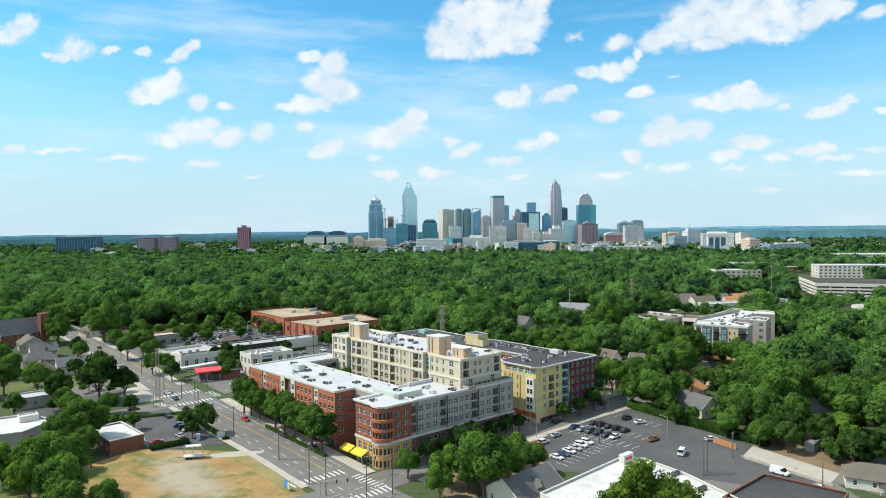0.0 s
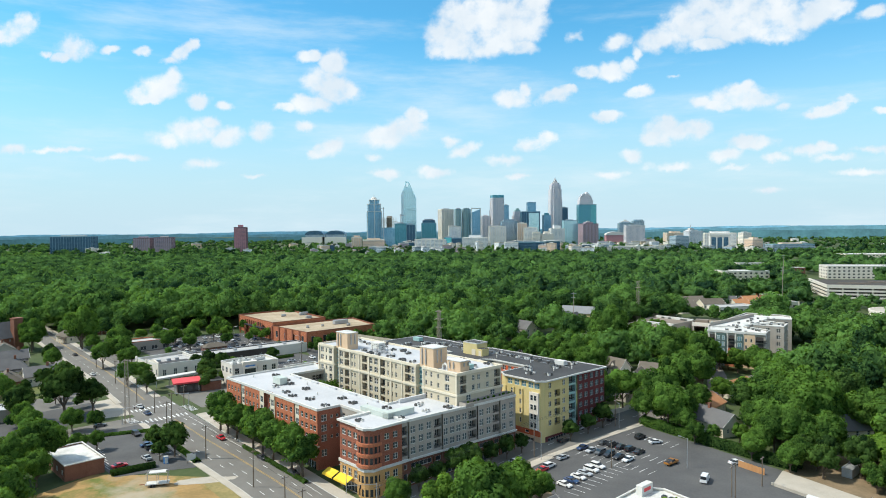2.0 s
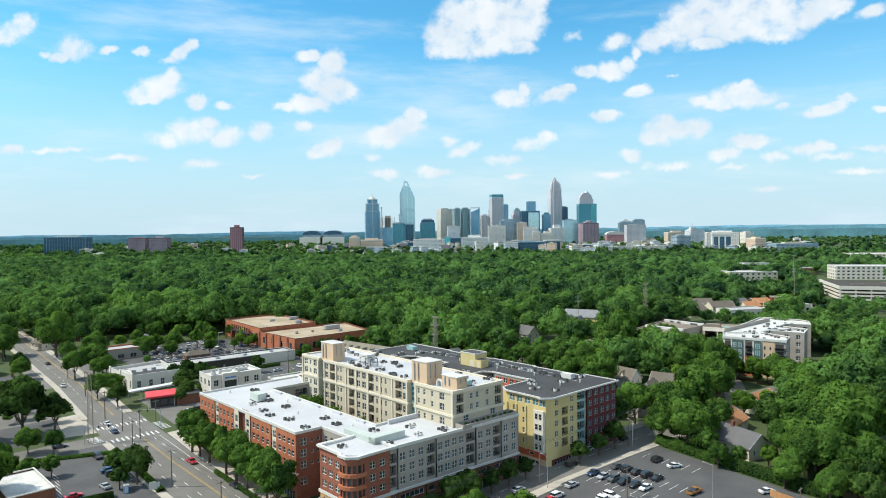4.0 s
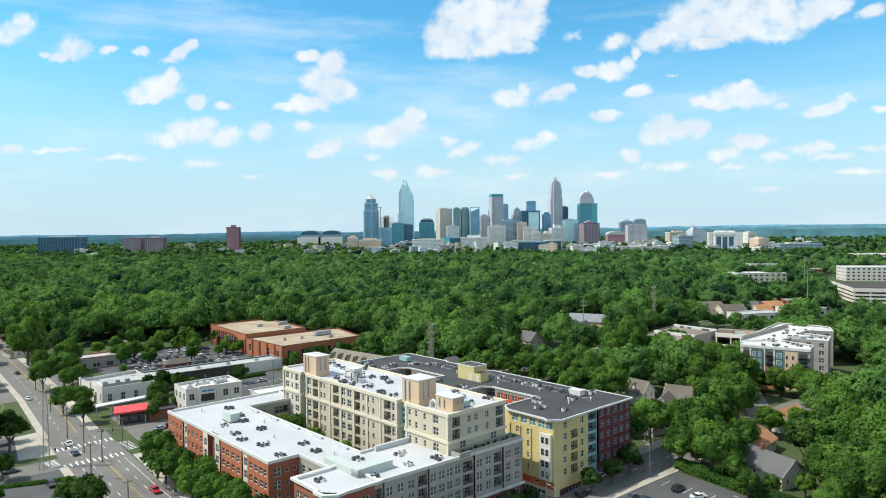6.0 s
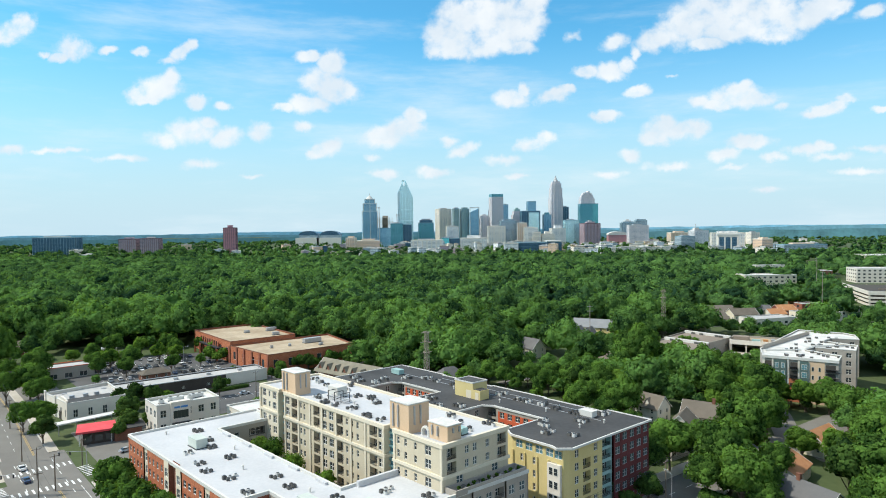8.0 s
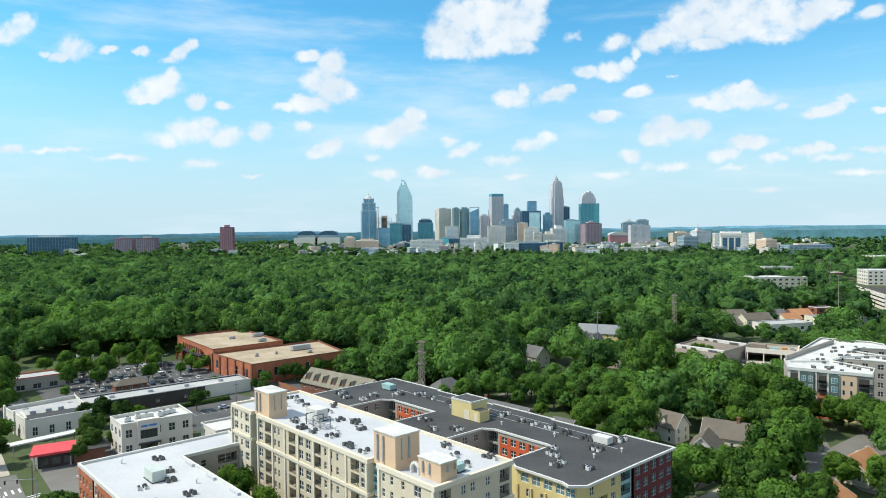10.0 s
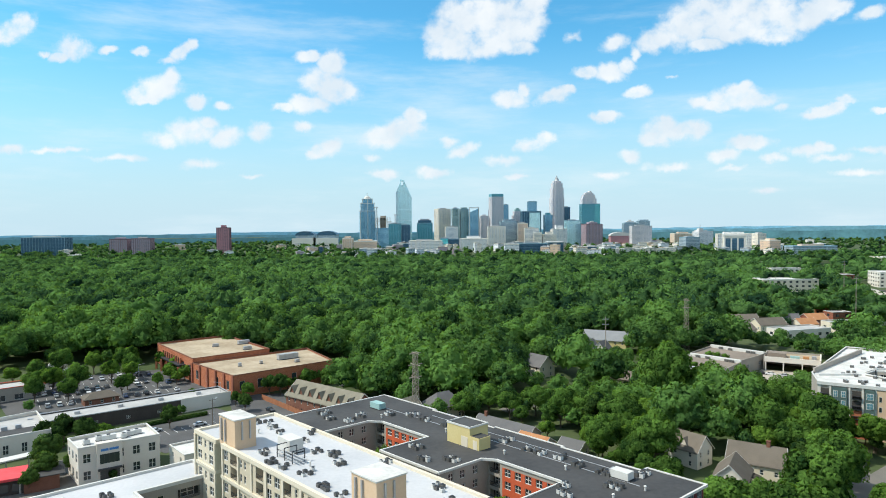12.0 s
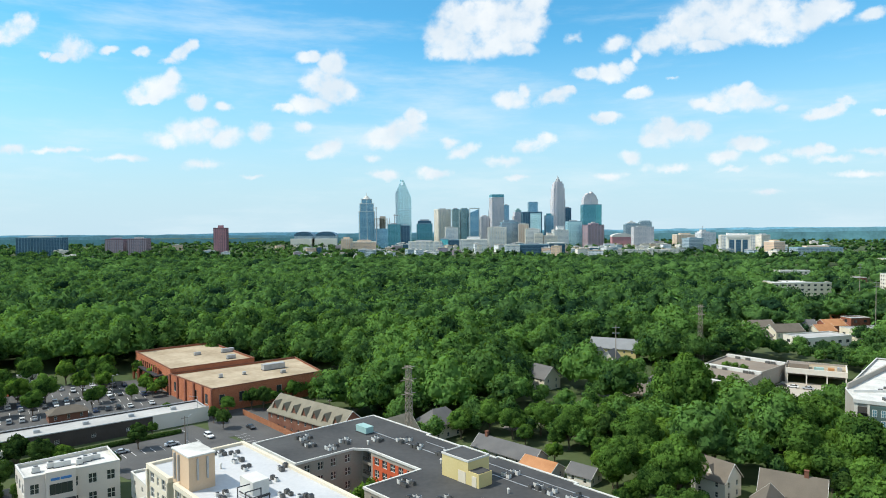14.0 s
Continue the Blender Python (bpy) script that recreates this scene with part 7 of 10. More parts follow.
def tower(x0, x1, y, top, material, label, depth=None, turn=0.0, crown=(), fins=0, name="tower", roof=None):
    """A tower block from the ground, x0 to x1 across as it stands turned: body, roof plant, mullions, and stepped crowns (height, share of width, material)."""
    across = x1 - x0
    th = radians(abs(turn))
    d = depth or max(18.0, min(across, 45.0))
    d = min(d, 0.6 * across / max(math.sin(th), 0.05))
    w = (across - d * math.sin(th)) / math.cos(th)
    cx = (x0 + x1) / 2
    g = gz(cx, y) + far_hills(cx, y) - 1
    own = thing(name, label, "tower" if top > 95 else "building", pose(cx, y + d / 2, g, 0, 0, turn))
    h = top - g
    z1 = h - sum(c[0] for c in crown)
    part("body", Mesh().box(-w / 2, w / 2, -d / 2, d / 2, 0, z1), material, own)
    stone = material in (T_TAN, T_GREY, T_BROWN, T_MAROON, T_WHITE, T_BRICK, T_PEACH)
    rim = 0.4
    trim = FRAME_STONE if material in (T_TAN, T_WHITE, T_PEACH) else FRAME_DARK if material in (T_MAROON, T_BRICK) else FRAME_GREY if stone else FRAME_GLASS
    part("parapet", Mesh().box(-w / 2 - rim, w / 2 + rim, -d / 2 - rim, d / 2 + rim, z1 - 1.6, z1 + 0.5), roof or trim, own)
    z = z1
    for hh, share, mm in crown:
        part("crown", Mesh().box(-w / 2 * share, w / 2 * share, -d / 2 * share, d / 2 * share, z, z + hh), mm or material, own)
        z += hh
    if not crown:
        part("roof_plant", Mesh().box(-w * 0.28, w * 0.2, -d * 0.25, d * 0.25, z1, z1 + 3.5), METAL_GREY, own)
    # slender piers and floor bands standing proud of the walls
    if top > 52:
        m = Mesh()
        n = max(3, int(w / (5.2 if stone else 8)))
        t = 0.45 if stone else 0.28
        for k in range(n + 1):
            x = -w / 2 + w * k / n
            m.box(x - t, x + t, -d / 2 - 0.6, -d / 2, 0, z1 - 1)
        n = max(2, int(d / (5.2 if stone else 8)))
        for k in range(n + 1):
            y_ = -d / 2 + d * k / n
            for s in (-1, 1):
                m.box(min(s * w / 2, s * (w / 2 + 0.6)), max(s * w / 2, s * (w / 2 + 0.6)), y_ - t, y_ + t, 0, z1 - 1)
        part("facade_frame", m, trim, own)
    for k in range(fins):
        x = -w / 2 + w * (k + 0.5) / fins
        part("fin", Mesh().box(x - 1.6, x + 1.6, -d / 2 - 1.4, -d / 2, 0, z1 - 2), roof or FRAME_STONE, own)
    return own


def city_thing(name, label, x, y, turn=0.0, category="tower"):
    return thing(name, label, category, pose(x, y, gz(x, y) + far_hills(x, y) - 1, 0, 0, turn))


def slab_of(profile, d0, d1):
    """An upright outline (x, z) drawn out from d0 to d1."""
    n = len(profile)
    m = Mesh()
    m.v = [(x, d0, z) for x, z in profile] + [(x, d1, z) for x, z in profile]
    m.f = [tuple(range(n)), tuple(range(2 * n - 1, n - 1, -1))] + [(i, n + i, n + (i + 1) % n, (i + 1) % n) for i in range(n)]
    return m


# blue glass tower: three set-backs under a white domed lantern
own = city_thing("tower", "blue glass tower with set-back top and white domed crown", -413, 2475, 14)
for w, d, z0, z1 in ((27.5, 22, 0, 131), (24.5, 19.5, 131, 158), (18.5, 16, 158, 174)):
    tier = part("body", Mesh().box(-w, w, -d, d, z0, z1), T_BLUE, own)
    part("cornice", Mesh().box(-w - 0.7, w + 0.7, -d - 0.7, d + 0.7, z1 - 1.6, z1 + 0.6), TRIM_WHITE, tier)
    for k in (-0.96, -0.5, 0.0, 0.5, 0.96):
        part("pier", Mesh().box(k * w - 0.9, k * w + 0.9, -d - 0.9, -d, z0, z1 - 1), FRAME_STONE if abs(k) > 0.9 or k == 0 else FRAME_GLASS, tier)
for r, z0, z1 in ((14.5, 174, 179), (11, 179, 183), (6.5, 183, 186), (1.0, 186, 196)):
    part("crown", Mesh().tube((0, 0, z0), (0, 0, z1), r, r * 0.72, 12), TRIM_WHITE, own)
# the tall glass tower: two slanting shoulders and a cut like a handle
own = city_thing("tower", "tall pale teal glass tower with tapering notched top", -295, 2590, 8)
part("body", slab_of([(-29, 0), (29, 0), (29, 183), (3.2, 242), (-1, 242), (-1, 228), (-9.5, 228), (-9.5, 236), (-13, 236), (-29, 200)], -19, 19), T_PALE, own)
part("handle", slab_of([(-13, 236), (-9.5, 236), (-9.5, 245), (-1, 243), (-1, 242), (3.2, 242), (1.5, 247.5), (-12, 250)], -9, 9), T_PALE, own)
# paler strip laid on to paint sunlight along the west side
part("west_face", slab_of([(-29.4, 0), (-20, 0), (-20, 214), (-29.4, 199)], -19.6, -19), FRAME_PALE, own)
for z in (48, 96, 138):
    part("floor_band", Mesh().box(-29.3, 29.3, -19.3, 19.3, z, z + 1.6), FRAME_PALE, own)
for x in (-10, 0, 10, 20):
    part("mullion", Mesh().box(x - 0.3, x + 0.3, -19.5, -19, 0, 182 if x > 12 else 205), FRAME_PALE, own)
# one still under construction
own = city_thing("tower", "tower under construction with open concrete floors", -343, 2400)
for k in range(27):
    part("slab", Mesh().box(-27, 26 if k < 24 else 10 + 4 * (k % 2), -18, 18, 4 * k, 4 * k + 0.8), CONCRETE, own)
for x in (-26, -18, -9, 0, 9, 17, 25):
    part("column", Mesh().box(x - 0.7, x + 0.7, -17.5, -16, 0, 106), CONCRETE, own)
part("core", Mesh().box(-10, 8, -8, 8, 0, 112), STUCCO_GREY, own)
part("glazing", Mesh().box(-26.6, 24.3, -18.3, 18.3, 0, 70), T_BLUE, own)
for x, h, reach in ((-363, 144, -16), (-300, 118, 20)):
    crane = city_thing("tower_crane", "slender grey steel construction crane", x, 2380, category="crane")
    part("mast", Mesh().box(-1.2, 1.2, -1.2, 1.2, 0, h), METAL_GREY, crane)
    part("jib", Mesh().box(min(reach, -4), max(reach, 4), -0.8, 0.8, h - 5, h - 3), METAL_GREY, crane)
    part("cabin", Mesh().box(-1.6, 1.6, -2.8, -1.2, h - 8, h - 5), TRIM_WHITE, crane)
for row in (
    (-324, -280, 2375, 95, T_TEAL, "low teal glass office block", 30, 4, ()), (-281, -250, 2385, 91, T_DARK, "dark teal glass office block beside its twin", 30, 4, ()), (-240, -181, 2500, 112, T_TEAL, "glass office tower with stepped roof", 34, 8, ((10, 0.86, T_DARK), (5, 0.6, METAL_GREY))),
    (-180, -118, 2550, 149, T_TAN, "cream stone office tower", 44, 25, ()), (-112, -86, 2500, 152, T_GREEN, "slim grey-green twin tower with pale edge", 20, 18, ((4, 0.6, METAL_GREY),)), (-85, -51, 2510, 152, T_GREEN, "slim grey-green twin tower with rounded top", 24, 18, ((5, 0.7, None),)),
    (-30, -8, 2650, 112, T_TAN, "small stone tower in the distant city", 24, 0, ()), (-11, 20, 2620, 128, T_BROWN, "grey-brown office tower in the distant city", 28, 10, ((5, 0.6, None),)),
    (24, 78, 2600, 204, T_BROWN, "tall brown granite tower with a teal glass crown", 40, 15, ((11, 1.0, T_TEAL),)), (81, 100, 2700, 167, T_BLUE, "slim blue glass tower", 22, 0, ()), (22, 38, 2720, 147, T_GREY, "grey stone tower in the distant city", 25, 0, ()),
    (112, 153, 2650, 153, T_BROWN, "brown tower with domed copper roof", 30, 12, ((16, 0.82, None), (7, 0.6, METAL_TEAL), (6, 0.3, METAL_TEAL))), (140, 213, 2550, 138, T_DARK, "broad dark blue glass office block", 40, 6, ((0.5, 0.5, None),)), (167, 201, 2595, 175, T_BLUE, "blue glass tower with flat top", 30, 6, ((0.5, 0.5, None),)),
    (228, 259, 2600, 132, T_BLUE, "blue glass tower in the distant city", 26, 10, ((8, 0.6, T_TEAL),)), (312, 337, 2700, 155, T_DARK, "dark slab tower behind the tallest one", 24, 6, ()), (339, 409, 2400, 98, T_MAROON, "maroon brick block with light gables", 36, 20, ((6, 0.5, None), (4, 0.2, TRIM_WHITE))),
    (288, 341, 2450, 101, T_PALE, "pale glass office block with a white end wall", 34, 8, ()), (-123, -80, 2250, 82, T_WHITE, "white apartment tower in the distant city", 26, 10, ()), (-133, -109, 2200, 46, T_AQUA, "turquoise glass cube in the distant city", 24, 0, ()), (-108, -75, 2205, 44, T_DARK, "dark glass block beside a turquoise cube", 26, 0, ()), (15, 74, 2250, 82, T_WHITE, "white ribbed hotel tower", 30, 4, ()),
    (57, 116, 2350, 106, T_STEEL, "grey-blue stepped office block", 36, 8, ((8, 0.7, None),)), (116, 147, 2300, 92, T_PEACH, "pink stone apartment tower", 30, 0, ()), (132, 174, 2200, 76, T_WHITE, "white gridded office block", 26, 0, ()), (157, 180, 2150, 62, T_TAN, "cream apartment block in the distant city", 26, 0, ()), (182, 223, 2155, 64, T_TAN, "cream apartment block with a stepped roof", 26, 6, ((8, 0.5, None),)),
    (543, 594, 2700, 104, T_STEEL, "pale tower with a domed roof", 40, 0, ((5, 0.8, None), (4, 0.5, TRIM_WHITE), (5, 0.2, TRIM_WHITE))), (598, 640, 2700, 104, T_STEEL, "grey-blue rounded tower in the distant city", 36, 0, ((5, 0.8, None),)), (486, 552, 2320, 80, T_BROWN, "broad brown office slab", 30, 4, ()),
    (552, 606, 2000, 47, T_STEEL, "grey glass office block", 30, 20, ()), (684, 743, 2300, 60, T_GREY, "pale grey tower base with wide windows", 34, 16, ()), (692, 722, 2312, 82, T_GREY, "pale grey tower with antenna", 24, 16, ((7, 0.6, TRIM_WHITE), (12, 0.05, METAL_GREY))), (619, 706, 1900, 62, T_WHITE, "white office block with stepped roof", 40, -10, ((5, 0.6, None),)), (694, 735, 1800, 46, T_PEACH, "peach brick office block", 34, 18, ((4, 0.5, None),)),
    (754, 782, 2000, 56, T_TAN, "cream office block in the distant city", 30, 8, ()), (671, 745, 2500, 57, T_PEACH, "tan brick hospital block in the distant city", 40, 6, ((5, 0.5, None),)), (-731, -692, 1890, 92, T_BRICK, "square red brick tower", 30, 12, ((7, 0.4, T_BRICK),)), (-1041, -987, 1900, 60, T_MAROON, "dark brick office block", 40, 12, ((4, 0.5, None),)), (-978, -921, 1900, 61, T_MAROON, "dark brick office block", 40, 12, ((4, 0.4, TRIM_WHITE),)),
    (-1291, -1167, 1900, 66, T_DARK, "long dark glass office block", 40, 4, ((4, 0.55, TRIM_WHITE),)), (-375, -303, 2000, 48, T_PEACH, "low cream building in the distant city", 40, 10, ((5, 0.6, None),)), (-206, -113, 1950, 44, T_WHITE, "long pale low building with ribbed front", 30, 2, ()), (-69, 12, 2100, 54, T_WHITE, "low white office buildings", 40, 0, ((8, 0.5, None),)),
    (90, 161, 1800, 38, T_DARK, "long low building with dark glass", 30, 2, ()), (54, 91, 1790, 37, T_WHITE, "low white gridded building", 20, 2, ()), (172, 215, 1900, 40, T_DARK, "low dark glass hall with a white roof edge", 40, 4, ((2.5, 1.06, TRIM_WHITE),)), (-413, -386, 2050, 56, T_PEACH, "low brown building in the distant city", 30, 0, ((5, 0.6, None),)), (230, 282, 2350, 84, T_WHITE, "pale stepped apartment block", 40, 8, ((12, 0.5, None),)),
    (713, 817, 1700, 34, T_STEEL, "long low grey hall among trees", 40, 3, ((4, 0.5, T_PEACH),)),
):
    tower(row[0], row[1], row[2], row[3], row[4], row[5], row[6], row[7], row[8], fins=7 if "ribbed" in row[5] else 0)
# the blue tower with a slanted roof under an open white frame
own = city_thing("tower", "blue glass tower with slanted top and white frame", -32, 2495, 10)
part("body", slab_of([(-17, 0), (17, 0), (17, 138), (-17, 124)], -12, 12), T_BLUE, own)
for x in (-17, 16):
    part("frame_post", Mesh().box(x - 0.7, x + 1.7, -12.4, -11, 0, 142), TRIM_WHITE, own)
part("frame_beam", Mesh().box(-17.7, 17.7, -12.4, -11, 139, 142), TRIM_WHITE, own)
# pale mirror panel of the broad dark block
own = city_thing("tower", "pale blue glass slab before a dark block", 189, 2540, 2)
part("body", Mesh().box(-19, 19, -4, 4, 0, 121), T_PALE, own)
part("parapet", Mesh().box(-19.3, 19.3, -4.3, 4.3, 119.6, 121.5), FRAME_GLASS, own)
# white office with tall dark glass between its piers
own = city_thing("building", "white office block with tall dark glass bays", 626, 1815, -14, "building")
part("body", Mesh().box(-25, 25, -16, 16, 0, 46), FRAME_STONE, own)
for k in range(3):
    part("glass_bay", Mesh().box(-21.5 + 15 * k, -10 + 15 * k, -16.4, -16, 2, 38), T_DARK, own)
part("roof_edge", Mesh().box(-26, 26, -17, 17, 42, 47), TRIM_WHITE, own)
# long cream apartment row at the edge of the woods
for k in range(6):
    own = city_thing("building", "cream four-storey apartment house in a long row", 317 + 25 * k, 1700 + 3 * k, 2, "building")
    part("body", Mesh().box(-11.5, 11.5, -8, 8, 0, 17 + 1.5 * (k % 2)), T_TAN, own)
    part("roof", Mesh().box(-12, 12, -8.5, 8.5, 17 + 1.5 * (k % 2), 18 + 1.5 * (k % 2)), ROOF_BRIGHT, own)
# the tallest: stepped granite with a crown of spires
own = city_thing("tower", "tallest tower, grey granite with stepped top and silver crown", 285, 2690, 14)
z = 0
for w, top in ((23.5, 178), (21.5, 217), (18.5, 235), (14.5, 243)):
    tier = part("body", Mesh().box(-w, w, -w * 0.8, w * 0.8, z, top).box(-w * 0.66, w * 0.66, -w, w, z, top - 3).box(-w * 1.06, w * 1.06, -w * 0.5, w * 0.5, z, top - 3), T_BROWN, own)
    for k in (-0.62, -0.31, 0.0, 0.31, 0.62):
        part("rib", Mesh().box(k * w - 0.7, k * w + 0.7, -w - 0.8, -w, z, top - 1), FRAME_GREY, tier)
    z = top
for k in range(10):
    a = k * math.tau / 10
    part("crown_spire", Mesh().tube((10.5 * math.cos(a), 10.5 * math.sin(a), 240), (3.0 * math.cos(a), 3.0 * math.sin(a), 255 + 5 * (k % 2)), 1.5, 0.3, 5), METAL_GREY, own)
part("crown", Mesh().tube((0, 0, 243), (0, 0, 266), 6.5, 0.6, 8), METAL_GREY, own)
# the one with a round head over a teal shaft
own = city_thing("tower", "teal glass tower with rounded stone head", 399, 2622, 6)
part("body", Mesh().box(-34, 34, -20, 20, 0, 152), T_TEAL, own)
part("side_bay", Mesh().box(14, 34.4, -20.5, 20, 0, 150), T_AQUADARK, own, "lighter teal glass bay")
part("parapet", Mesh().box(-34.6, 34.6, -20.6, 20.6, 150, 152.6), FRAME_GLASS, own)
part("head", Mesh().box(-31, 22, -17, 17, 152, 171), T_BROWN, own)
for w, z0, z1 in ((24, 171, 179), (21, 179, 186), (16.5, 186, 191), (11, 191, 194.5)):
    part("head_step", Mesh().box(-5 - w, -5 + w * 0.96, -16, 16, z0, z1), T_BROWN, own)
for k in range(5):
    part("arch_rib", Mesh().box(-26 + 10 * k, -24.4 + 10 * k, -17.6, -17, 152, 186), FRAME_GREY, own)
part("dome", Mesh().tube((0, 0, 190), (0, 0, 200), 12, 6, 14), METAL_GREY, own, "silver domed cap")
# arenas and the hall with a red front
for x, w in ((-670, 35), (-586, 36)):
    own = city_thing("arena", "low wide arena with curved dark roof", x, 2600, category="building")
    part("bowl", Mesh().box(-w, w, -24, 24, 0, 44), T_STEEL, own)
    part("roof", slab_of([(w * 1.05 * math.cos(math.pi * k / 12), 44 + 16 * math.sin(math.pi * k / 12)) for k in range(13)], -24.5, 24), T_DARK, own)
    part("ring", Mesh().box(-w * 1.4, w * 1.2, -26, -24, 0, 34), FRAME_STONE, own)
own = city_thing("arena", "wide hall with white vaulted roof and red brick front", 489, 2520, category="building")
part("hall", Mesh().box(-35, 35, -20, 20, 0, 34), T_BRICK, own)
part("roof", slab_of([(37 * math.cos(math.pi * k / 10), 34 + 13 * math.sin(math.pi * k / 10)) for k in range(11)], -21, 21), ROOF_BRIGHT, own)
# low buildings between the woods and the towers
rr = random.Random(8)
for k in range(150):
    y = rr.uniform(1640, 2400)
    x = rr.uniform(-0.27, 0.42) * y
    if rr.random() < 0.25:
        x = rr.uniform(-0.62, 0.58) * y
    h = rr.uniform(-10, 5) + (6 if abs(x) < 250 else 0)
    w = rr.uniform(9, 34)
    g = gz(x, y) + far_hills(x, y)
    material, text = rr.choice(((T_WHITE, "small white low-rise city building"), (T_STEEL, "small grey-blue low-rise city building"), (T_TAN, "small cream low-rise city building"), (T_DARK, "small dark glass low-rise city building"), (T_STEEL, "small grey-blue low-rise city building"), (T_PEACH, "small peach low-rise city building"), (T_GREY, "small grey low-rise city building"), (T_MAROON, "small brown low-rise city building"), (T_TAN, "small cream low-rise city building")))
    own = thing("building", text, "building", pose(x, y, g - 1, 0, 0, rr.uniform(-20, 30)), group="low city buildings")
    d = rr.uniform(14, 30)
    part("body", Mesh().box(-w / 2, w / 2, -d / 2, d / 2, 0, h + 18), material, own)
    part("roof", Mesh().box(-w / 2 - 0.4, w / 2 + 0.4, -d / 2 - 0.4, d / 2 + 0.4, h + 17.4, h + 18.3), rr.choice((ROOF_GREY, ROOF_BRIGHT, ROOF_TAN)), own)
    part("roof_plant", Mesh().box(-w * 0.2, w * 0.15, -d * 0.2, d * 0.2, h + 18.3, h + 20.5), rr.choice((METAL_GREY, TRIM_WHITE)), own)

# ---- condensers on the roofs ----
def condenser(casing=METAL_DARKGREY, text="dark grey rooftop condenser unit with round fan grille"):
    own = thing("condenser", text, "air conditioner", pose(0, 0, -50), group="rooftop condensers")
    part("casing", Mesh().box(-0.48, 0.48, -0.48, 0.48, 0.0, 1.05), casing, own)
    part("fan_ring", Mesh().tube((0, 0, 1.05), (0, 0, 1.16), 0.42, 0.42, 12), TRIM_DARK, own)
    return own


CONDENSER = condenser()
PALE_CONDENSER = None
AC_RNG = random.Random(21)
first = True


def cluster(a, b, z, n, along_u=True):
    """A short double row of condensers on a roof."""
    global first
    for k in range(n):
        da, db = (1.3 * (k // 2) + AC_RNG.uniform(-0.2, 0.2), 1.4 * (k % 2) + AC_RNG.uniform(-0.25, 0.25))
        p = ab(a + (da if along_u else db) - 1.0, b + (db if along_u else da) - 0.7)
        m = pose(p[0], p[1], z, 0, 0, 45 + AC_RNG.uniform(-3, 3))
        s = AC_RNG.uniform(0.72, 0.92) * (1.2 if z == DZ else 1.05)
        m = m @ Matrix.Diagonal((s, s, s * AC_RNG.uniform(0.78, 1.0), 1))
        if AC_RNG.random() < (0.55 if z == DZ else 0.3):
            global PALE_CONDENSER
            if PALE_CONDENSER is None:
                PALE_CONDENSER = condenser(METAL_PALE, "pale grey rooftop condenser unit with round fan grille")
                PALE_CONDENSER.matrix_basis = m
            else:
                copy_thing(PALE_CONDENSER, m)
        elif first:
            CONDENSER.matrix_basis = m
            first = False
        else:
            copy_thing(CONDENSER, m)


for a, b in ((9.6, 15.6), (19.8, 14.3), (26, 12.5), (26.4, 6), (35.8, 5.1), (41.9, 4), (36.6, 12.4), (50, 5.8), (60.5, 5), (56.5, 14), (63.8, 13.3), (76.2, 17.2), (88.2, 13.2), (81.8, 3), (80.5, 26.7), (87.6, 23.6), (88.6, 31.5)):
    cluster(a, b, RZ, AC_RNG.choice((3, 4, 4, 5)), AC_RNG.random() < 0.5)
for a, b in ((12.5, 48.5), (14.5, 51), (18.7, 49.3), (24, 48.8), (33, 49), (41, 47.4), (44.6, 49), (50.5, 46.9), (33.8, 39.3), (40.4, 37.4), (44.5, 38), (50.6, 39), (58.4, 38), (64.4, 38.2), (72.8, 52.6), (84, 54.5), (81, 45.5), (84.5, 48), (29, 54), (56, 54), (62, 47), (79, 50)):
    cluster(a, b, BZ, AC_RNG.choice((3, 4, 5)), AC_RNG.random() < 0.5)
for a, b in ((-2.5, 76.4), (2.5, 75.1), (9.1, 77.4), (6.8, 83.2), (10.5, 89.8), (16.1, 93.5), (21.7, 93.4), (30.1, 94), (38, 76.3), (46, 72.5), (50.4, 76.5), (50, 95), (58.3, 94.3), (61.8, 94), (67, 95), (72.7, 94), (79, 94), (81.5, 96), (84.4, 89), (85.5, 98.5), (80.2, 79.1), (78, 82), (85.3, 74.2), (91.4, 77.3)):
    cluster(a, b, DZ, AC_RNG.choice((4, 5, 6, 6)), AC_RNG.random() < 0.5)

for x, y, z in ((45.5, 189.5, 6.3), (47, 188.3, 6.3), (53.6, 184, 6.3), (52.3, 182.9, 6.3), (57.5, 173.5, 6.3), (56.3, 172.4, 6.3), (-170.5, 210, 5.96), (-168.5, 212, 5.96), (-170.3, 213, 5.96), (-172.5, 211.5, 5.96)):
    low_roof = min(gz(22, 158), gz(64.5, 165), gz(40.5, 196), gz(14, 168)) if x > 0 else min(gz(-176, 200), gz(-158, 211), gz(-157, 225))
    copy_thing(CONDENSER, pose(x, y, low_roof + z - 0.1, 0, 0, 45) @ Matrix.Diagonal((1.25, 1.25, 1.1, 1)))


def roof_block(name, label, a, b, z, sa, sb, h, material, category):
    own = thing(name, label, category, pose(*ab(a, b), z, 0, 0, -43))
    part("casing", Mesh().box(-sa / 2, sa / 2, -sb / 2, sb / 2, 0.2, h), material, own)
    part("skid", Mesh().box(-sa / 2 - 0.15, sa / 2 + 0.15, -sb / 2 - 0.15, sb / 2 + 0.15, 0, 0.2), TRIM_DARK, own)
    part("hood", Mesh().box(-sa / 2 - 0.6, -sa / 2, -sb * 0.35, sb * 0.35, h * 0.45, h * 0.9), METAL_GREY, own)
    return own


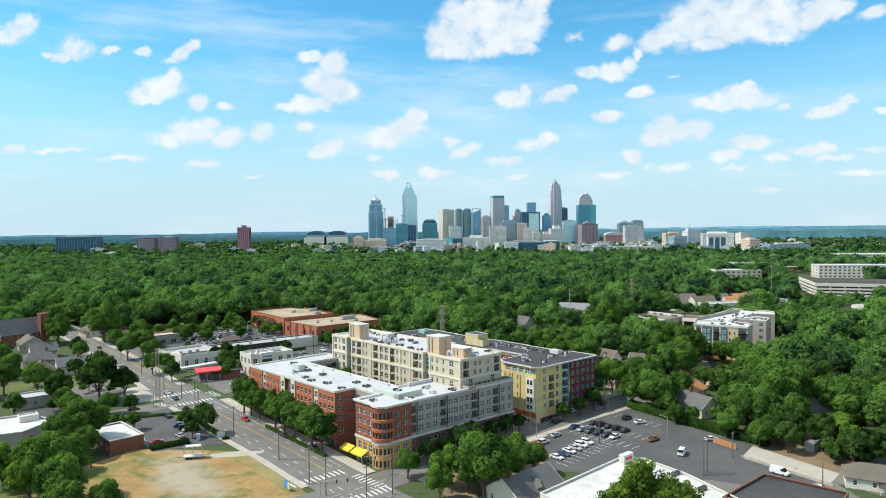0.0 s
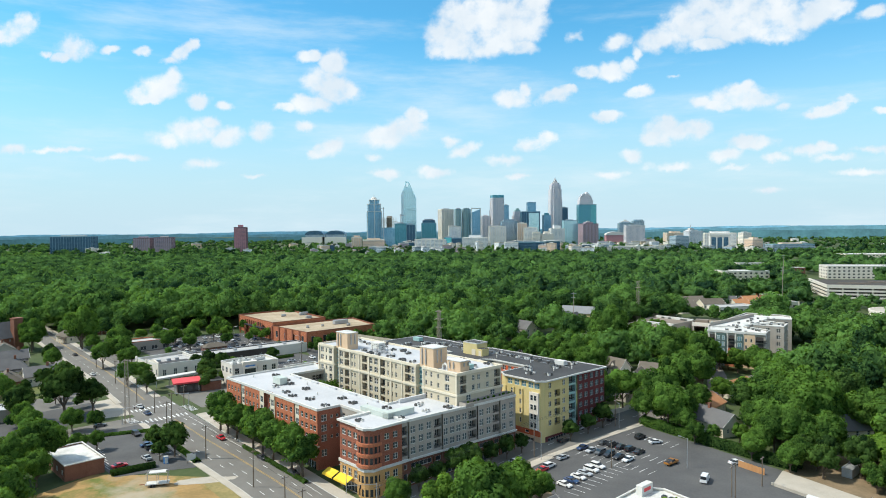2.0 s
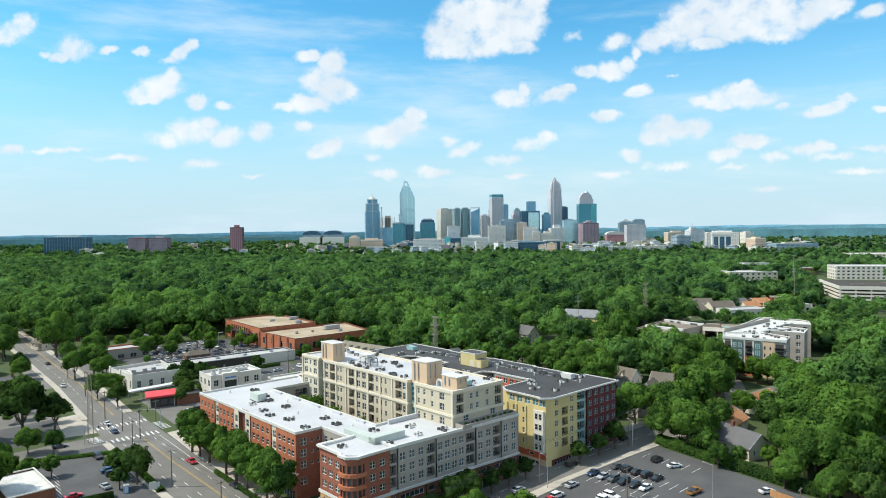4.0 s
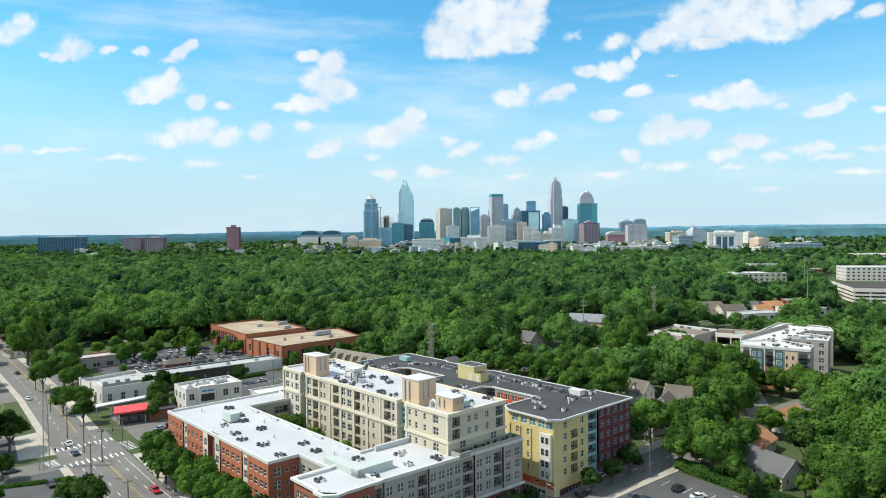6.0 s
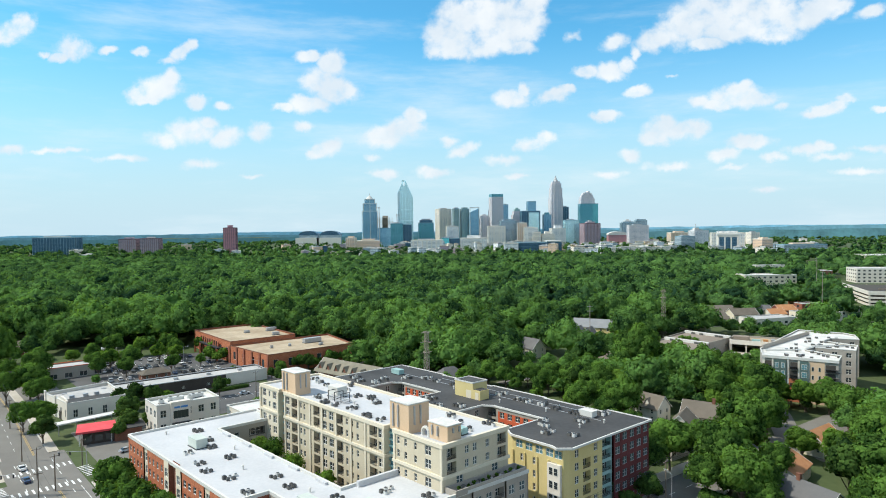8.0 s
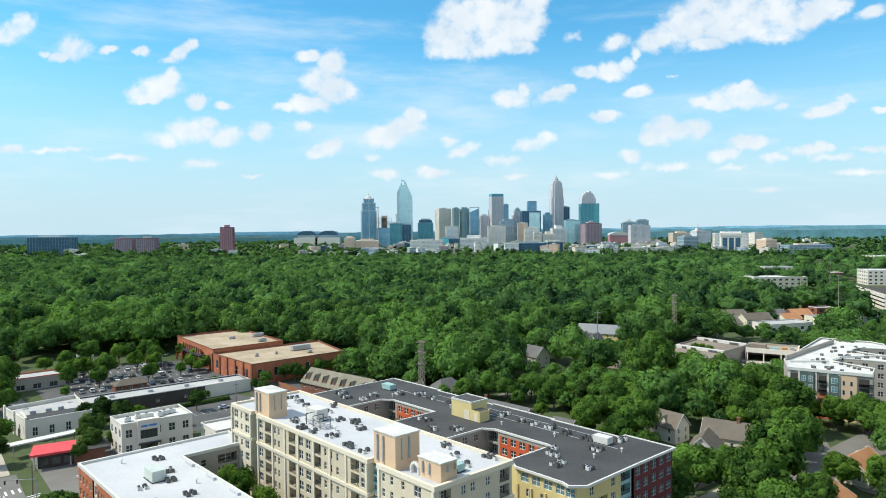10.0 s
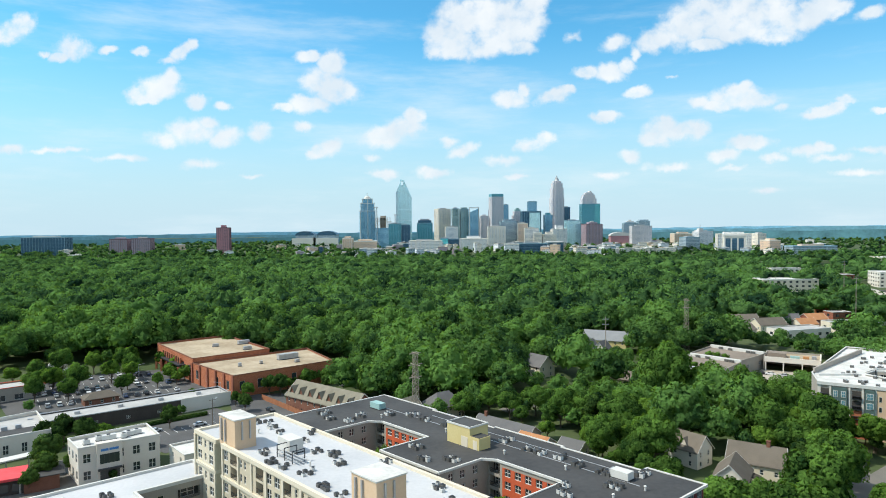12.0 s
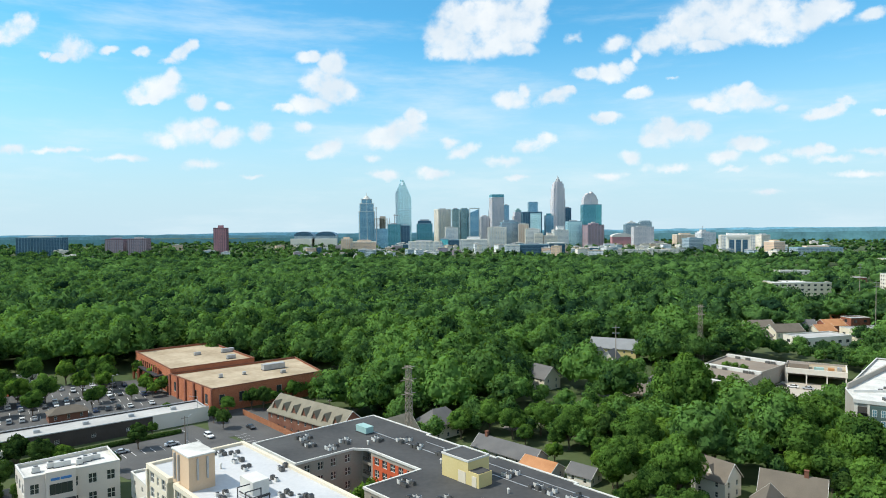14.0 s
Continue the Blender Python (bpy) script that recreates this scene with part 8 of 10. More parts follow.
roof_block("air_handler", "large pale green air handler with ribbed sides on the white roof", 22.0, 10.2, RZ, 5.2, 3.0, 2.6, METAL_SEAM, "air handler")
roof_block("air_handler", "white cooling plant with pipes on the roof", 36.0, 44.0, BZ, 4.8, 3.2, 3.0, TRIM_WHITE, "air handler")
roof_block("air_handler", "white rooftop unit on the dark roof", 83.0, 94.6, DZ, 4.2, 2.4, 1.8, TRIM_WHITE, "air handler")
roof_block("air_handler", "pale teal rooftop unit", 3.0, 91.5, DZ, 4.4, 2.4, 1.8, METAL_TEAL, "air handler")
roof_block("air_handler", "pale teal rooftop unit by the housing", 84.5, 44.5, BZ, 3.0, 1.8, 1.6, METAL_TEAL, "air handler")
pipes = thing("pipe_rack", "galvanised pipes and frame beside the cooling plant", "pipes", pose(*ab(40.5, 41.5), BZ, 0, 0, -43))
for k in range(5):
    part("pipe", Mesh().tube((-4, -1 + 0.5 * k, 0.6 + 0.25 * (k % 2)), (4.5, -1 + 0.5 * k, 0.6 + 0.25 * (k % 2)), 0.14, n=8), METAL_GREY, pipes)
for x in (-3, 0, 3):
    part("frame", Mesh().box(x - 0.08, x + 0.08, -1.5, -1.35, 0, 2.6).box(x - 0.08, x + 0.08, 1.35, 1.5, 0, 2.6).box(x - 0.08, x + 0.08, -1.35, 1.35, 2.45, 2.6), TRIM_DARK, pipes)
loop = thing("duct_fan", "curved white exhaust duct on the roof", "duct", pose(*ab(80.5, 37.8), BZ, 0, 0, -43))
m = Mesh()
for k in range(8):
    a0, a1 = math.pi * k / 8, math.pi * (k + 1) / 8
    m.tube((1.1 * math.cos(a0), 0, 0.9 + 1.1 * math.sin(a0)), (1.1 * math.cos(a1), 0, 0.9 + 1.1 * math.sin(a1)), 0.42, n=10, caps=False)
m.tube((1.1, 0, 0), (1.1, 0, 0.9), 0.42, n=10).tube((-1.1, 0, 0), (-1.1, 0, 0.9), 0.42, n=10)
part("duct", m, TRIM_WHITE, loop)
# terrace furniture
for k in range(5):
    b = 38.5 + 3.7 * k
    own = thing("terrace_bench", "low brown terrace bench beside planters", "bench", pose(*ab(90.6, b), RZ, 0, 0, 44), group="terrace benches")
    part("seat", Mesh().box(-0.8, 0.8, -0.25, 0.25, 0.38, 0.46), SHINGLE_BROWN, own)
    for x in (-0.7, 0.7):
        part("leg", Mesh().box(x - 0.05, x + 0.05, -0.22, 0.22, 0, 0.38), TRIM_DARK, own)


# ---- vehicles ----
def paint(name, col):
    m = mat(name, col, [min(1, c * 1.12) for c in col], 0.35, 0.8, 6.0, spec=0.6)
    p = m.node_tree.nodes["Principled BSDF"]
    p.inputs["Coat Weight"].default_value = 0.6
    return m


PAINTS = {"white": paint("white_paint", (0.72, 0.72, 0.71)), "black": paint("black_paint", (0.02, 0.022, 0.026)), "red": paint("red_paint", (0.5, 0.02, 0.03)), "silver": paint("silver_paint", (0.42, 0.44, 0.46)), "blue": paint("dark_blue_paint", (0.03, 0.06, 0.14)), "grey": paint("grey_paint", (0.1, 0.105, 0.11)), "orange": paint("orange_brown_paint", (0.36, 0.15, 0.03)), "yellow": paint("yellow_paint", (0.7, 0.5, 0.03))}
CAR_GLASS = glass_mat("car_glass", (0.02, 0.025, 0.03), 0.05)
SHAPES = {
    "saloon": ([(-2.3, 0.35), (2.3, 0.35), (2.32, 0.72), (1.2, 0.95), (-1.7, 1.0), (-2.3, 0.95)], [(1.15, 0.95), (0.45, 1.42), (-1.0, 1.45), (-1.75, 0.99)], 0.9),
    "suv": ([(-2.3, 0.4), (2.3, 0.4), (2.35, 0.85), (1.2, 1.1), (-2.3, 1.12)], [(1.15, 1.1), (0.5, 1.68), (-2.0, 1.7), (-2.28, 1.12)], 0.94),
    "van": ([(-2.7, 0.4), (2.6, 0.4), (2.65, 0.9), (1.9, 1.25), (-2.7, 1.3)], [(1.85, 1.25), (1.2, 2.15), (-2.65, 2.2), (-2.7, 1.3)], 1.0),
    "pickup": ([(-2.7, 0.5), (2.6, 0.5), (2.65, 1.0), (1.3, 1.12), (-2.7, 1.12)], [(1.2, 1.12), (0.7, 1.75), (-0.5, 1.76), (-0.8, 1.12)], 0.95),
}
CARS = {}


def loft(side, half, inset):
    """A body from its side outline: bulging in the middle, narrower at the top."""
    m, n = Mesh(), len(side)
    zlo, zhi = min(p[1] for p in side), max(p[1] for p in side)
    rows_ = []
    for y, k in ((-half, inset), (-half * 0.94, 0.0), (half * 0.94, 0.0), (half, inset)):
        rows_.append([(x * (1 - 0.03 * (k > 0)), y * (1 - 0.12 * inset * (z - zlo) / max(0.1, zhi - zlo)), z - (0.05 if k > 0 and z == zhi else 0)) for x, z in side])
    for r in rows_:
        m.v += r
    for j in range(3):
        for i in range(n):
            m.f.append((j * n + i, j * n + (i + 1) % n, (j + 1) * n + (i + 1) % n, (j + 1) * n + i))
    m.f += [tuple(range(n - 1, -1, -1)), tuple(range(3 * n, 4 * n))]
    return m


def car(shape, colour, x, y, turn, z=None, label=""):
    small = y > 385
    key = (shape, colour, small)
    at = pose(x, y, (gz(x, y) + 0.1) if z is None else z, 0, 0, turn)
    text = label or {"saloon": colour + " saloon car parked on asphalt", "suv": colour + " sport utility car on asphalt", "van": colour + " van with dark windows", "pickup": colour + " pickup truck with open bed"}[shape]
    if key in CARS:
        own = copy_thing(CARS[key], at)
        return tagged(own, text)
    side, cabin, half = SHAPES[shape]
    own = thing("car", text, "car", at, group="cars")
    part("body", loft(side, half, 0.5), PAINTS[colour], own)
    part("cabin_glass", loft(cabin, half * 0.9, 1.0), CAR_GLASS, own)
    top = [(cabin[1][0] - 0.05, cabin[1][1] + 0.03), (cabin[2][0] + 0.05, cabin[2][1] + 0.03), (cabin[2][0] + 0.05, cabin[2][1] - 0.06), (cabin[1][0] - 0.05, cabin[1][1] - 0.06)]
    if shape == "van":
        part("side_panel", loft([(0.6, 1.25), (0.6, 2.1), (-2.6, 2.12), (-2.66, 1.3)], half * 0.93, 1.0), PAINTS[colour], own)
    if shape == "pickup":
        part("bed", Mesh().box(-2.6, -0.9, -0.75, 0.75, 1.125, 1.13), TRIM_DARK, own)
    part("roof", loft(top, half * 0.86, 0.4), PAINTS[colour], own)
    for sx_ in (-1, 1):
        for sy_ in (-1, 1):
            part("wheel", Mesh().tube((sx_ * 1.42, sy_ * (half - 0.22), 0.33), (sx_ * 1.42, sy_ * (half + 0.01), 0.33), 0.33, n=12), RUBBER, own)
        if small:
            continue
        part("headlight" if sx_ > 0 else "tail_light", Mesh().box(sx_ * 2.24 - 0.06, sx_ * 2.24 + 0.08, -half * 0.85, -half * 0.5, 0.62, 0.78), TRIM_WHITE if sx_ > 0 else CANVAS_RED, own)
        part("headlight" if sx_ > 0 else "tail_light", Mesh().box(sx_ * 2.24 - 0.06, sx_ * 2.24 + 0.08, half * 0.5, half * 0.85, 0.62, 0.78), TRIM_WHITE if sx_ > 0 else CANVAS_RED, own)
    CARS[key] = own
    return own


U_, V_ = -43, 44
for k, c in enumerate(("grey", "black", "black", "black", "black")):
    car("suv" if k % 2 else "saloon", c, 40.5 + 2.45 * k, 246.5 - 2.3 * k, V_)
for k, (c, s) in enumerate((("blue", "saloon"), ("silver", "saloon"), ("grey", "suv"), ("black", "suv"), ("black", "saloon"), ("white", "saloon"))):
    car(s, c, 32.5 + 2.55 * k, 241 - 2.1 * k + (0 if k else 0.5), V_ + 180)
for k, (c, s) in enumerate((("white", "saloon"), ("blue", "saloon"), ("white", "saloon"), ("silver", "saloon"), ("white", "suv"), ("white", "suv"))):
    car(s, c, 23 + 2.35 * k, 211.5 + 2.7 * k, U_)
for s, c, x, y, t in (("saloon", "silver", 25, 233, V_), ("suv", "white", 20, 226, V_), ("saloon", "red", 17.5, 223, V_ + 180), ("saloon", "white", 58, 247, 20), ("suv", "black", 54, 252, V_), ("pickup", "orange", 58, 228, 40), ("van", "white", 64, 215, 62), ("saloon", "white", 78, 229, 20), ("van", "white", 88, 199, -48), ("saloon", "white", 94, 187, -48), ("suv", "silver", 34, 261, V_), ("suv", "black", 27, 249, V_), ("saloon", "black", 48, 272, V_), ("saloon", "grey", 2, 224, V_), ("saloon", "silver", 9.5, 230.5, V_), ("saloon", "black", -6, 214, V_), ("saloon", "red", 119.5, 213.5, 10), ("saloon", "black", 92, 186, -48),
                      ("saloon", "red", -115, 219, 50), ("saloon", "silver", -110, 226, 140), ("saloon", "blue", -116, 238, 50), ("suv", "black", -113, 235.5, 50), ("saloon", "silver", -110, 233, 50), ("suv", "black", -126, 249, U_), ("saloon", "red", -93.5, 246.5, U_), ("suv", "black", -59, 218, U_), ("saloon", "black", -73, 230, U_), ("saloon", "white", -143, 283, 137), ("saloon", "grey", -145, 258, 43), ("saloon", "white", -197, 338, 137), ("saloon", "black", -236, 384, 137), ("saloon", "blue", -135, 274, 137), ("suv", "black", -116, 303, 30), ("suv", "grey", -110, 296, 20), ("saloon", "silver", -119, 300, 60),
                      ("suv", "white", -96, 380, U_), ("saloon", "silver", -118, 363, 44), ("saloon", "black", -85, 391, U_), ("saloon", "silver", -105, 371, 44), ("saloon", "white", -122, 357, U_), ("saloon", "white", 118, 366, 80), ("suv", "black", 114, 355, 80), ("suv", "blue", 127, 447, 150), ("saloon", "black", 132, 456, 150), ("saloon", "white", 136, 454, 150), ("saloon", "silver", 141, 451, 150), ("suv", "white", 151, 446, 60), ("saloon", "red", 148, 441, 60), ("suv", "red", 157, 451, 60), ("saloon", "black", 143, 440, 150), ("saloon", "white", 121, 441, 150)):
    car(s, c, x, y, t)
lot = random.Random(4)
for i in range(5):
    for j in range(13):
        if lot.random() < 0.62:
            p = Vector((-178, 392)) + Vector((0.83, 0.56)) * (j * 4.1 + lot.uniform(-0.2, 0.2)) + Vector((-0.62, 0.78)) * (11.5 * i + (5.4 if i % 2 else 0))
            if not (p.x > -128 and p.y > 425):
                car(lot.choice(("saloon", "suv", "saloon")), lot.choice(("white", "silver", "black", "grey", "blue", "white", "black", "silver", "yellow" if i == 1 and j == 6 else "grey")), p.x, p.y, -52 + (180 if lot.random() < 0.5 else 0))

# painted bays
def bays(p, q, n, length, lean):
    p, q = Vector(p), Vector(q)
    d = Vector((math.cos(radians(lean)), math.sin(radians(lean)))) * length
    s = Vector((-d.y, d.x)).normalized() * 0.07
    m = Mesh()
    for k in range(n + 1):
        c = p.lerp(q, k / n)
        m.add([(v.x, v.y, gz(v.x, v.y) + 0.125) for v in (c - s, c + d - s, c + d + s, c + s)], ((0, 1, 2, 3),))
    solo("road_marking", m, PAINT_WHITE, "white painted parking bay lines", "road marking", kind="structure")


bays((22.5, 208), (40, 226.5), 9, 5.0, U_); bays((37, 243.5), (56, 226.5), 9, 5.0, V_); bays((33, 240), (52, 222.5), 9, -4.6, V_); bays((50, 255), (62, 243), 5, 5.0, V_)
bays((-121, 246), (-108, 229), 7, 5, 50); bays((-128, 232), (-116, 216), 6, 5, 140)
bays((-124, 356), (-100, 378), 11, 5, U_); bays((-131, 362), (-107, 385), 11, -5, U_); bays((-88, 382), (-78, 372), 5, 5, 44)
for i in range(4):
    bays(Vector((-180, 390)) + Vector((-0.62, 0.78)) * 11.5 * i, Vector((-137, 419)) + Vector((-0.62, 0.78)) * 11.5 * i, 16, 5, 128)


# ---- poles, masts, fences and small things ----
def power_pole(x, y, h=11.5, turn=-43, arms=1, label="weathered wooden power pole with crossarm"):
    own = thing("power_pole", label, "power pole", pose(x, y, gz(x, y) - 0.3, 0, 0, turn), group="power poles")
    part("pole", Mesh().tube((0, 0, 0), (0, 0, h), 0.2, 0.13, 8), WOOD_POLE, own)
    for k in range(arms):
        z = h - 0.6 - 1.3 * k
        arm = part("crossarm", Mesh().box(-0.08, 0.08, -1.2, 1.2, z - 0.08, z + 0.08), WOOD_POLE, own)
        for s in (-1.1, -0.4, 0.4, 1.1):
            part("insulator", Mesh().tube((0, s, z + 0.08), (0, s, z + 0.3), 0.06, 0.04, 6), METAL_GREY, arm)
    return Vector((x, y, gz(x, y) + h - 0.7))


def wire(p, q, sag=0.8):
    cu = bpy.data.curves.new("power_line", "CURVE")
    cu.dimensions, cu.bevel_depth, cu.bevel_resolution = "3D", 0.025, 1
    sp = cu.splines.new("POLY")
    sp.points.add(12)
    for k in range(13):
        t = k / 12
        v = p.lerp(q, t)
        sp.points[k].co = (v.x, v.y, v.z - sag * 4 * t * (1 - t), 1)
    cu.materials.append(TRIM_DARK)
    ob = new("power_line", cu)
    return tagged(ob, "thin dark power line between poles", "cable", "power lines")


line_1 = [power_pole(x, y) for x, y in ((-46, 182), (-53, 190), (-68, 208), (-91, 228), (-117, 254), (-148, 290), (-176, 322), (-205, 354))]
for p, q in zip(line_1, line_1[1:]):
    for s in (-0.9, 0.9):
        wire(p + Vector((0.6 * s, 0.7 * s, 0.4)), q + Vector((0.6 * s, 0.7 * s, 0.4)))
line_2 = [power_pole(x, y, 12.5) for x, y in ((-27, 184), (16, 235), (48, 265), (66, 282))]
for p, q in zip(line_2, line_2[1:]):
    for s in (-0.9, 0, 0.9):
        wire(p + Vector((0.7 * s, -0.7 * s, 0.4)), q + Vector((0.7 * s, -0.7 * s, 0.4)))
for x, y, h in ((-34, 181, 10), (-122, 268, 11), (-133, 276, 10), (-94, 267, 10), (65, 197, 12), (66.5, 198.5, 12), (79, 212, 9), (39, 225, 9), (-126, 287, 9), (-57, 396, 11), (-98, 366, 12), (92, 182, 10)):
    power_pole(x, y, h)


def street_lamp(x, y, turn, h=9.5):
    own = thing("street_lamp", "grey metal street lamp with a long arm", "street lamp", pose(x, y, gz(x, y) - 0.2, 0, 0, turn), group="street lamps")
    part("pole", Mesh().tube((0, 0, 0), (0, 0, h), 0.11, 0.07, 8), METAL_GREY, own)
    part("arm", Mesh().tube((0, 0, h - 0.2), (2.2, 0, h + 0.3), 0.06, 0.05, 6), METAL_GREY, own)
    part("lamp_head", Mesh().box(1.9, 2.8, -0.15, 0.15, h + 0.22, h + 0.38), METAL_GREY, own)


for x, y, t in ((62, 225, 150), (49, 263, 120), (-40, 206, -120), (18, 232, 130), (-100, 372, 90), (-108, 398, 200), (-160, 430, 0), (-190, 420, 0)):
    street_lamp(x, y, t)


def lattice(name, label, x, y, h, half, arms=(), stout=1.0):
    """A square lattice mast of four legs, rings and braces."""
    own = thing(name, label, "mast", pose(x, y, gz(x, y) - 0.3, 0, 0, 40))
    n = max(4, int(h / 2.2))
    wid = lambda z: half * (1 - 0.45 * z / h)
    for i, (sx_, sy_) in enumerate(((-1, -1), (1, -1), (1, 1), (-1, 1))):
        part("leg", Mesh().tube((sx_ * wid(0), sy_ * wid(0), 0), (sx_ * wid(h), sy_ * wid(h), h), 0.07 * stout, 0.055 * stout, 5), RUST, own)
    m = Mesh()
    for k in range(n):
        z0, z1 = h * k / n, h * (k + 1) / n
        a, b = wid(z0), wid(z1)
        for (x0, y0), (x1, y1) in (((-1, -1), (1, -1)), ((1, -1), (1, 1)), ((1, 1), (-1, 1)), ((-1, 1), (-1, -1))):
            m.tube((x0 * a, y0 * a, z0), (x1 * b, y1 * b, z1), 0.032 * stout, n=4, caps=False).tube((x1 * a, y1 * a, z0), (x0 * b, y0 * b, z1), 0.032 * stout, n=4, caps=False).tube((x0 * b, y0 * b, z1), (x1 * b, y1 * b, z1), 0.032 * stout, n=4, caps=False)
    tagged(part("bracing", m, RUST, own), kind="stuff")
    for z, w in arms:
        part("arm", Mesh().box(-w, w, -0.12, 0.12, z - 0.12, z + 0.12).box(-0.12, 0.12, -w, w, z - 0.1, z + 0.1), RUST, own)


lattice("lattice_mast", "brownish steel lattice mast with antenna arms", -24, 366, 31, 1.1, ((22, 2.6), (26.5, 3.0), (30.5, 2.4)), 1.9)
lattice("lattice_mast", "slim steel lattice pylon at the crossing", -137, 263, 25, 0.9, ((24.5, 1.4),))
lattice("lattice_mast", "tall steel lattice pylon in the trees", 109, 494, 32, 1.2, ((31, 2.0), (27, 2.4)))
for x, y, h in ((56.5, 441, 30), (300, 700, 40), (255, 600, 34)):
    own = thing("antenna_mast", "thin pale metal antenna mast", "mast", pose(x, y, gz(x, y) - 0.3))
    part("pole", Mesh().tube((0, 0, 0), (0, 0, h), 0.28, 0.16, 8), RUST, own)
    for z in (h - 1, h - 3.4):
        part("arm", Mesh().box(-1.6, 1.6, -0.1, 0.1, z - 0.1, z + 0.1), METAL_GREY, own)


def hedge(name, label, p, q, width, height, material=LEAF_DARK, seed=1, count=900):
    """A clipped hedge: leaf cards over a rounded bank with twigs inside."""
    rng = np.random.default_rng(seed)
    p, q = Vector(p), Vector(q)
    d = (q - p).normalized()
    s = Vector((-d.y, d.x))
    n = count * 2
    t, a = rng.random(n), rng.random(n) * math.pi
    pos = np.array([[(p + (q - p) * t[i]).x, (p + (q - p) * t[i]).y, 0] for i in range(n)])
    side = np.cos(a) * width / 2
    pos[:, 0] += side * s.x
    pos[:, 1] += side * s.y
    pos[:, 2] = [gz(x, y) for x, y in pos[:, :2]] + np.sin(a) ** 0.6 * height
    nor = rng.normal(size=(n, 3)) * 0.5 + np.stack([np.cos(a) * s.x, np.cos(a) * s.y, np.sin(a)], 1)
    nor /= np.linalg.norm(nor, axis=1)[:, None]
    u = np.cross(nor, rng.normal(size=(n, 3)))
    u /= np.linalg.norm(u, axis=1)[:, None]
    w = np.cross(nor, u)
    k = 0.3
    leaves = np.stack([pos - u * k - w * k * 0.6, pos + u * k - w * k * 0.6, pos + w * k * 1.2], 1)
    own = thing("hedge", label, "hedge", Matrix.Identity(4))
    part("leaves", crown_mesh("leaves", [(np.zeros((0, 3)), np.zeros((0, 3), dtype=np.int32), leaves, (np.repeat(nor, 3, axis=0), np.zeros(n)), 0.5)], material), None, own)
    m = Mesh()
    rows_ = [(p.lerp(q, i / 8), gz(*p.lerp(q, i / 8))) for i in range(9)]
    for (c, g0), (e, g1) in zip(rows_, rows_[1:]):
        f = s * width * 0.42
        m.add([(c.x - f.x, c.y - f.y, g0 - 0.1), (e.x - f.x, e.y - f.y, g1 - 0.1), (e.x, e.y, g1 + height * 0.9), (c.x, c.y, g0 + height * 0.9), (c.x + f.x, c.y + f.y, g0 - 0.1), (e.x + f.x, e.y + f.y, g1 - 0.1)], ((0, 1, 2, 3), (3, 2, 5, 4)))
    part("inner_growth", m, LEAF_DARK, own)
    return own

import collections
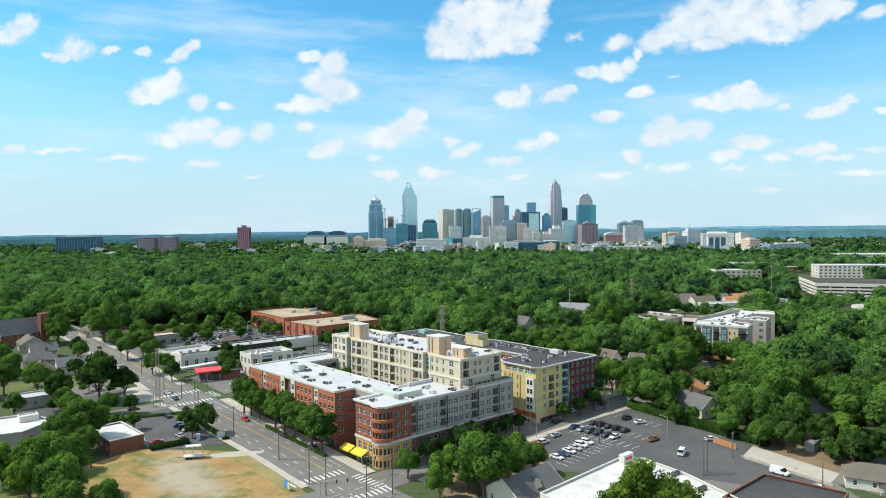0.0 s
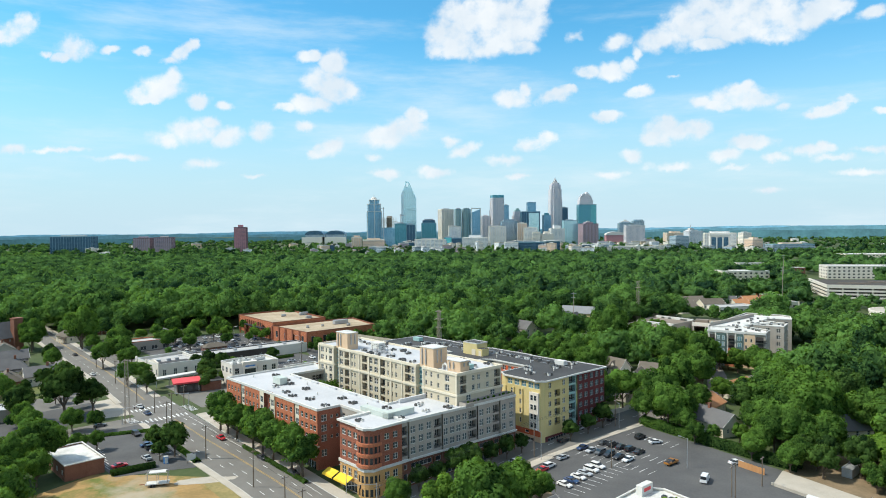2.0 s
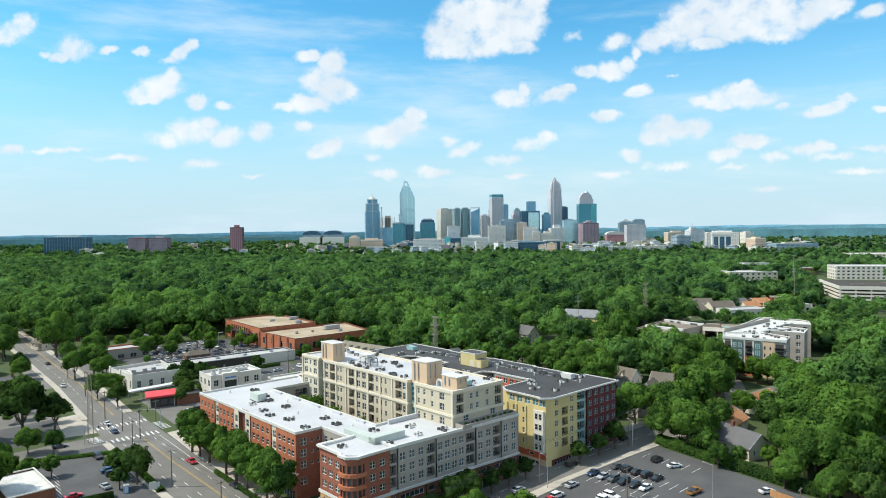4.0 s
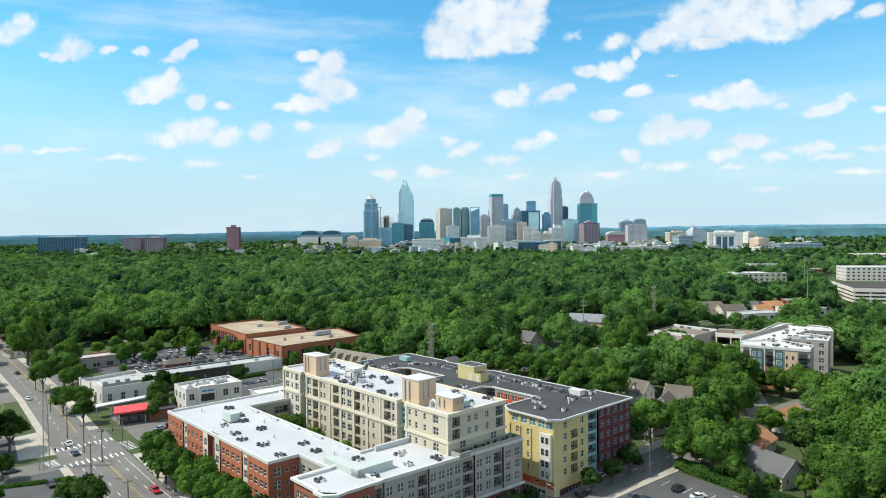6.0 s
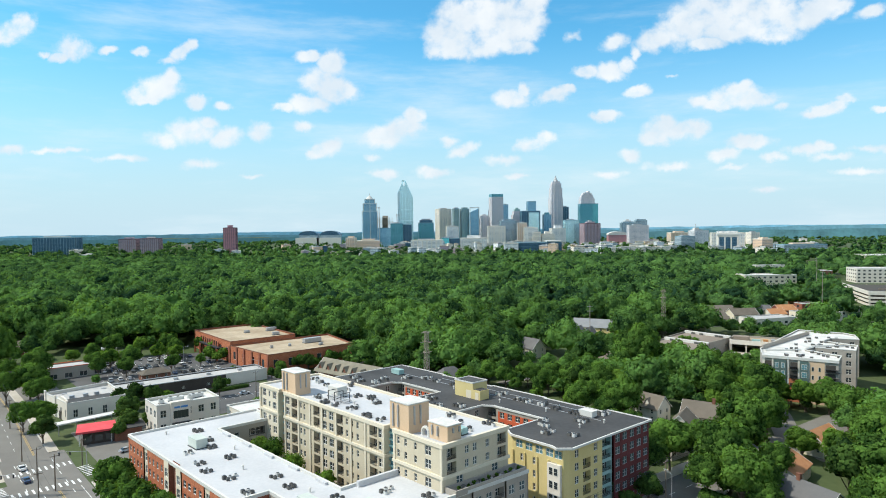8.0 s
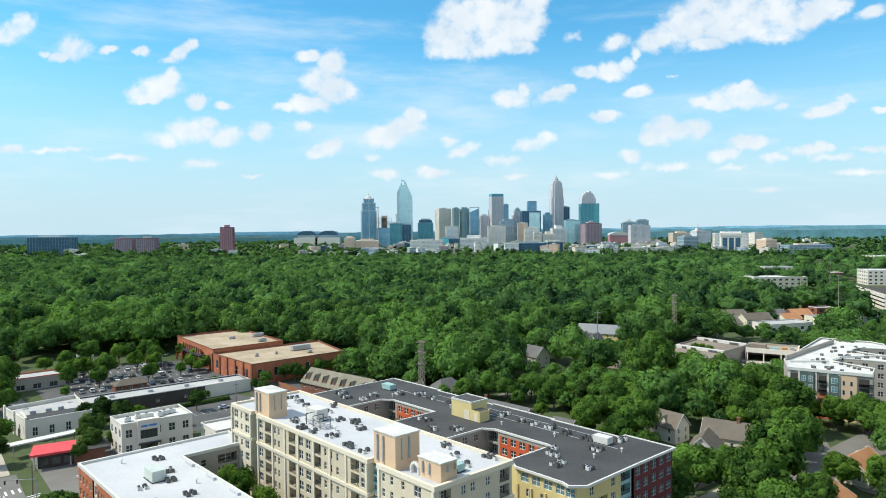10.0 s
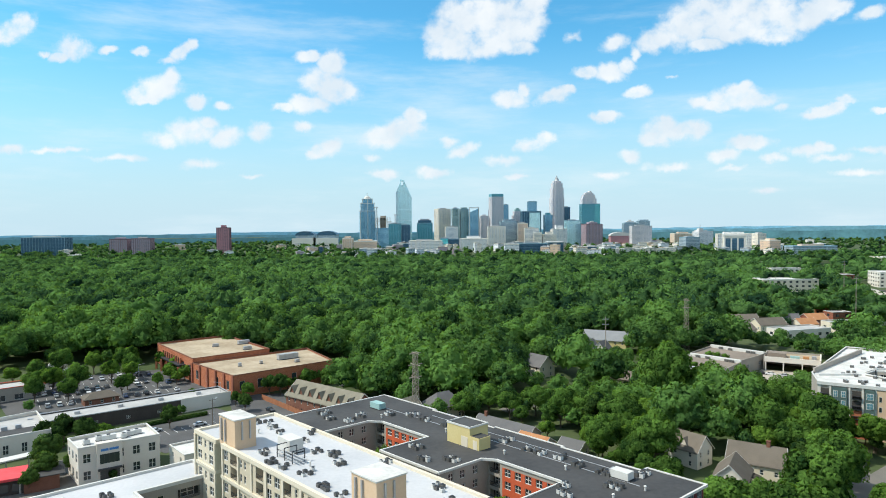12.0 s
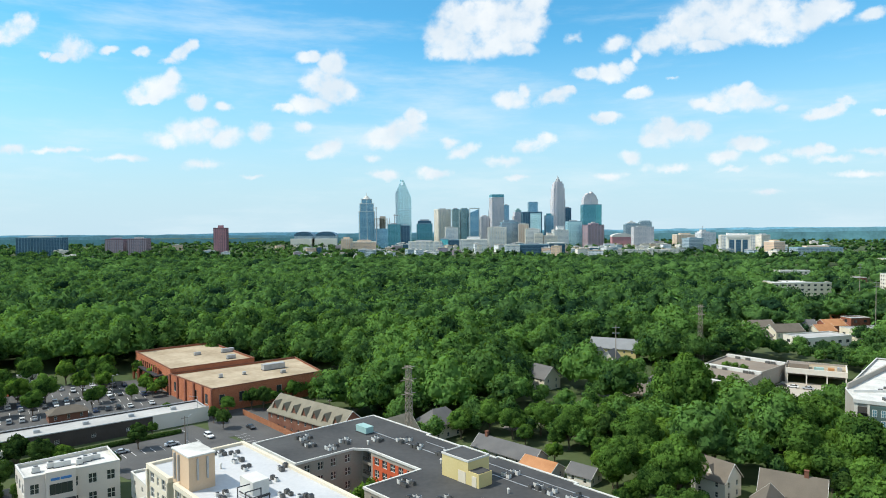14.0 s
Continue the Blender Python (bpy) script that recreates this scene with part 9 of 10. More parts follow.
# ---- trees ----
def crown(rng, radius, height, clumps, around, rings, cards, size, mottle=0.2, loose=1.0):
    """A crown: the uneven hull round many clumps of foliage, and leaf sprays that stand off it. Gives hull corners, hull faces, spray corners and the way each corner faces."""
    phi = rng.random(clumps) * math.tau
    ct = 1 - 1.5 * (np.arange(clumps) + rng.random(clumps)) / clumps
    st = np.sqrt(np.clip(1 - ct**2, 0, 1))
    out = 0.52 + 0.3 * rng.random(clumps)
    mid = np.stack([radius * out * st * np.cos(phi), radius * out * st * np.sin(phi), height * 0.5 * out * ct], 1)
    size_c = radius * (0.17 + 0.2 * rng.random(clumps) ** 1.6)

    def reach(d):
        """How far the clumps reach along each direction."""
        dc = d @ mid.T
        disc = size_c**2 - (mid**2).sum(1) + dc**2
        far = np.where(disc > 0, dc + np.sqrt(np.clip(disc, 0, None)), 0.0).max(1)
        low = 0.62 / np.sqrt((d[:, 0] ** 2 + d[:, 1] ** 2) / radius**2 + d[:, 2] ** 2 / (0.5 * height) ** 2)
        return np.maximum(far, low)

    def facing(pos, d):
        """The way the nearest clump faces at a point."""
        own = (((pos[:, None, :] - mid[None]) ** 2).sum(2) / size_c[None] ** 2).argmin(1)
        nor = pos - mid[own]
        nor = nor / (np.linalg.norm(nor, axis=1)[:, None] + 1e-6) + 0.35 * d
        return nor / np.linalg.norm(nor, axis=1)[:, None], tint[own]

    tint = rng.normal(0.0, mottle, clumps)
    t = np.linspace(-0.62, 0.985, rings)
    an = np.arange(around) * math.tau / around
    aa, tt = np.meshgrid(an, t)
    aa = aa + rng.uniform(-0.3, 0.3, aa.shape) * math.tau / around
    ss = np.sqrt(1 - tt**2)
    d = np.stack([ss * np.cos(aa), ss * np.sin(aa), tt], 2).reshape(-1, 3)
    hull = d * (reach(d) * (0.88 - 0.14 * loose + (0.08 + 0.08 * loose) * rng.random(len(d))))[:, None]
    hull_nor, hull_tint = facing(hull, d)
    faces = []
    for j in range(rings - 1):
        for i in range(around):
            e = (i + 1) % around
            faces += [(j * around + i, j * around + e, (j + 1) * around + e), (j * around + i, (j + 1) * around + e, (j + 1) * around + i)]
    o = (rings - 1) * around
    faces += [(o, o + i, o + i + 1) for i in range(1, around - 1)]
    # sprays of leaves over the hull
    d = rng.normal(size=(cards, 3))
    d /= np.linalg.norm(d, axis=1)[:, None]
    d[:, 2] = np.where(d[:, 2] < -0.35, -d[:, 2], d[:, 2])
    r = reach(d)
    pos = d * (r * (0.92 - 0.12 * loose + (0.1 + 0.15 * loose) * rng.random(cards) ** 0.7))[:, None]
    face, spray_tint = facing(pos, d)
    nor = face + rng.normal(size=(cards, 3)) * 0.42
    nor /= np.linalg.norm(nor, axis=1)[:, None]
    a = np.cross(nor, rng.normal(size=(cards, 3)))
    a /= np.linalg.norm(a, axis=1)[:, None]
    b = np.cross(nor, a)
    s = size * (0.6 + 0.9 * rng.random(cards))[:, None]
    sprays = np.stack([pos - a * s * 1.1 - b * s * 0.62, pos + a * s * 1.1 - b * s * 0.62, pos + b * s * 1.25], 1)
    way_ = 0.76 * face + 0.24 * nor
    way_ /= np.linalg.norm(way_, axis=1)[:, None]
    faces = np.array(faces, dtype=np.int32)
    # hull tone drops with loose: shade between the sprays, put into the colour
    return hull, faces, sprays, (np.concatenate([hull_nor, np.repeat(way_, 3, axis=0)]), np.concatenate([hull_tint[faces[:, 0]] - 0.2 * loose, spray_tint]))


def crown_mesh(name, hulls, material):
    """One mesh of crowns, each given as hull, faces, sprays, the way its corners face and tone (how light its leaves are)."""
    co, idx, nor, tone, at = [], [], [], [], 0
    for hull, faces, sprays, facing, shade in hulls:
        n, k = len(hull), len(sprays)
        co += [hull, sprays.reshape(-1, 3)]
        idx += [faces + at, np.arange(3 * k, dtype=np.int32).reshape(-1, 3) + at + n]
        nor.append(facing[0])
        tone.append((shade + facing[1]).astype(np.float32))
        at += n + 3 * k
    co, idx, nor, tone = np.concatenate(co), np.concatenate(idx), np.concatenate(nor), np.concatenate(tone)
    me = bpy.data.meshes.new(name)
    me.vertices.add(len(co))
    me.vertices.foreach_set("co", co.reshape(-1).astype(np.float32))
    me.loops.add(idx.size)
    me.loops.foreach_set("vertex_index", idx.reshape(-1).astype(np.int32))
    me.polygons.add(len(idx))
    me.polygons.foreach_set("loop_start", np.arange(0, idx.size, 3, dtype=np.int32))
    me.polygons.foreach_set("use_smooth", np.ones(len(idx), dtype=bool))
    me.materials.append(material)
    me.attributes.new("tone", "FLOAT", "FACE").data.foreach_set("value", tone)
    me.update(calc_edges=True)
    me.normals_split_custom_set_from_vertices(nor.astype(np.float32))
    return me


def tree_kind(seed, radius, height, trunk, clumps, cards, size, leaf):
    """The meshes of one sort of tree: trunk with limbs, and crown, on a base at the ground."""
    rng = np.random.default_rng(seed)
    m = Mesh()
    m.tube((0, 0, -0.4), (0.1, 0.1, trunk), 0.035 * radius + 0.18, 0.03 * radius + 0.1, 8)
    for k in range(6):
        an = k * 1.05 + rng.random()
        top = (0.55 * radius * math.cos(an), 0.55 * radius * math.sin(an), trunk + height * (0.25 + 0.35 * rng.random()))
        m.tube((0.1, 0.1, trunk * (0.75 + 0.04 * k)), top, 0.02 * radius + 0.05, 0.03, 5)
    m.tube((0.1, 0.1, trunk), (0, 0, trunk + height * 0.7), 0.03 * radius + 0.1, 0.04, 6)
    hull, faces, sprays, facing = crown(rng, radius, height, clumps, 20, 11, cards, size)
    lift = np.array((0, 0, trunk + height * 0.4))
    return m.data("trunk", BARK), crown_mesh("crown", [(hull + lift, faces, sprays + lift, facing, 0.5)], leaf)


KINDS = {
    "broad": [tree_kind(1, 6.6, 13.0, 3.8, 64, 3000, 0.3, LEAF), tree_kind(2, 5.8, 12.0, 3.4, 56, 2600, 0.29, LEAF), tree_kind(3, 7.4, 13.5, 4.2, 76, 3400, 0.31, LEAF)],
    "dark": [tree_kind(4, 5.2, 12.0, 3.0, 40, 2300, 0.28, LEAF_DARK), tree_kind(5, 4.6, 10.0, 2.6, 36, 2000, 0.27, LEAF_DARK)],
    "street": [tree_kind(6, 4.2, 8.2, 2.6, 36, 2200, 0.23, LEAF), tree_kind(7, 3.7, 7.8, 2.4, 32, 2000, 0.22, LEAF)],
    "bright": [tree_kind(8, 5.0, 9.8, 3.0, 40, 1900, 0.3, LEAF_BRIGHT), tree_kind(9, 6.0, 11.0, 3.2, 46, 2200, 0.31, LEAF_BRIGHT)],
    "tall": [tree_kind(12, 5.2, 13.0, 11.5, 34, 1700, 0.25, LEAF_BRIGHT), tree_kind(13, 4.6, 12.0, 10.5, 30, 1500, 0.25, LEAF_BRIGHT)],
    "open": [tree_kind(14, 4.6, 10.0, 5.0, 30, 2300, 0.19, LEAF_YELLOW), tree_kind(15, 4.0, 11.0, 5.5, 26, 2000, 0.19, LEAF_YELLOW)],
    "front": [tree_kind(10, 4.4, 8.8, 2.6, 44, 3000, 0.2, LEAF_BRIGHT), tree_kind(11, 4.8, 9.5, 2.8, 48, 3200, 0.2, LEAF)],
}
LABELS = {"open": "light green tree with a loose open crown", "tall": "tall slender tree with an open light green crown", "broad": "broad leafy deciduous tree with a full green crown", "dark": "dense dark green deciduous tree", "street": "rounded green street tree beside the pavement", "bright": "light green leafy tree in full sun", "front": "leafy young tree with a fine light green crown"}
trees_made = []


def tree(kind, x, y, scale=1.0, rng=random):
    k = rng.randrange(len(KINDS[kind]))
    trunk, crown = KINDS[kind][k]
    m = Matrix.Translation((x, y, gz(x, y) - 0.05)) @ Matrix.Rotation(rng.random() * math.tau, 4, "Z") @ Matrix.Diagonal((scale, scale, scale * rng.uniform(0.9, 1.12), 1))
    own = thing("tree", LABELS[kind], "tree", m, group=kind + " trees")
    part("trunk", trunk, None, own)
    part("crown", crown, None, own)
    trees_made.append((x, y, 5.5 * scale))
    return own


# built or open ground where no tree stands: middle, half sizes and turn of each stretch
OPEN = []


def clear(p, q, half):
    """No trees within half metres of the line from p to q."""
    OPEN.append((Vector(p), Vector(q), half))


def is_open(x, y, pad=0.0):
    v = Vector((x, y))
    for p, q, half in OPEN:
        d = q - p
        s = min(max((v - p).dot(d) / max(d.length_squared, 1e-6), 0), 1)
        if (v - p - d * s).length < half + pad:
            return True
    return False


for line, half in ((MAIN, 15), (SIDE[:5], 11), (SIDE[4:6], 6), (CROSS, 8)):
    for p, q in zip(line, line[1:]):
        clear(p, q, 4 if line is MAIN and q[1] > 430 else half)
clear(ab(0, 10), ab(90, 10), 16); clear(ab(8, 46), ab(88, 46), 18); clear(ab(-4, 84), ab(92, 84), 22)
clear((-72, 180), (-105, 195), 22); clear((-105, 228), (-135, 250), 17); clear((-127, 212), (-115, 205), 12)
clear((30, 205), (60, 240), 22); clear((70, 200), (80, 212), 13); clear((22, 176), (58, 176), 16); clear((78, 172), (92, 180), 12); clear((90, 204), (115, 180), 9)
clear((-150, 330), (-110, 395), 22); clear((-130, 305), (-95, 325), 20); clear((-165, 335), (-195, 360), 20); clear((-160, 410), (-215, 440), 28)
clear((-150, 460), (-90, 440), 34); clear((-78, 398), (-48, 378), 14); clear((-90, 380), (-70, 388), 14); clear((-200, 452), (-215, 448), 6)
clear((128, 368), (168, 410), 17); clear((136, 342), (112, 352), 13); clear((150, 372), (172, 400), 12); clear((300, 505), (270, 470), 30); clear((379, 683), (360, 650), 56); clear((330, 640), (318, 612), 16); clear((486, 890), (560, 850), 40); clear((600, 800), (640, 790), 60); clear((440, 880), (395, 790), 42); clear((298, 775), (264, 690), 25); clear((380, 862), (372, 840), 16); clear((722, 1255), (700, 1220), 40); clear((250, 620), (238, 580), 11); clear((370, 715), (480, 690), 48); clear((200, 560), (196, 540), 16); clear((160, 548), (180, 585), 14); clear((70, 510), (56, 488), 12); clear((26, 452), (30, 440), 7); clear((100, 445), (150, 462), 24); clear((118, 345), (110, 372), 7); clear((150, 360), (185, 330), 9)
clear((105, 438), (150, 470), 26); clear((62, 340), (68, 318), 8); clear((68, 320), (84, 330), 8); clear((60, 304), (62, 302), 8); clear((91, 283), (93, 285), 8); clear((112, 306), (114, 304), 7); clear((118, 372), (112, 345), 6); clear((112, 345), (105, 322), 6); clear((105, 322), (108, 300), 6); clear((75, 292), (130, 338), 6); clear((80, 268), (88, 252), 6); clear((122, 246), (114, 231), 4); clear((80, 250), (76, 244), 3); clear((91, 288), (91, 290), 4)


for x, y, r in ((-238, 333, 9), (-222, 312, 9), (-207, 303, 9), (-247, 352, 9), (-262, 334, 9), (-265, 372, 9), (-290, 350, 9), (-240, 296, 8), (-268, 428, 9), (-268, 456, 10), (-296, 396, 14), (-192, 264, 9), (-158, 270, 8), (-166, 213, 12), (-205, 405, 14)):
    clear((x, y), (x + 1, y), r)
clear((-205, 330), (-178, 362), 12); clear((-215, 398), (-245, 372), 12); clear((-105, 300), (-80, 330), 18); clear((-125, 350), (-75, 385), 16); clear((-114, 398), (-112, 400), 8); clear((-150, 268), (-130, 285), 16); clear((-74, 402), (-56, 384), 10)
clear((-8, 356), (40, 300), 12); clear((6, 372), (30, 350), 11)
clear((-92, 374), (-54, 354), 12)
LOW = []
clear((229, 605), (213, 584), 8); clear((188, 580), (186, 566), 9)


def low(p, q, half):
    """Only small trees within half metres of the line from p to q."""
    LOW.append((Vector(p), Vector(q), half))


clear((-60, 374), (-40, 362), 10); clear((-24, 366), (-20, 350), 9); clear((2, 372), (32, 344), 9)
clear((18, 405), (36, 422), 3.5); clear((28, 442), (30, 436), 8); clear((52, 478), (74, 488), 9); clear((95, 450), (150, 482), 23)
clear((64, 434), (68, 430), 8); clear((40, 402), (43, 402), 4)
low((0, 388), (45, 400), 16); low((85, 415), (140, 425), 14); low((28, 442), (40, 412), 12); low((53, 476), (62, 440), 16); low((72, 486), (68, 446), 14); low((100, 428), (150, 440), 16)
low((330, 640), (285, 555), 34); low((130, 340), (178, 346), 14); low((225, 465), (330, 520), 40); low((240, 520), (285, 565), 32); low((100, 396), (138, 404), 18); low((-140, 300), (-250, 410), 24); low((64, 338), (52, 300), 10); low((80, 330), (70, 300), 8); low((-30, 380), (-5, 372), 10); low((150, 545), (205, 575), 26); low((170, 500), (190, 530), 24); low((229, 600), (205, 555), 22); low((-120, 320), (-140, 350), 18)


def in_zone(zones, x, y):
    v = Vector((x, y))
    for p, q, half in zones:
        d = q - p
        s = min(max((v - p).dot(d) / max(d.length_squared, 1e-6), 0), 1)
        if (v - p - d * s).length < half:
            return True
    return False


def scatter():
    """Where the trees of the wood stand, with their sizes: the great ones first, lesser ones between them."""
    rng = random.Random(11)
    cells = collections.defaultdict(list)
    for x, y, r in trees_made:
        cells[int(x // 12), int(y // 12)].append((x, y, r * 0.8))
    near, rest = [], []
    for tries, least, most in ((9000, 1.1, 1.6), (16000, 0.8, 1.1), (14000, 0.5, 0.74), (9000, 0.34, 0.5)):
        for _ in range(tries):
            y = 168 + 740 * rng.random() ** 0.62
            x = rng.uniform(-0.78 * y - 16, 0.6 * y + 22)
            s = rng.uniform(least, most)
            r = 6.4 * s
            i, j = int(x // 12), int(y // 12)
            if any((x - u) ** 2 + (y - v) ** 2 < (0.63 * (r + w)) ** 2 for a in (-1, 0, 1) for b in (-1, 0, 1) for u, v, w in cells[i + a, j + b]):
                continue
            if is_open(x, y, 1.0 + 0.45 * r) or (s > 0.74 and in_zone(LOW, x, y)):
                continue
            if x < -100 and y < 500 + 0.25 * (x + 100) and ((s > 1.0 and y < 450) or rng.random() < (0.5 if y < 440 else 0.3)):
                continue
            if -330 < x < -100 and y < 430 and (s > 0.62 or rng.random() < 0.75 or y < 240):
                continue
            if s < 0.5 and y > 430:
                continue
            if y > 520 and x > 0.16 * y + 60 and rng.random() < 0.4 + 0.3 * smooth((x - 0.25 * y) / 200):
                continue
            cells[i, j].append((x, y, r))
            (near if y < 345 and math.hypot(x * 1.1, y - 130) < 235 else rest).append((x, y, s))
    y = 912.0
    while y < 1420:
        x = -0.78 * y - 16
        while x < 0.6 * y + 22:
            u, v = x + rng.uniform(-7, 7), y + rng.uniform(-7, 7)
            x += 15.0
            if not is_open(u, v, 4.0) and not (u > 0.16 * v + 60 and rng.random() < 0.35 + 0.3 * smooth((u - 0.25 * v) / 200)):
                rest.append((u, v, rng.uniform(0.75, 1.35)))
        y += 13.5
    near.sort(key=lambda t: math.hypot(t[0] * 0.9, t[1] - 200))
    return near[:75], near[75:] + rest


TREE_RNG = random.Random(5)
# trees along the streets and by the lots
for a in (8, 15, 22, 34, 41, 48, 58, 66):
    tree("street", *ab(a + TREE_RNG.uniform(-1, 1), -6.5), TREE_RNG.uniform(1.2, 1.5), TREE_RNG)
for b in (13, 19, 27, 34, 42, 50, 57):
    tree("dark", *ab(97.0, b + TREE_RNG.uniform(-1, 1)), TREE_RNG.uniform(0.55, 0.75), TREE_RNG)
for b in (76, 86, 95):
    tree("dark", *ab(101.5, b), 0.72, TREE_RNG)
for x, y, s in ((-24, 196, 0.85), (-12, 190, 1.2), (-13, 179, 1.0), (1, 196, 0.65), (9, 205, 1.05), (14.5, 197, 0.9), (-5, 185, 0.8)):
    tree("front", x, y, s, TREE_RNG)
for x, y, s in ((36, 153, 1.3), (41, 152, 1.25), (45, 152.5, 1.15), (31, 152, 1.1)):
    tree("open", x, y, s, TREE_RNG)
for a in (20, 27, 36, 50, 62):
    tree("tall", *ab(a, 29.5 + TREE_RNG.uniform(-1.5, 1.5)), TREE_RNG.uniform(0.66, 0.8), TREE_RNG)
tree("tall", *ab(25, 76), 0.88, TREE_RNG); tree("tall", *ab(66, 76), 0.85, TREE_RNG)
for x, y, s in ((-166, 269, 1.85), (-159, 276, 1.3), (-179, 261, 1.35), (-204.6, 312, 0.8), (-152, 306, 0.95), (-234, 360, 1.0), (-182, 287, 0.7), (-205, 300, 0.6)):
    tree("dark", x, y, s, TREE_RNG)
for x, y, s in ((-141.5, 230, 0.5), (-136, 230.5, 0.5), (-131, 233, 0.5), (-147, 231, 0.5), (-152, 240, 0.5)):
    tree("street", x, y, s * 1.5, TREE_RNG)
for x, y, s in ((-204, 283, 0.8), (-243, 402, 1.4), (-196, 361, 1.2), (-200, 352, 0.9), (-136, 211, 1.1), (-140, 205, 0.8), (-143, 193, 0.58), (-132, 190, 0.95), (-137, 196, 0.75), (-171, 252, 0.75), (-164, 246, 0.6), (-213, 294, 0.85), (-252, 324, 0.9), (-217, 279, 1.0), (-222, 268, 0.9), (-188, 247, 0.7), (-152, 252, 0.55), (-143, 252, 0.5), (-274, 402, 1.1), (-242, 318, 0.7), (-131, 203, 0.7)):
    tree("broad", x, y, s, TREE_RNG)
for x, y, s in ((-131, 177, 1.3), (-118, 170, 1.7), (-123, 166, 1.4), (-110, 160, 1.4), (-136, 166, 1.4), (-98, 160, 0.9), (-140, 178, 1.3), (-104, 152, 1.2)):
    tree("front", x, y, s, TREE_RNG)
for x, y, s in ((-248, 408, 1.25), (-232, 395, 0.8), (-212, 388, 1.0), (-205, 378, 0.9), (-190, 362, 0.75), (-168, 318, 0.8), (-164, 323, 0.7), (-186, 352, 0.8), (-270, 395, 1.0), (-226, 350, 0.6), (-255, 318, 0.9), (-275, 345, 0.9), (-235, 305, 0.6)):
    tree("broad", x, y, s, TREE_RNG)
for x, y, s in ((-141, 346, 0.95), (-134, 347, 0.8), (-127, 333, 0.45), (-124, 324, 0.45), (-146.5, 345, 0.8), (-112, 348, 0.5), (-114.5, 367, 0.72), (-95, 390, 0.55), (-78, 412, 0.6), (-88, 414, 0.8), (-70, 424, 0.7), (-62, 432, 0.8), (-50, 410, 0.9)):
    tree("dark", x, y, s, TREE_RNG)
for x, y, s in ((-191, 414, 1.0), (-196, 422, 0.8), (-194, 450, 0.95), (-174, 431, 0.9), (-168, 438, 0.8), (-165, 462, 0.8), (-148, 436, 0.6), (-142, 430, 0.55), (-186, 470, 0.9), (-205, 430, 0.6), (-152, 452, 0.7), (-220, 428, 0.7)):
    tree("bright", x, y, s, TREE_RNG)
for x, y, s in ((68, 279, 1.25), (77, 291, 1.35), (72, 267, 1.1), (82, 279, 0.85), (64, 290, 0.8), (104, 262, 1.3), (109, 250, 1.4), (114, 272, 1.2), (99, 245, 1.25), (119, 258, 1.3), (107, 233, 0.9), (84, 232, 0.6), (112, 227, 0.55), (116, 211, 0.8), (96, 226, 0.55), (93, 312, 1.1), (98, 330, 1.0), (105, 345, 1.2), (92, 352, 1.3), (70, 391, 1.5), (62, 384, 1.2), (129, 329, 1.1), (136, 320, 0.9), (122, 300, 1.0), (48, 306, 0.55), (50, 296, 0.5), (46, 322, 0.6), (106, 373, 1.1), (99, 380, 1.2), (110, 361, 0.85), (95, 366, 1.2)):
    tree("broad", x, y, s, TREE_RNG)
for x, y, s in ((60, 269, 0.95), (66, 261, 1.0), (70, 257, 0.75), (96, 247, 1.0), (94, 239, 0.9), (99, 236, 1.0), (71, 247, 0.55), (88, 236, 0.55), (92, 250, 0.85), (78, 249, 0.45)):
    tree("broad", x, y, s, TREE_RNG)
for x, y, s in ((73, 250, 0.5), (86, 247, 0.6), (-128.5, 349, 0.62)):
    tree("bright", x, y, s, TREE_RNG)
for x, y, s in ((-112, 235, 0.7), (-108, 232, 0.75), (-102, 229, 0.85), (-105, 225, 0.6)):
    tree("dark", x, y, s, TREE_RNG)
for x, y, s in ((-101, 396, 0.55), (-117, 381, 0.5), (-101, 419, 0.6), (-95, 428, 0.5), (-86, 428, 0.5), (-78, 436, 0.6), (-122, 402, 0.5)):
    tree("street", x, y, s * 1.15, TREE_RNG)
for x, y, s in ((148, 344, 0.75), (158, 351, 0.7), (168, 361, 0.7), (177, 372, 0.8), (152, 331, 1.0), (188, 386, 1.0), (124, 349, 0.5), (132, 344, 0.55)):
    tree("dark", x, y, s, TREE_RNG)
for x, y, s in ((-176, 402, 0.7), (-188, 398, 0.75), (-182, 418, 0.8), (-200, 414, 0.7), (-160, 420, 0.6), (-158, 412, 0.55), (-172, 446, 0.8), (-180, 452, 0.9), (-206, 444, 0.9), (-214, 436, 0.8), (-148, 424, 0.5), (-141, 436, 0.5), (-152, 444, 0.5)):
    tree("broad", x, y, s * 0.95, TREE_RNG)
for x, y, s in ((-6, 364, 0.45), (-1, 360, 0.4), (3, 356, 0.35), (34, 352, 0.6), (36, 342, 0.55), (22, 362, 0.6), (-14, 360, 0.5), (40, 330, 0.6), (38, 318, 0.5)):
    tree("bright", x, y, s, TREE_RNG)
for x, y, s in ((10, 385, 0.8), (20, 388, 0.75), (31, 381, 0.8), (39, 373, 0.85), (2, 392, 0.9), (29, 397, 0.6), (46, 386, 0.9), (48, 366, 0.9), (37, 363, 0.6), (-8, 386, 0.8), (45, 350, 0.8), (14, 379, 0.5), (24, 374, 0.55), (110, 365, 0.6), (122, 357, 0.42), (134, 349, 0.45)):
    tree("broad", x, y, s, TREE_RNG)
for x, y, s in ((-128, 318, 0.85), (-133, 326, 0.95), (-127, 310, 0.5), (-137, 331, 0.7), (-108, 319, 0.3)):
    tree("dark", x, y, s, TREE_RNG)
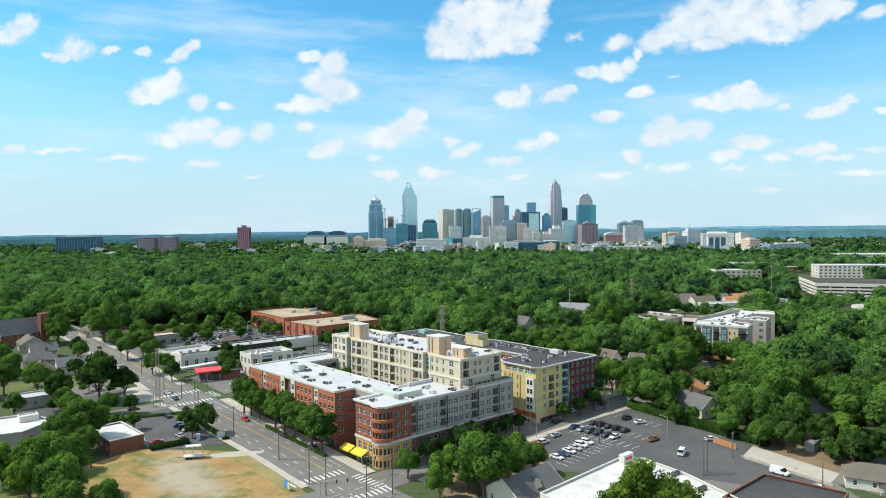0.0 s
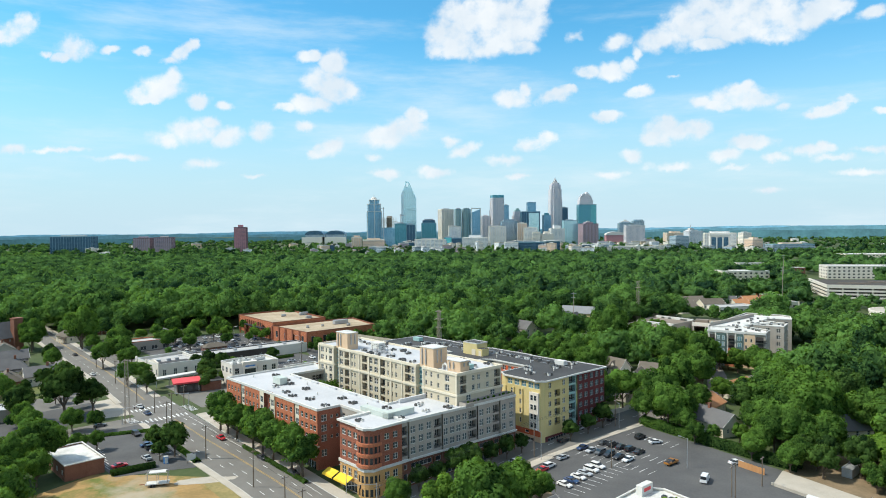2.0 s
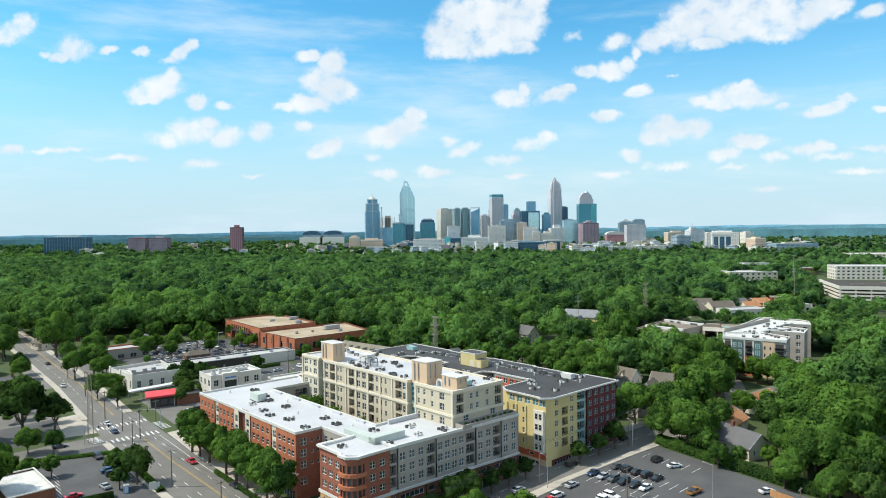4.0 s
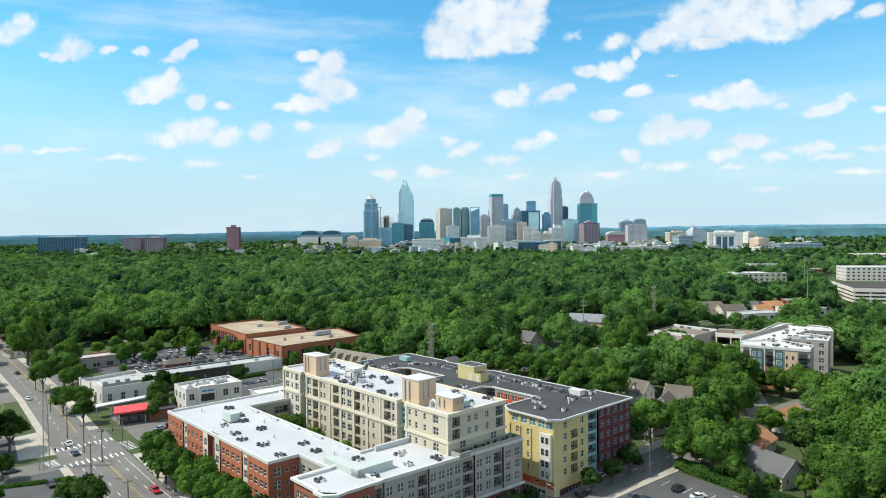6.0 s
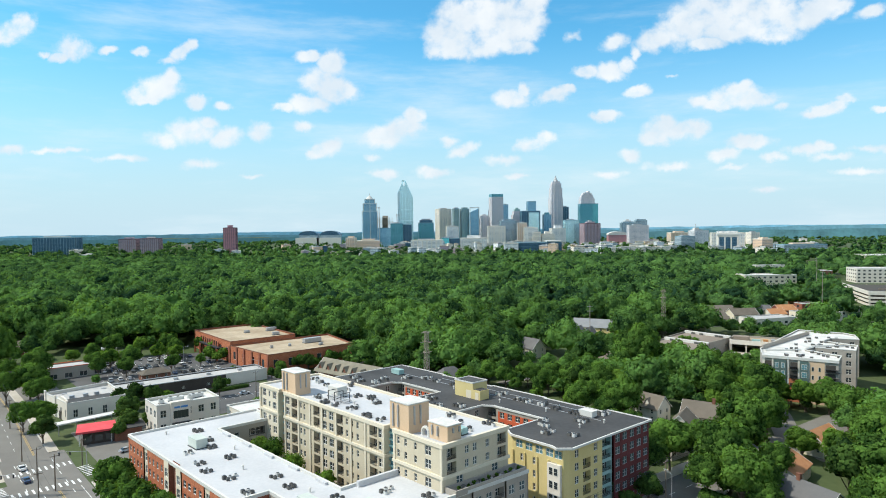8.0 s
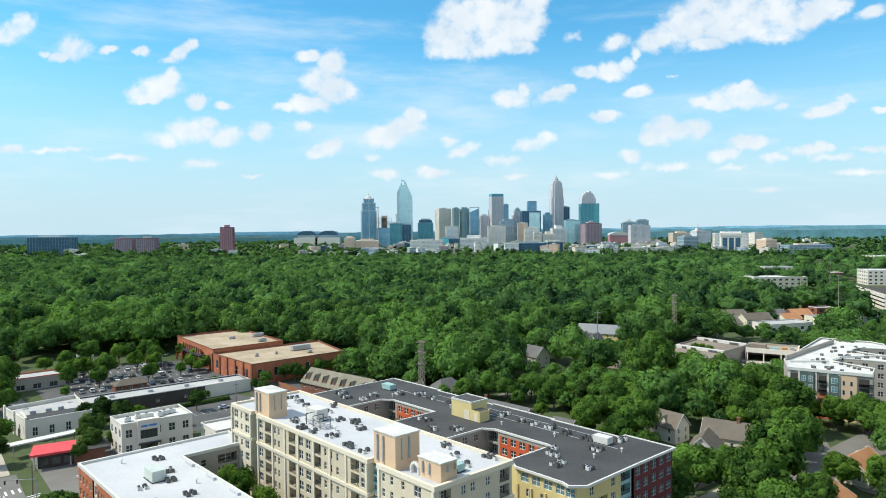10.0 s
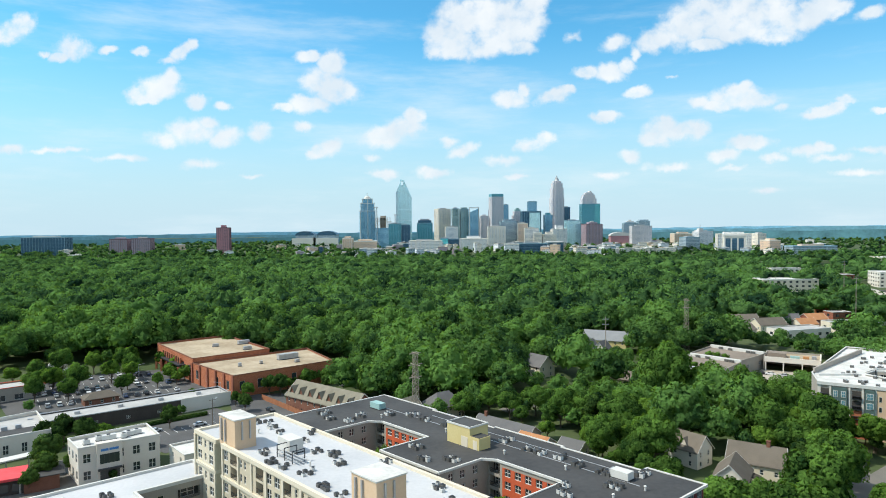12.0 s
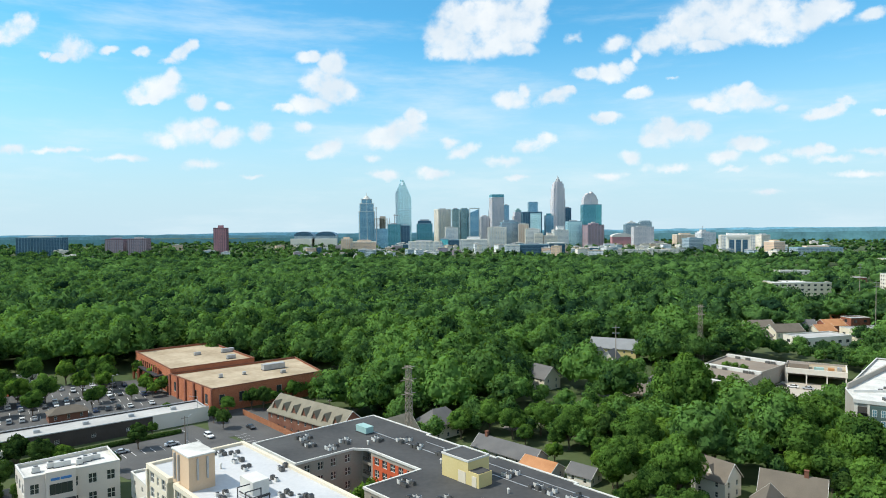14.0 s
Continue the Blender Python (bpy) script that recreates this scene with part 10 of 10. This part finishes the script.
for x, y, s in ((-100, 407, 0.75), (-93, 414, 0.85), (-87, 421, 0.7), (-80, 428, 0.9), (-73, 434, 0.8)):
    tree("street", x, y, s, TREE_RNG)
for x, y, s in ((104, 226, 0.85), (110, 219, 0.9), (117, 212, 0.8), (99, 231, 0.75), (124, 206, 0.9)):
    tree("dark", x, y, s, TREE_RNG)
for s in (2, 8, 14, 20, 25):
    tree("street", 116 + 0.884 * s - 0.468 * 6, 369.5 - 0.468 * s - 0.884 * 6, TREE_RNG.uniform(0.5, 0.68), TREE_RNG)
# the leafy gardens between the apartments and the commercial block
for x, y, s in ((40, 367, 1.1), (46, 357, 1.0), (37, 341, 0.8), (46, 342, 1.0), (58, 366, 1.1), (54, 345, 0.8), (45, 330, 0.7), (70, 360, 0.9), (74, 371, 1.1), (88, 346, 0.9), (88, 372, 1.1), (101, 370, 1.0), (95, 341, 0.9), (111, 364, 1.0), (106, 342, 1.0), (93, 330, 0.8), (28, 374, 0.8), (87, 391, 1.1), (101, 396, 1.0), (71, 384, 1.0), (56, 384, 0.9), (107, 393, 0.8), (98, 322, 0.9), (81, 405, 0.8), (103, 357, 1.0), (118, 398, 0.7), (117, 356, 0.95), (124, 350, 0.9), (131, 346, 0.85), (112, 375, 0.8), (139, 340, 0.9)):
    tree(TREE_RNG.choice(("broad", "broad", "bright", "dark")), x, y, s, TREE_RNG)
near_trees, woods = scatter()
for x, y, s in near_trees:
    tree(TREE_RNG.choice(("broad", "broad", "dark", "broad", "bright")), x, y, s, TREE_RNG)


def join_woods(name, spots, radius, height, clumps, around, rings, cards, size, label, seed=0, leaf=FOREST, mottle=0.2, loose=1.0):
    """Many trees as one mesh: sorts of crowns, turned and sized by chance."""
    rng = np.random.default_rng(seed)
    sorts = [crown(rng, radius * rng.uniform(0.92, 1.08), height * rng.uniform(0.85, 1.2), clumps, around, rings, cards, size, mottle, loose) for _ in range(9)]
    out = []
    for x, y, s in spots:
        hull, faces, sprays, facing = sorts[rng.integers(9)]
        an = rng.random() * math.tau
        c, d = math.cos(an) * s, math.sin(an) * s
        turn = np.array(((c, d, 0), (-d, c, 0), (0, 0, s * rng.uniform(0.88, 1.15))))
        to = np.array((x, y, gz(x, y) + far_hills(x, y) + 0.62 * height * s))
        out.append((hull @ turn + to, faces, sprays @ turn + to, (facing[0] @ (turn / s), facing[1]), float(np.clip(rng.normal(0.47, 0.34), -0.1, 1.15))))
    ob = new(name, crown_mesh(name, out, leaf))
    return tagged(ob, label, "trees", kind="stuff")


mid_woods = [t for t in woods if t[1] < 560 and t[2] >= 0.66]
young_woods = [t for t in woods if t[1] < 560 and t[2] < 0.66]
far_woods = [t for t in woods if 560 <= t[1] < 910]
last_woods = [t for t in woods if t[1] >= 910]
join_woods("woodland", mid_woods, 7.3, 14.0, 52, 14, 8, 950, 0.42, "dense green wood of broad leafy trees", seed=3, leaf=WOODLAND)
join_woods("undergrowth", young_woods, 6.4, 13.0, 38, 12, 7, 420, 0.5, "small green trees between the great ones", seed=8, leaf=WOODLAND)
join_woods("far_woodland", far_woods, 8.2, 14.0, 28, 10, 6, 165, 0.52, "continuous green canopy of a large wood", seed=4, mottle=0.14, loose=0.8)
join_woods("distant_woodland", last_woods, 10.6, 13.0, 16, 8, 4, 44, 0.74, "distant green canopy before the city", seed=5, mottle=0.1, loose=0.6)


def far_groves():
    """Trees between the low city buildings and over the far plain."""
    rng = random.Random(17)
    spots = []
    for _ in range(4300):
        y = 1450 + 1850 * rng.random() ** 1.25
        x = rng.uniform(-0.78, 0.62) * y
        if abs(x - 0.04 * y) < 0.2 * y and y > 1750 and rng.random() < 0.5:
            continue
        spots.append((x, y, rng.uniform(0.8, 1.6)))
    return spots


join_woods("distant_groves", far_groves(), 9.0, 9.0, 8, 7, 3, 12, 1.7, "scattered green groves on the far plain", seed=6)

# ---- hedges, fences and loose things ----
hedge("hedge", "clipped dark green hedge beside the dry lot", (-114, 212.5), (-104, 220), 2.4, 1.6, seed=2, count=1300)
hedge("hedge", "low green hedge round the parking lot", (-92, 224), (-118, 250), 2.0, 1.2, LEAF, seed=3, count=1500)
hedge("hedge", "low green hedge along the cross street", (-122, 254), (-146, 244), 1.6, 1.0, LEAF, seed=4, count=900)
hedge("hedge", "dark hedge behind the shop row", (-146, 350), (-108, 384), 1.8, 1.4, seed=5, count=1600)
hedge("hedge", "row of low shrubs beside the red brick front", ab(30, -8.2), ab(70, -8.2), 1.4, 1.0, seed=6, count=1300)


def board_fence(p, q, h, n, label, material=WOOD_FENCE):
    p, q = Vector(p), Vector(q)
    own = thing("fence", label, "fence", Matrix.Identity(4))
    d = (q - p).normalized()
    s = Vector((-d.y, d.x))
    w = (q - p).length / n / 2 * 0.94
    for k in range(n):
        c = p.lerp(q, (k + 0.5) / n)
        g = gz(c.x, c.y)
        part("board", Mesh().obox(c, d, s, w, 0.03, g - 0.1, g + h + 0.06 * (k % 2)), material, own)


board_fence((78, 227), (83, 220), 2.0, 14, "orange wooden board fence by the car park")
board_fence((-94, 407), (-66, 382), 2.2, 60, "red-brown wooden board fence behind the bays", WOOD_RUSSET)
# low concrete apron and wall by the lane
patch("concrete_apron", [(83, 214), (99, 192), (106, 200), (90, 224)], 0.12, CONCRETE, "pale concrete apron beside the lane", "pavement", 5, 0.2)
own = thing("retaining_wall", "low white concrete retaining wall", "wall", Matrix.Identity(4))
for k in range(8):
    c = Vector((82, 213)).lerp(Vector((99, 190)), (k + 0.5) / 8)
    part("panel", Mesh().obox(c, (0.594, -0.804), (0.804, 0.594), 1.75, 0.12, gz(c.x, c.y) - 0.3, gz(c.x, c.y) + 0.9), CONCRETE, own)
# flat trailer with a light frame on the dry lot
g = gz(-96, 206) + 0.1
own = thing("trailer", "flat white trailer with an open metal frame", "trailer", pose(-96, 206, g, 0, 0, 18))
part("deck", Mesh().box(-3.2, 3.2, -1.3, 1.3, 0.7, 0.95), TRIM_WHITE, own)
for x in (-2.9, 0, 2.9):
    for y in (-1.2, 1.2):
        part("post", Mesh().box(x - 0.06, x + 0.06, y - 0.06, y + 0.06, 0.95, 4.0), METAL_GREY, own)
for y in (-1.2, 1.2):
    part("rail", Mesh().box(-2.96, 2.96, y - 0.06, y + 0.06, 4.0, 4.12), TRIM_WHITE, own)
part("canopy", Mesh().box(-2.2, 2.4, -1.1, 1.1, 4.12, 4.2), TRIM_WHITE, own)
for x in (-1.6, -0.7):
    for y in (-1.35, 1.35):
        part("wheel", Mesh().tube((x, y - 0.12, 0.4), (x, y + 0.12, 0.4), 0.4, n=12), RUBBER, own)
part("drawbar", Mesh().box(-5.0, -3.2, -0.1, 0.1, 0.6, 0.75), BRICK_RED, own)
# portable toilet
own = thing("portable_toilet", "blue plastic portable toilet with white roof", "toilet cabin", pose(-102, 223, gz(-102, 223) + 0.08, 0, 0, 40))
part("cabin", Mesh().box(-0.6, 0.6, -0.6, 0.6, 0, 2.1), mat("blue_plastic", (0.05, 0.25, 0.6), (0.08, 0.32, 0.68), 0.5), own)
part("roof", Mesh().box(-0.65, 0.65, -0.65, 0.65, 2.1, 2.35), TRIM_WHITE, own)
part("door", Mesh().box(-0.45, 0.45, -0.64, -0.6, 0.1, 1.95), TRIM_WHITE, own)
# site signs
for x, y, t, m_, text in ((-58, 184, -40, bpy.data.materials["blue_plastic"], "blue and white site sign on posts"), (-94, 224, 40, TRIM_WHITE, "white site sign on two posts")):
    own = thing("site_sign", text, "sign", pose(x, y, gz(x, y), 0, 0, t))
    part("board", Mesh().box(-1.5, 0.4, -0.05, 0.05, 1.0, 3.2), m_, own)
    part("side_board", Mesh().box(0.4, 1.3, -0.05, 0.05, 0.7, 2.8), TRIM_WHITE, own)
    for px_ in (-1.3, 1.1):
        part("post", Mesh().box(px_ - 0.06, px_ + 0.06, 0.05, 0.15, -0.4, 3.2), WOOD_POLE, own)
# traffic signals at the two crossings
for x, y, t in ((-30, 199, 200), (-46, 176, 20), (-122, 283, 200), (-138, 261, 20)):
    own = thing("traffic_signal", "dark traffic signal mast with hanging lights", "traffic light", pose(x, y, gz(x, y), 0, 0, t), group="traffic signals")
    part("pole", Mesh().tube((0, 0, -0.2), (0, 0, 6.5), 0.14, 0.1, 8), METAL_GREY, own)
    part("arm", Mesh().tube((0, 0, 6.2), (8, 0, 6.7), 0.09, 0.06, 6), METAL_GREY, own)
    for d in (4.5, 7.5):
        part("signal_head", Mesh().box(d - 0.18, d + 0.18, -0.18, 0.18, 5.5, 6.5), TRIM_DARK, own)


# the roof terrace beside the beige block
TERRACE = random.Random(8)
for k in range(9):
    x, y = ab(91.6 + TERRACE.uniform(-0.5, 0.3), 37.5 + 2.3 * k)
    own = thing("terrace_planter", "dark box planter with a small shrub on the roof terrace", "planter", pose(x, y, RZ, 0, 0, 45), group="terrace planters")
    part("box", Mesh().box(-0.6, 0.6, -0.35, 0.35, 0, 0.7), TRIM_DARK, own)
    rng_p = np.random.default_rng(40 + k)
    hull, faces, sprays, facing = crown(rng_p, 0.55, 0.9, 10, 10, 6, 90, 0.12)
    part("shrub", crown_mesh("shrub", [(hull + np.array((0, 0, 1.0)), faces, sprays + np.array((0, 0, 1.2)), facing, 0.4)], LEAF_BRIGHT), None, own)
for b in (40, 45, 51):
    x, y = ab(90.0, b)
    own = thing("terrace_table", "small dark table on the roof terrace", "table", pose(x, y, RZ))
    part("top", Mesh().tube((0, 0, 0.72), (0, 0, 0.76), 0.55, n=12), METAL_DARKGREY, own)
    part("leg", Mesh().tube((0, 0, 0), (0, 0, 0.72), 0.06, n=6), TRIM_DARK, own)
    for s in (-1, 1):
        ch = thing("terrace_chair", "dark metal chair at the terrace table", "chair", pose(x + s * 0.95, y, RZ, 0, 0, 90 * s))
        part("seat", Mesh().box(-0.25, 0.25, -0.25, 0.25, 0.42, 0.47), TRIM_DARK, ch)
        part("backrest", Mesh().box(-0.25, 0.25, -0.28, -0.23, 0.47, 0.95), TRIM_DARK, ch)
        for u in (-0.22, 0.22):
            for v in (-0.22, 0.22):
                part("leg", Mesh().box(u - 0.02, u + 0.02, v - 0.02, v + 0.02, 0, 0.42), TRIM_DARK, ch)

# small white vents on the roofs
for a, b, h in ((6, 8, RZ), (31, 16, RZ), (46, 11, RZ), (69, 15, RZ), (20, 45, BZ), (47, 42, BZ), (66, 50, BZ), (12, 86, DZ), (34, 90, DZ), (56, 88, DZ), (72, 90, DZ), (88, 84, DZ), (90, 92, DZ)):
    own = thing("roof_vent", "small white pipe vent standing on the flat roof", "vent", pose(*ab(a, b), h))
    part("pipe", Mesh().tube((0, 0, 0), (0, 0, 0.9), 0.2, n=8), TRIM_WHITE, own)
    part("cap", Mesh().tube((0, 0, 0.9), (0, 0, 1.1), 0.36, 0.2, 8), TRIM_WHITE, own)

# shrubs along the far edge of the lot
hedge("hedge", "loose green shrubs along the parking lot edge", (59, 269), (76, 247), 4.5, 3.0, LEAF, 31, 1600)
hedge("hedge", "loose green shrubs along the parking lot edge", (76, 247), (95, 224), 4.5, 3.0, LEAF_DARK, 32, 1600)

# shrub beds in the brown roofs
for k, (x, y, z, t) in enumerate(ROOF_BEDS):
    bed = thing("roof_planter", "green shrub bed sunk into the brown roof", "planter", pose(x, y, z, 0, 0, t), group="roof shrub beds")
    part("bed", Mesh().box(-2.2, 2.2, -1.0, 1.0, 0, 0.4), TRIM_DARK, bed)
    hull, faces, sprays, facing = crown(np.random.default_rng(60 + k), 2.2, 3.0, 18, 10, 6, 260, 0.22)
    part("shrub", crown_mesh("shrub", [(hull + np.array((0, 0, 0.9)), faces, sprays + np.array((0, 0, 0.9)), facing, 0.5)], LEAF), None, bed)
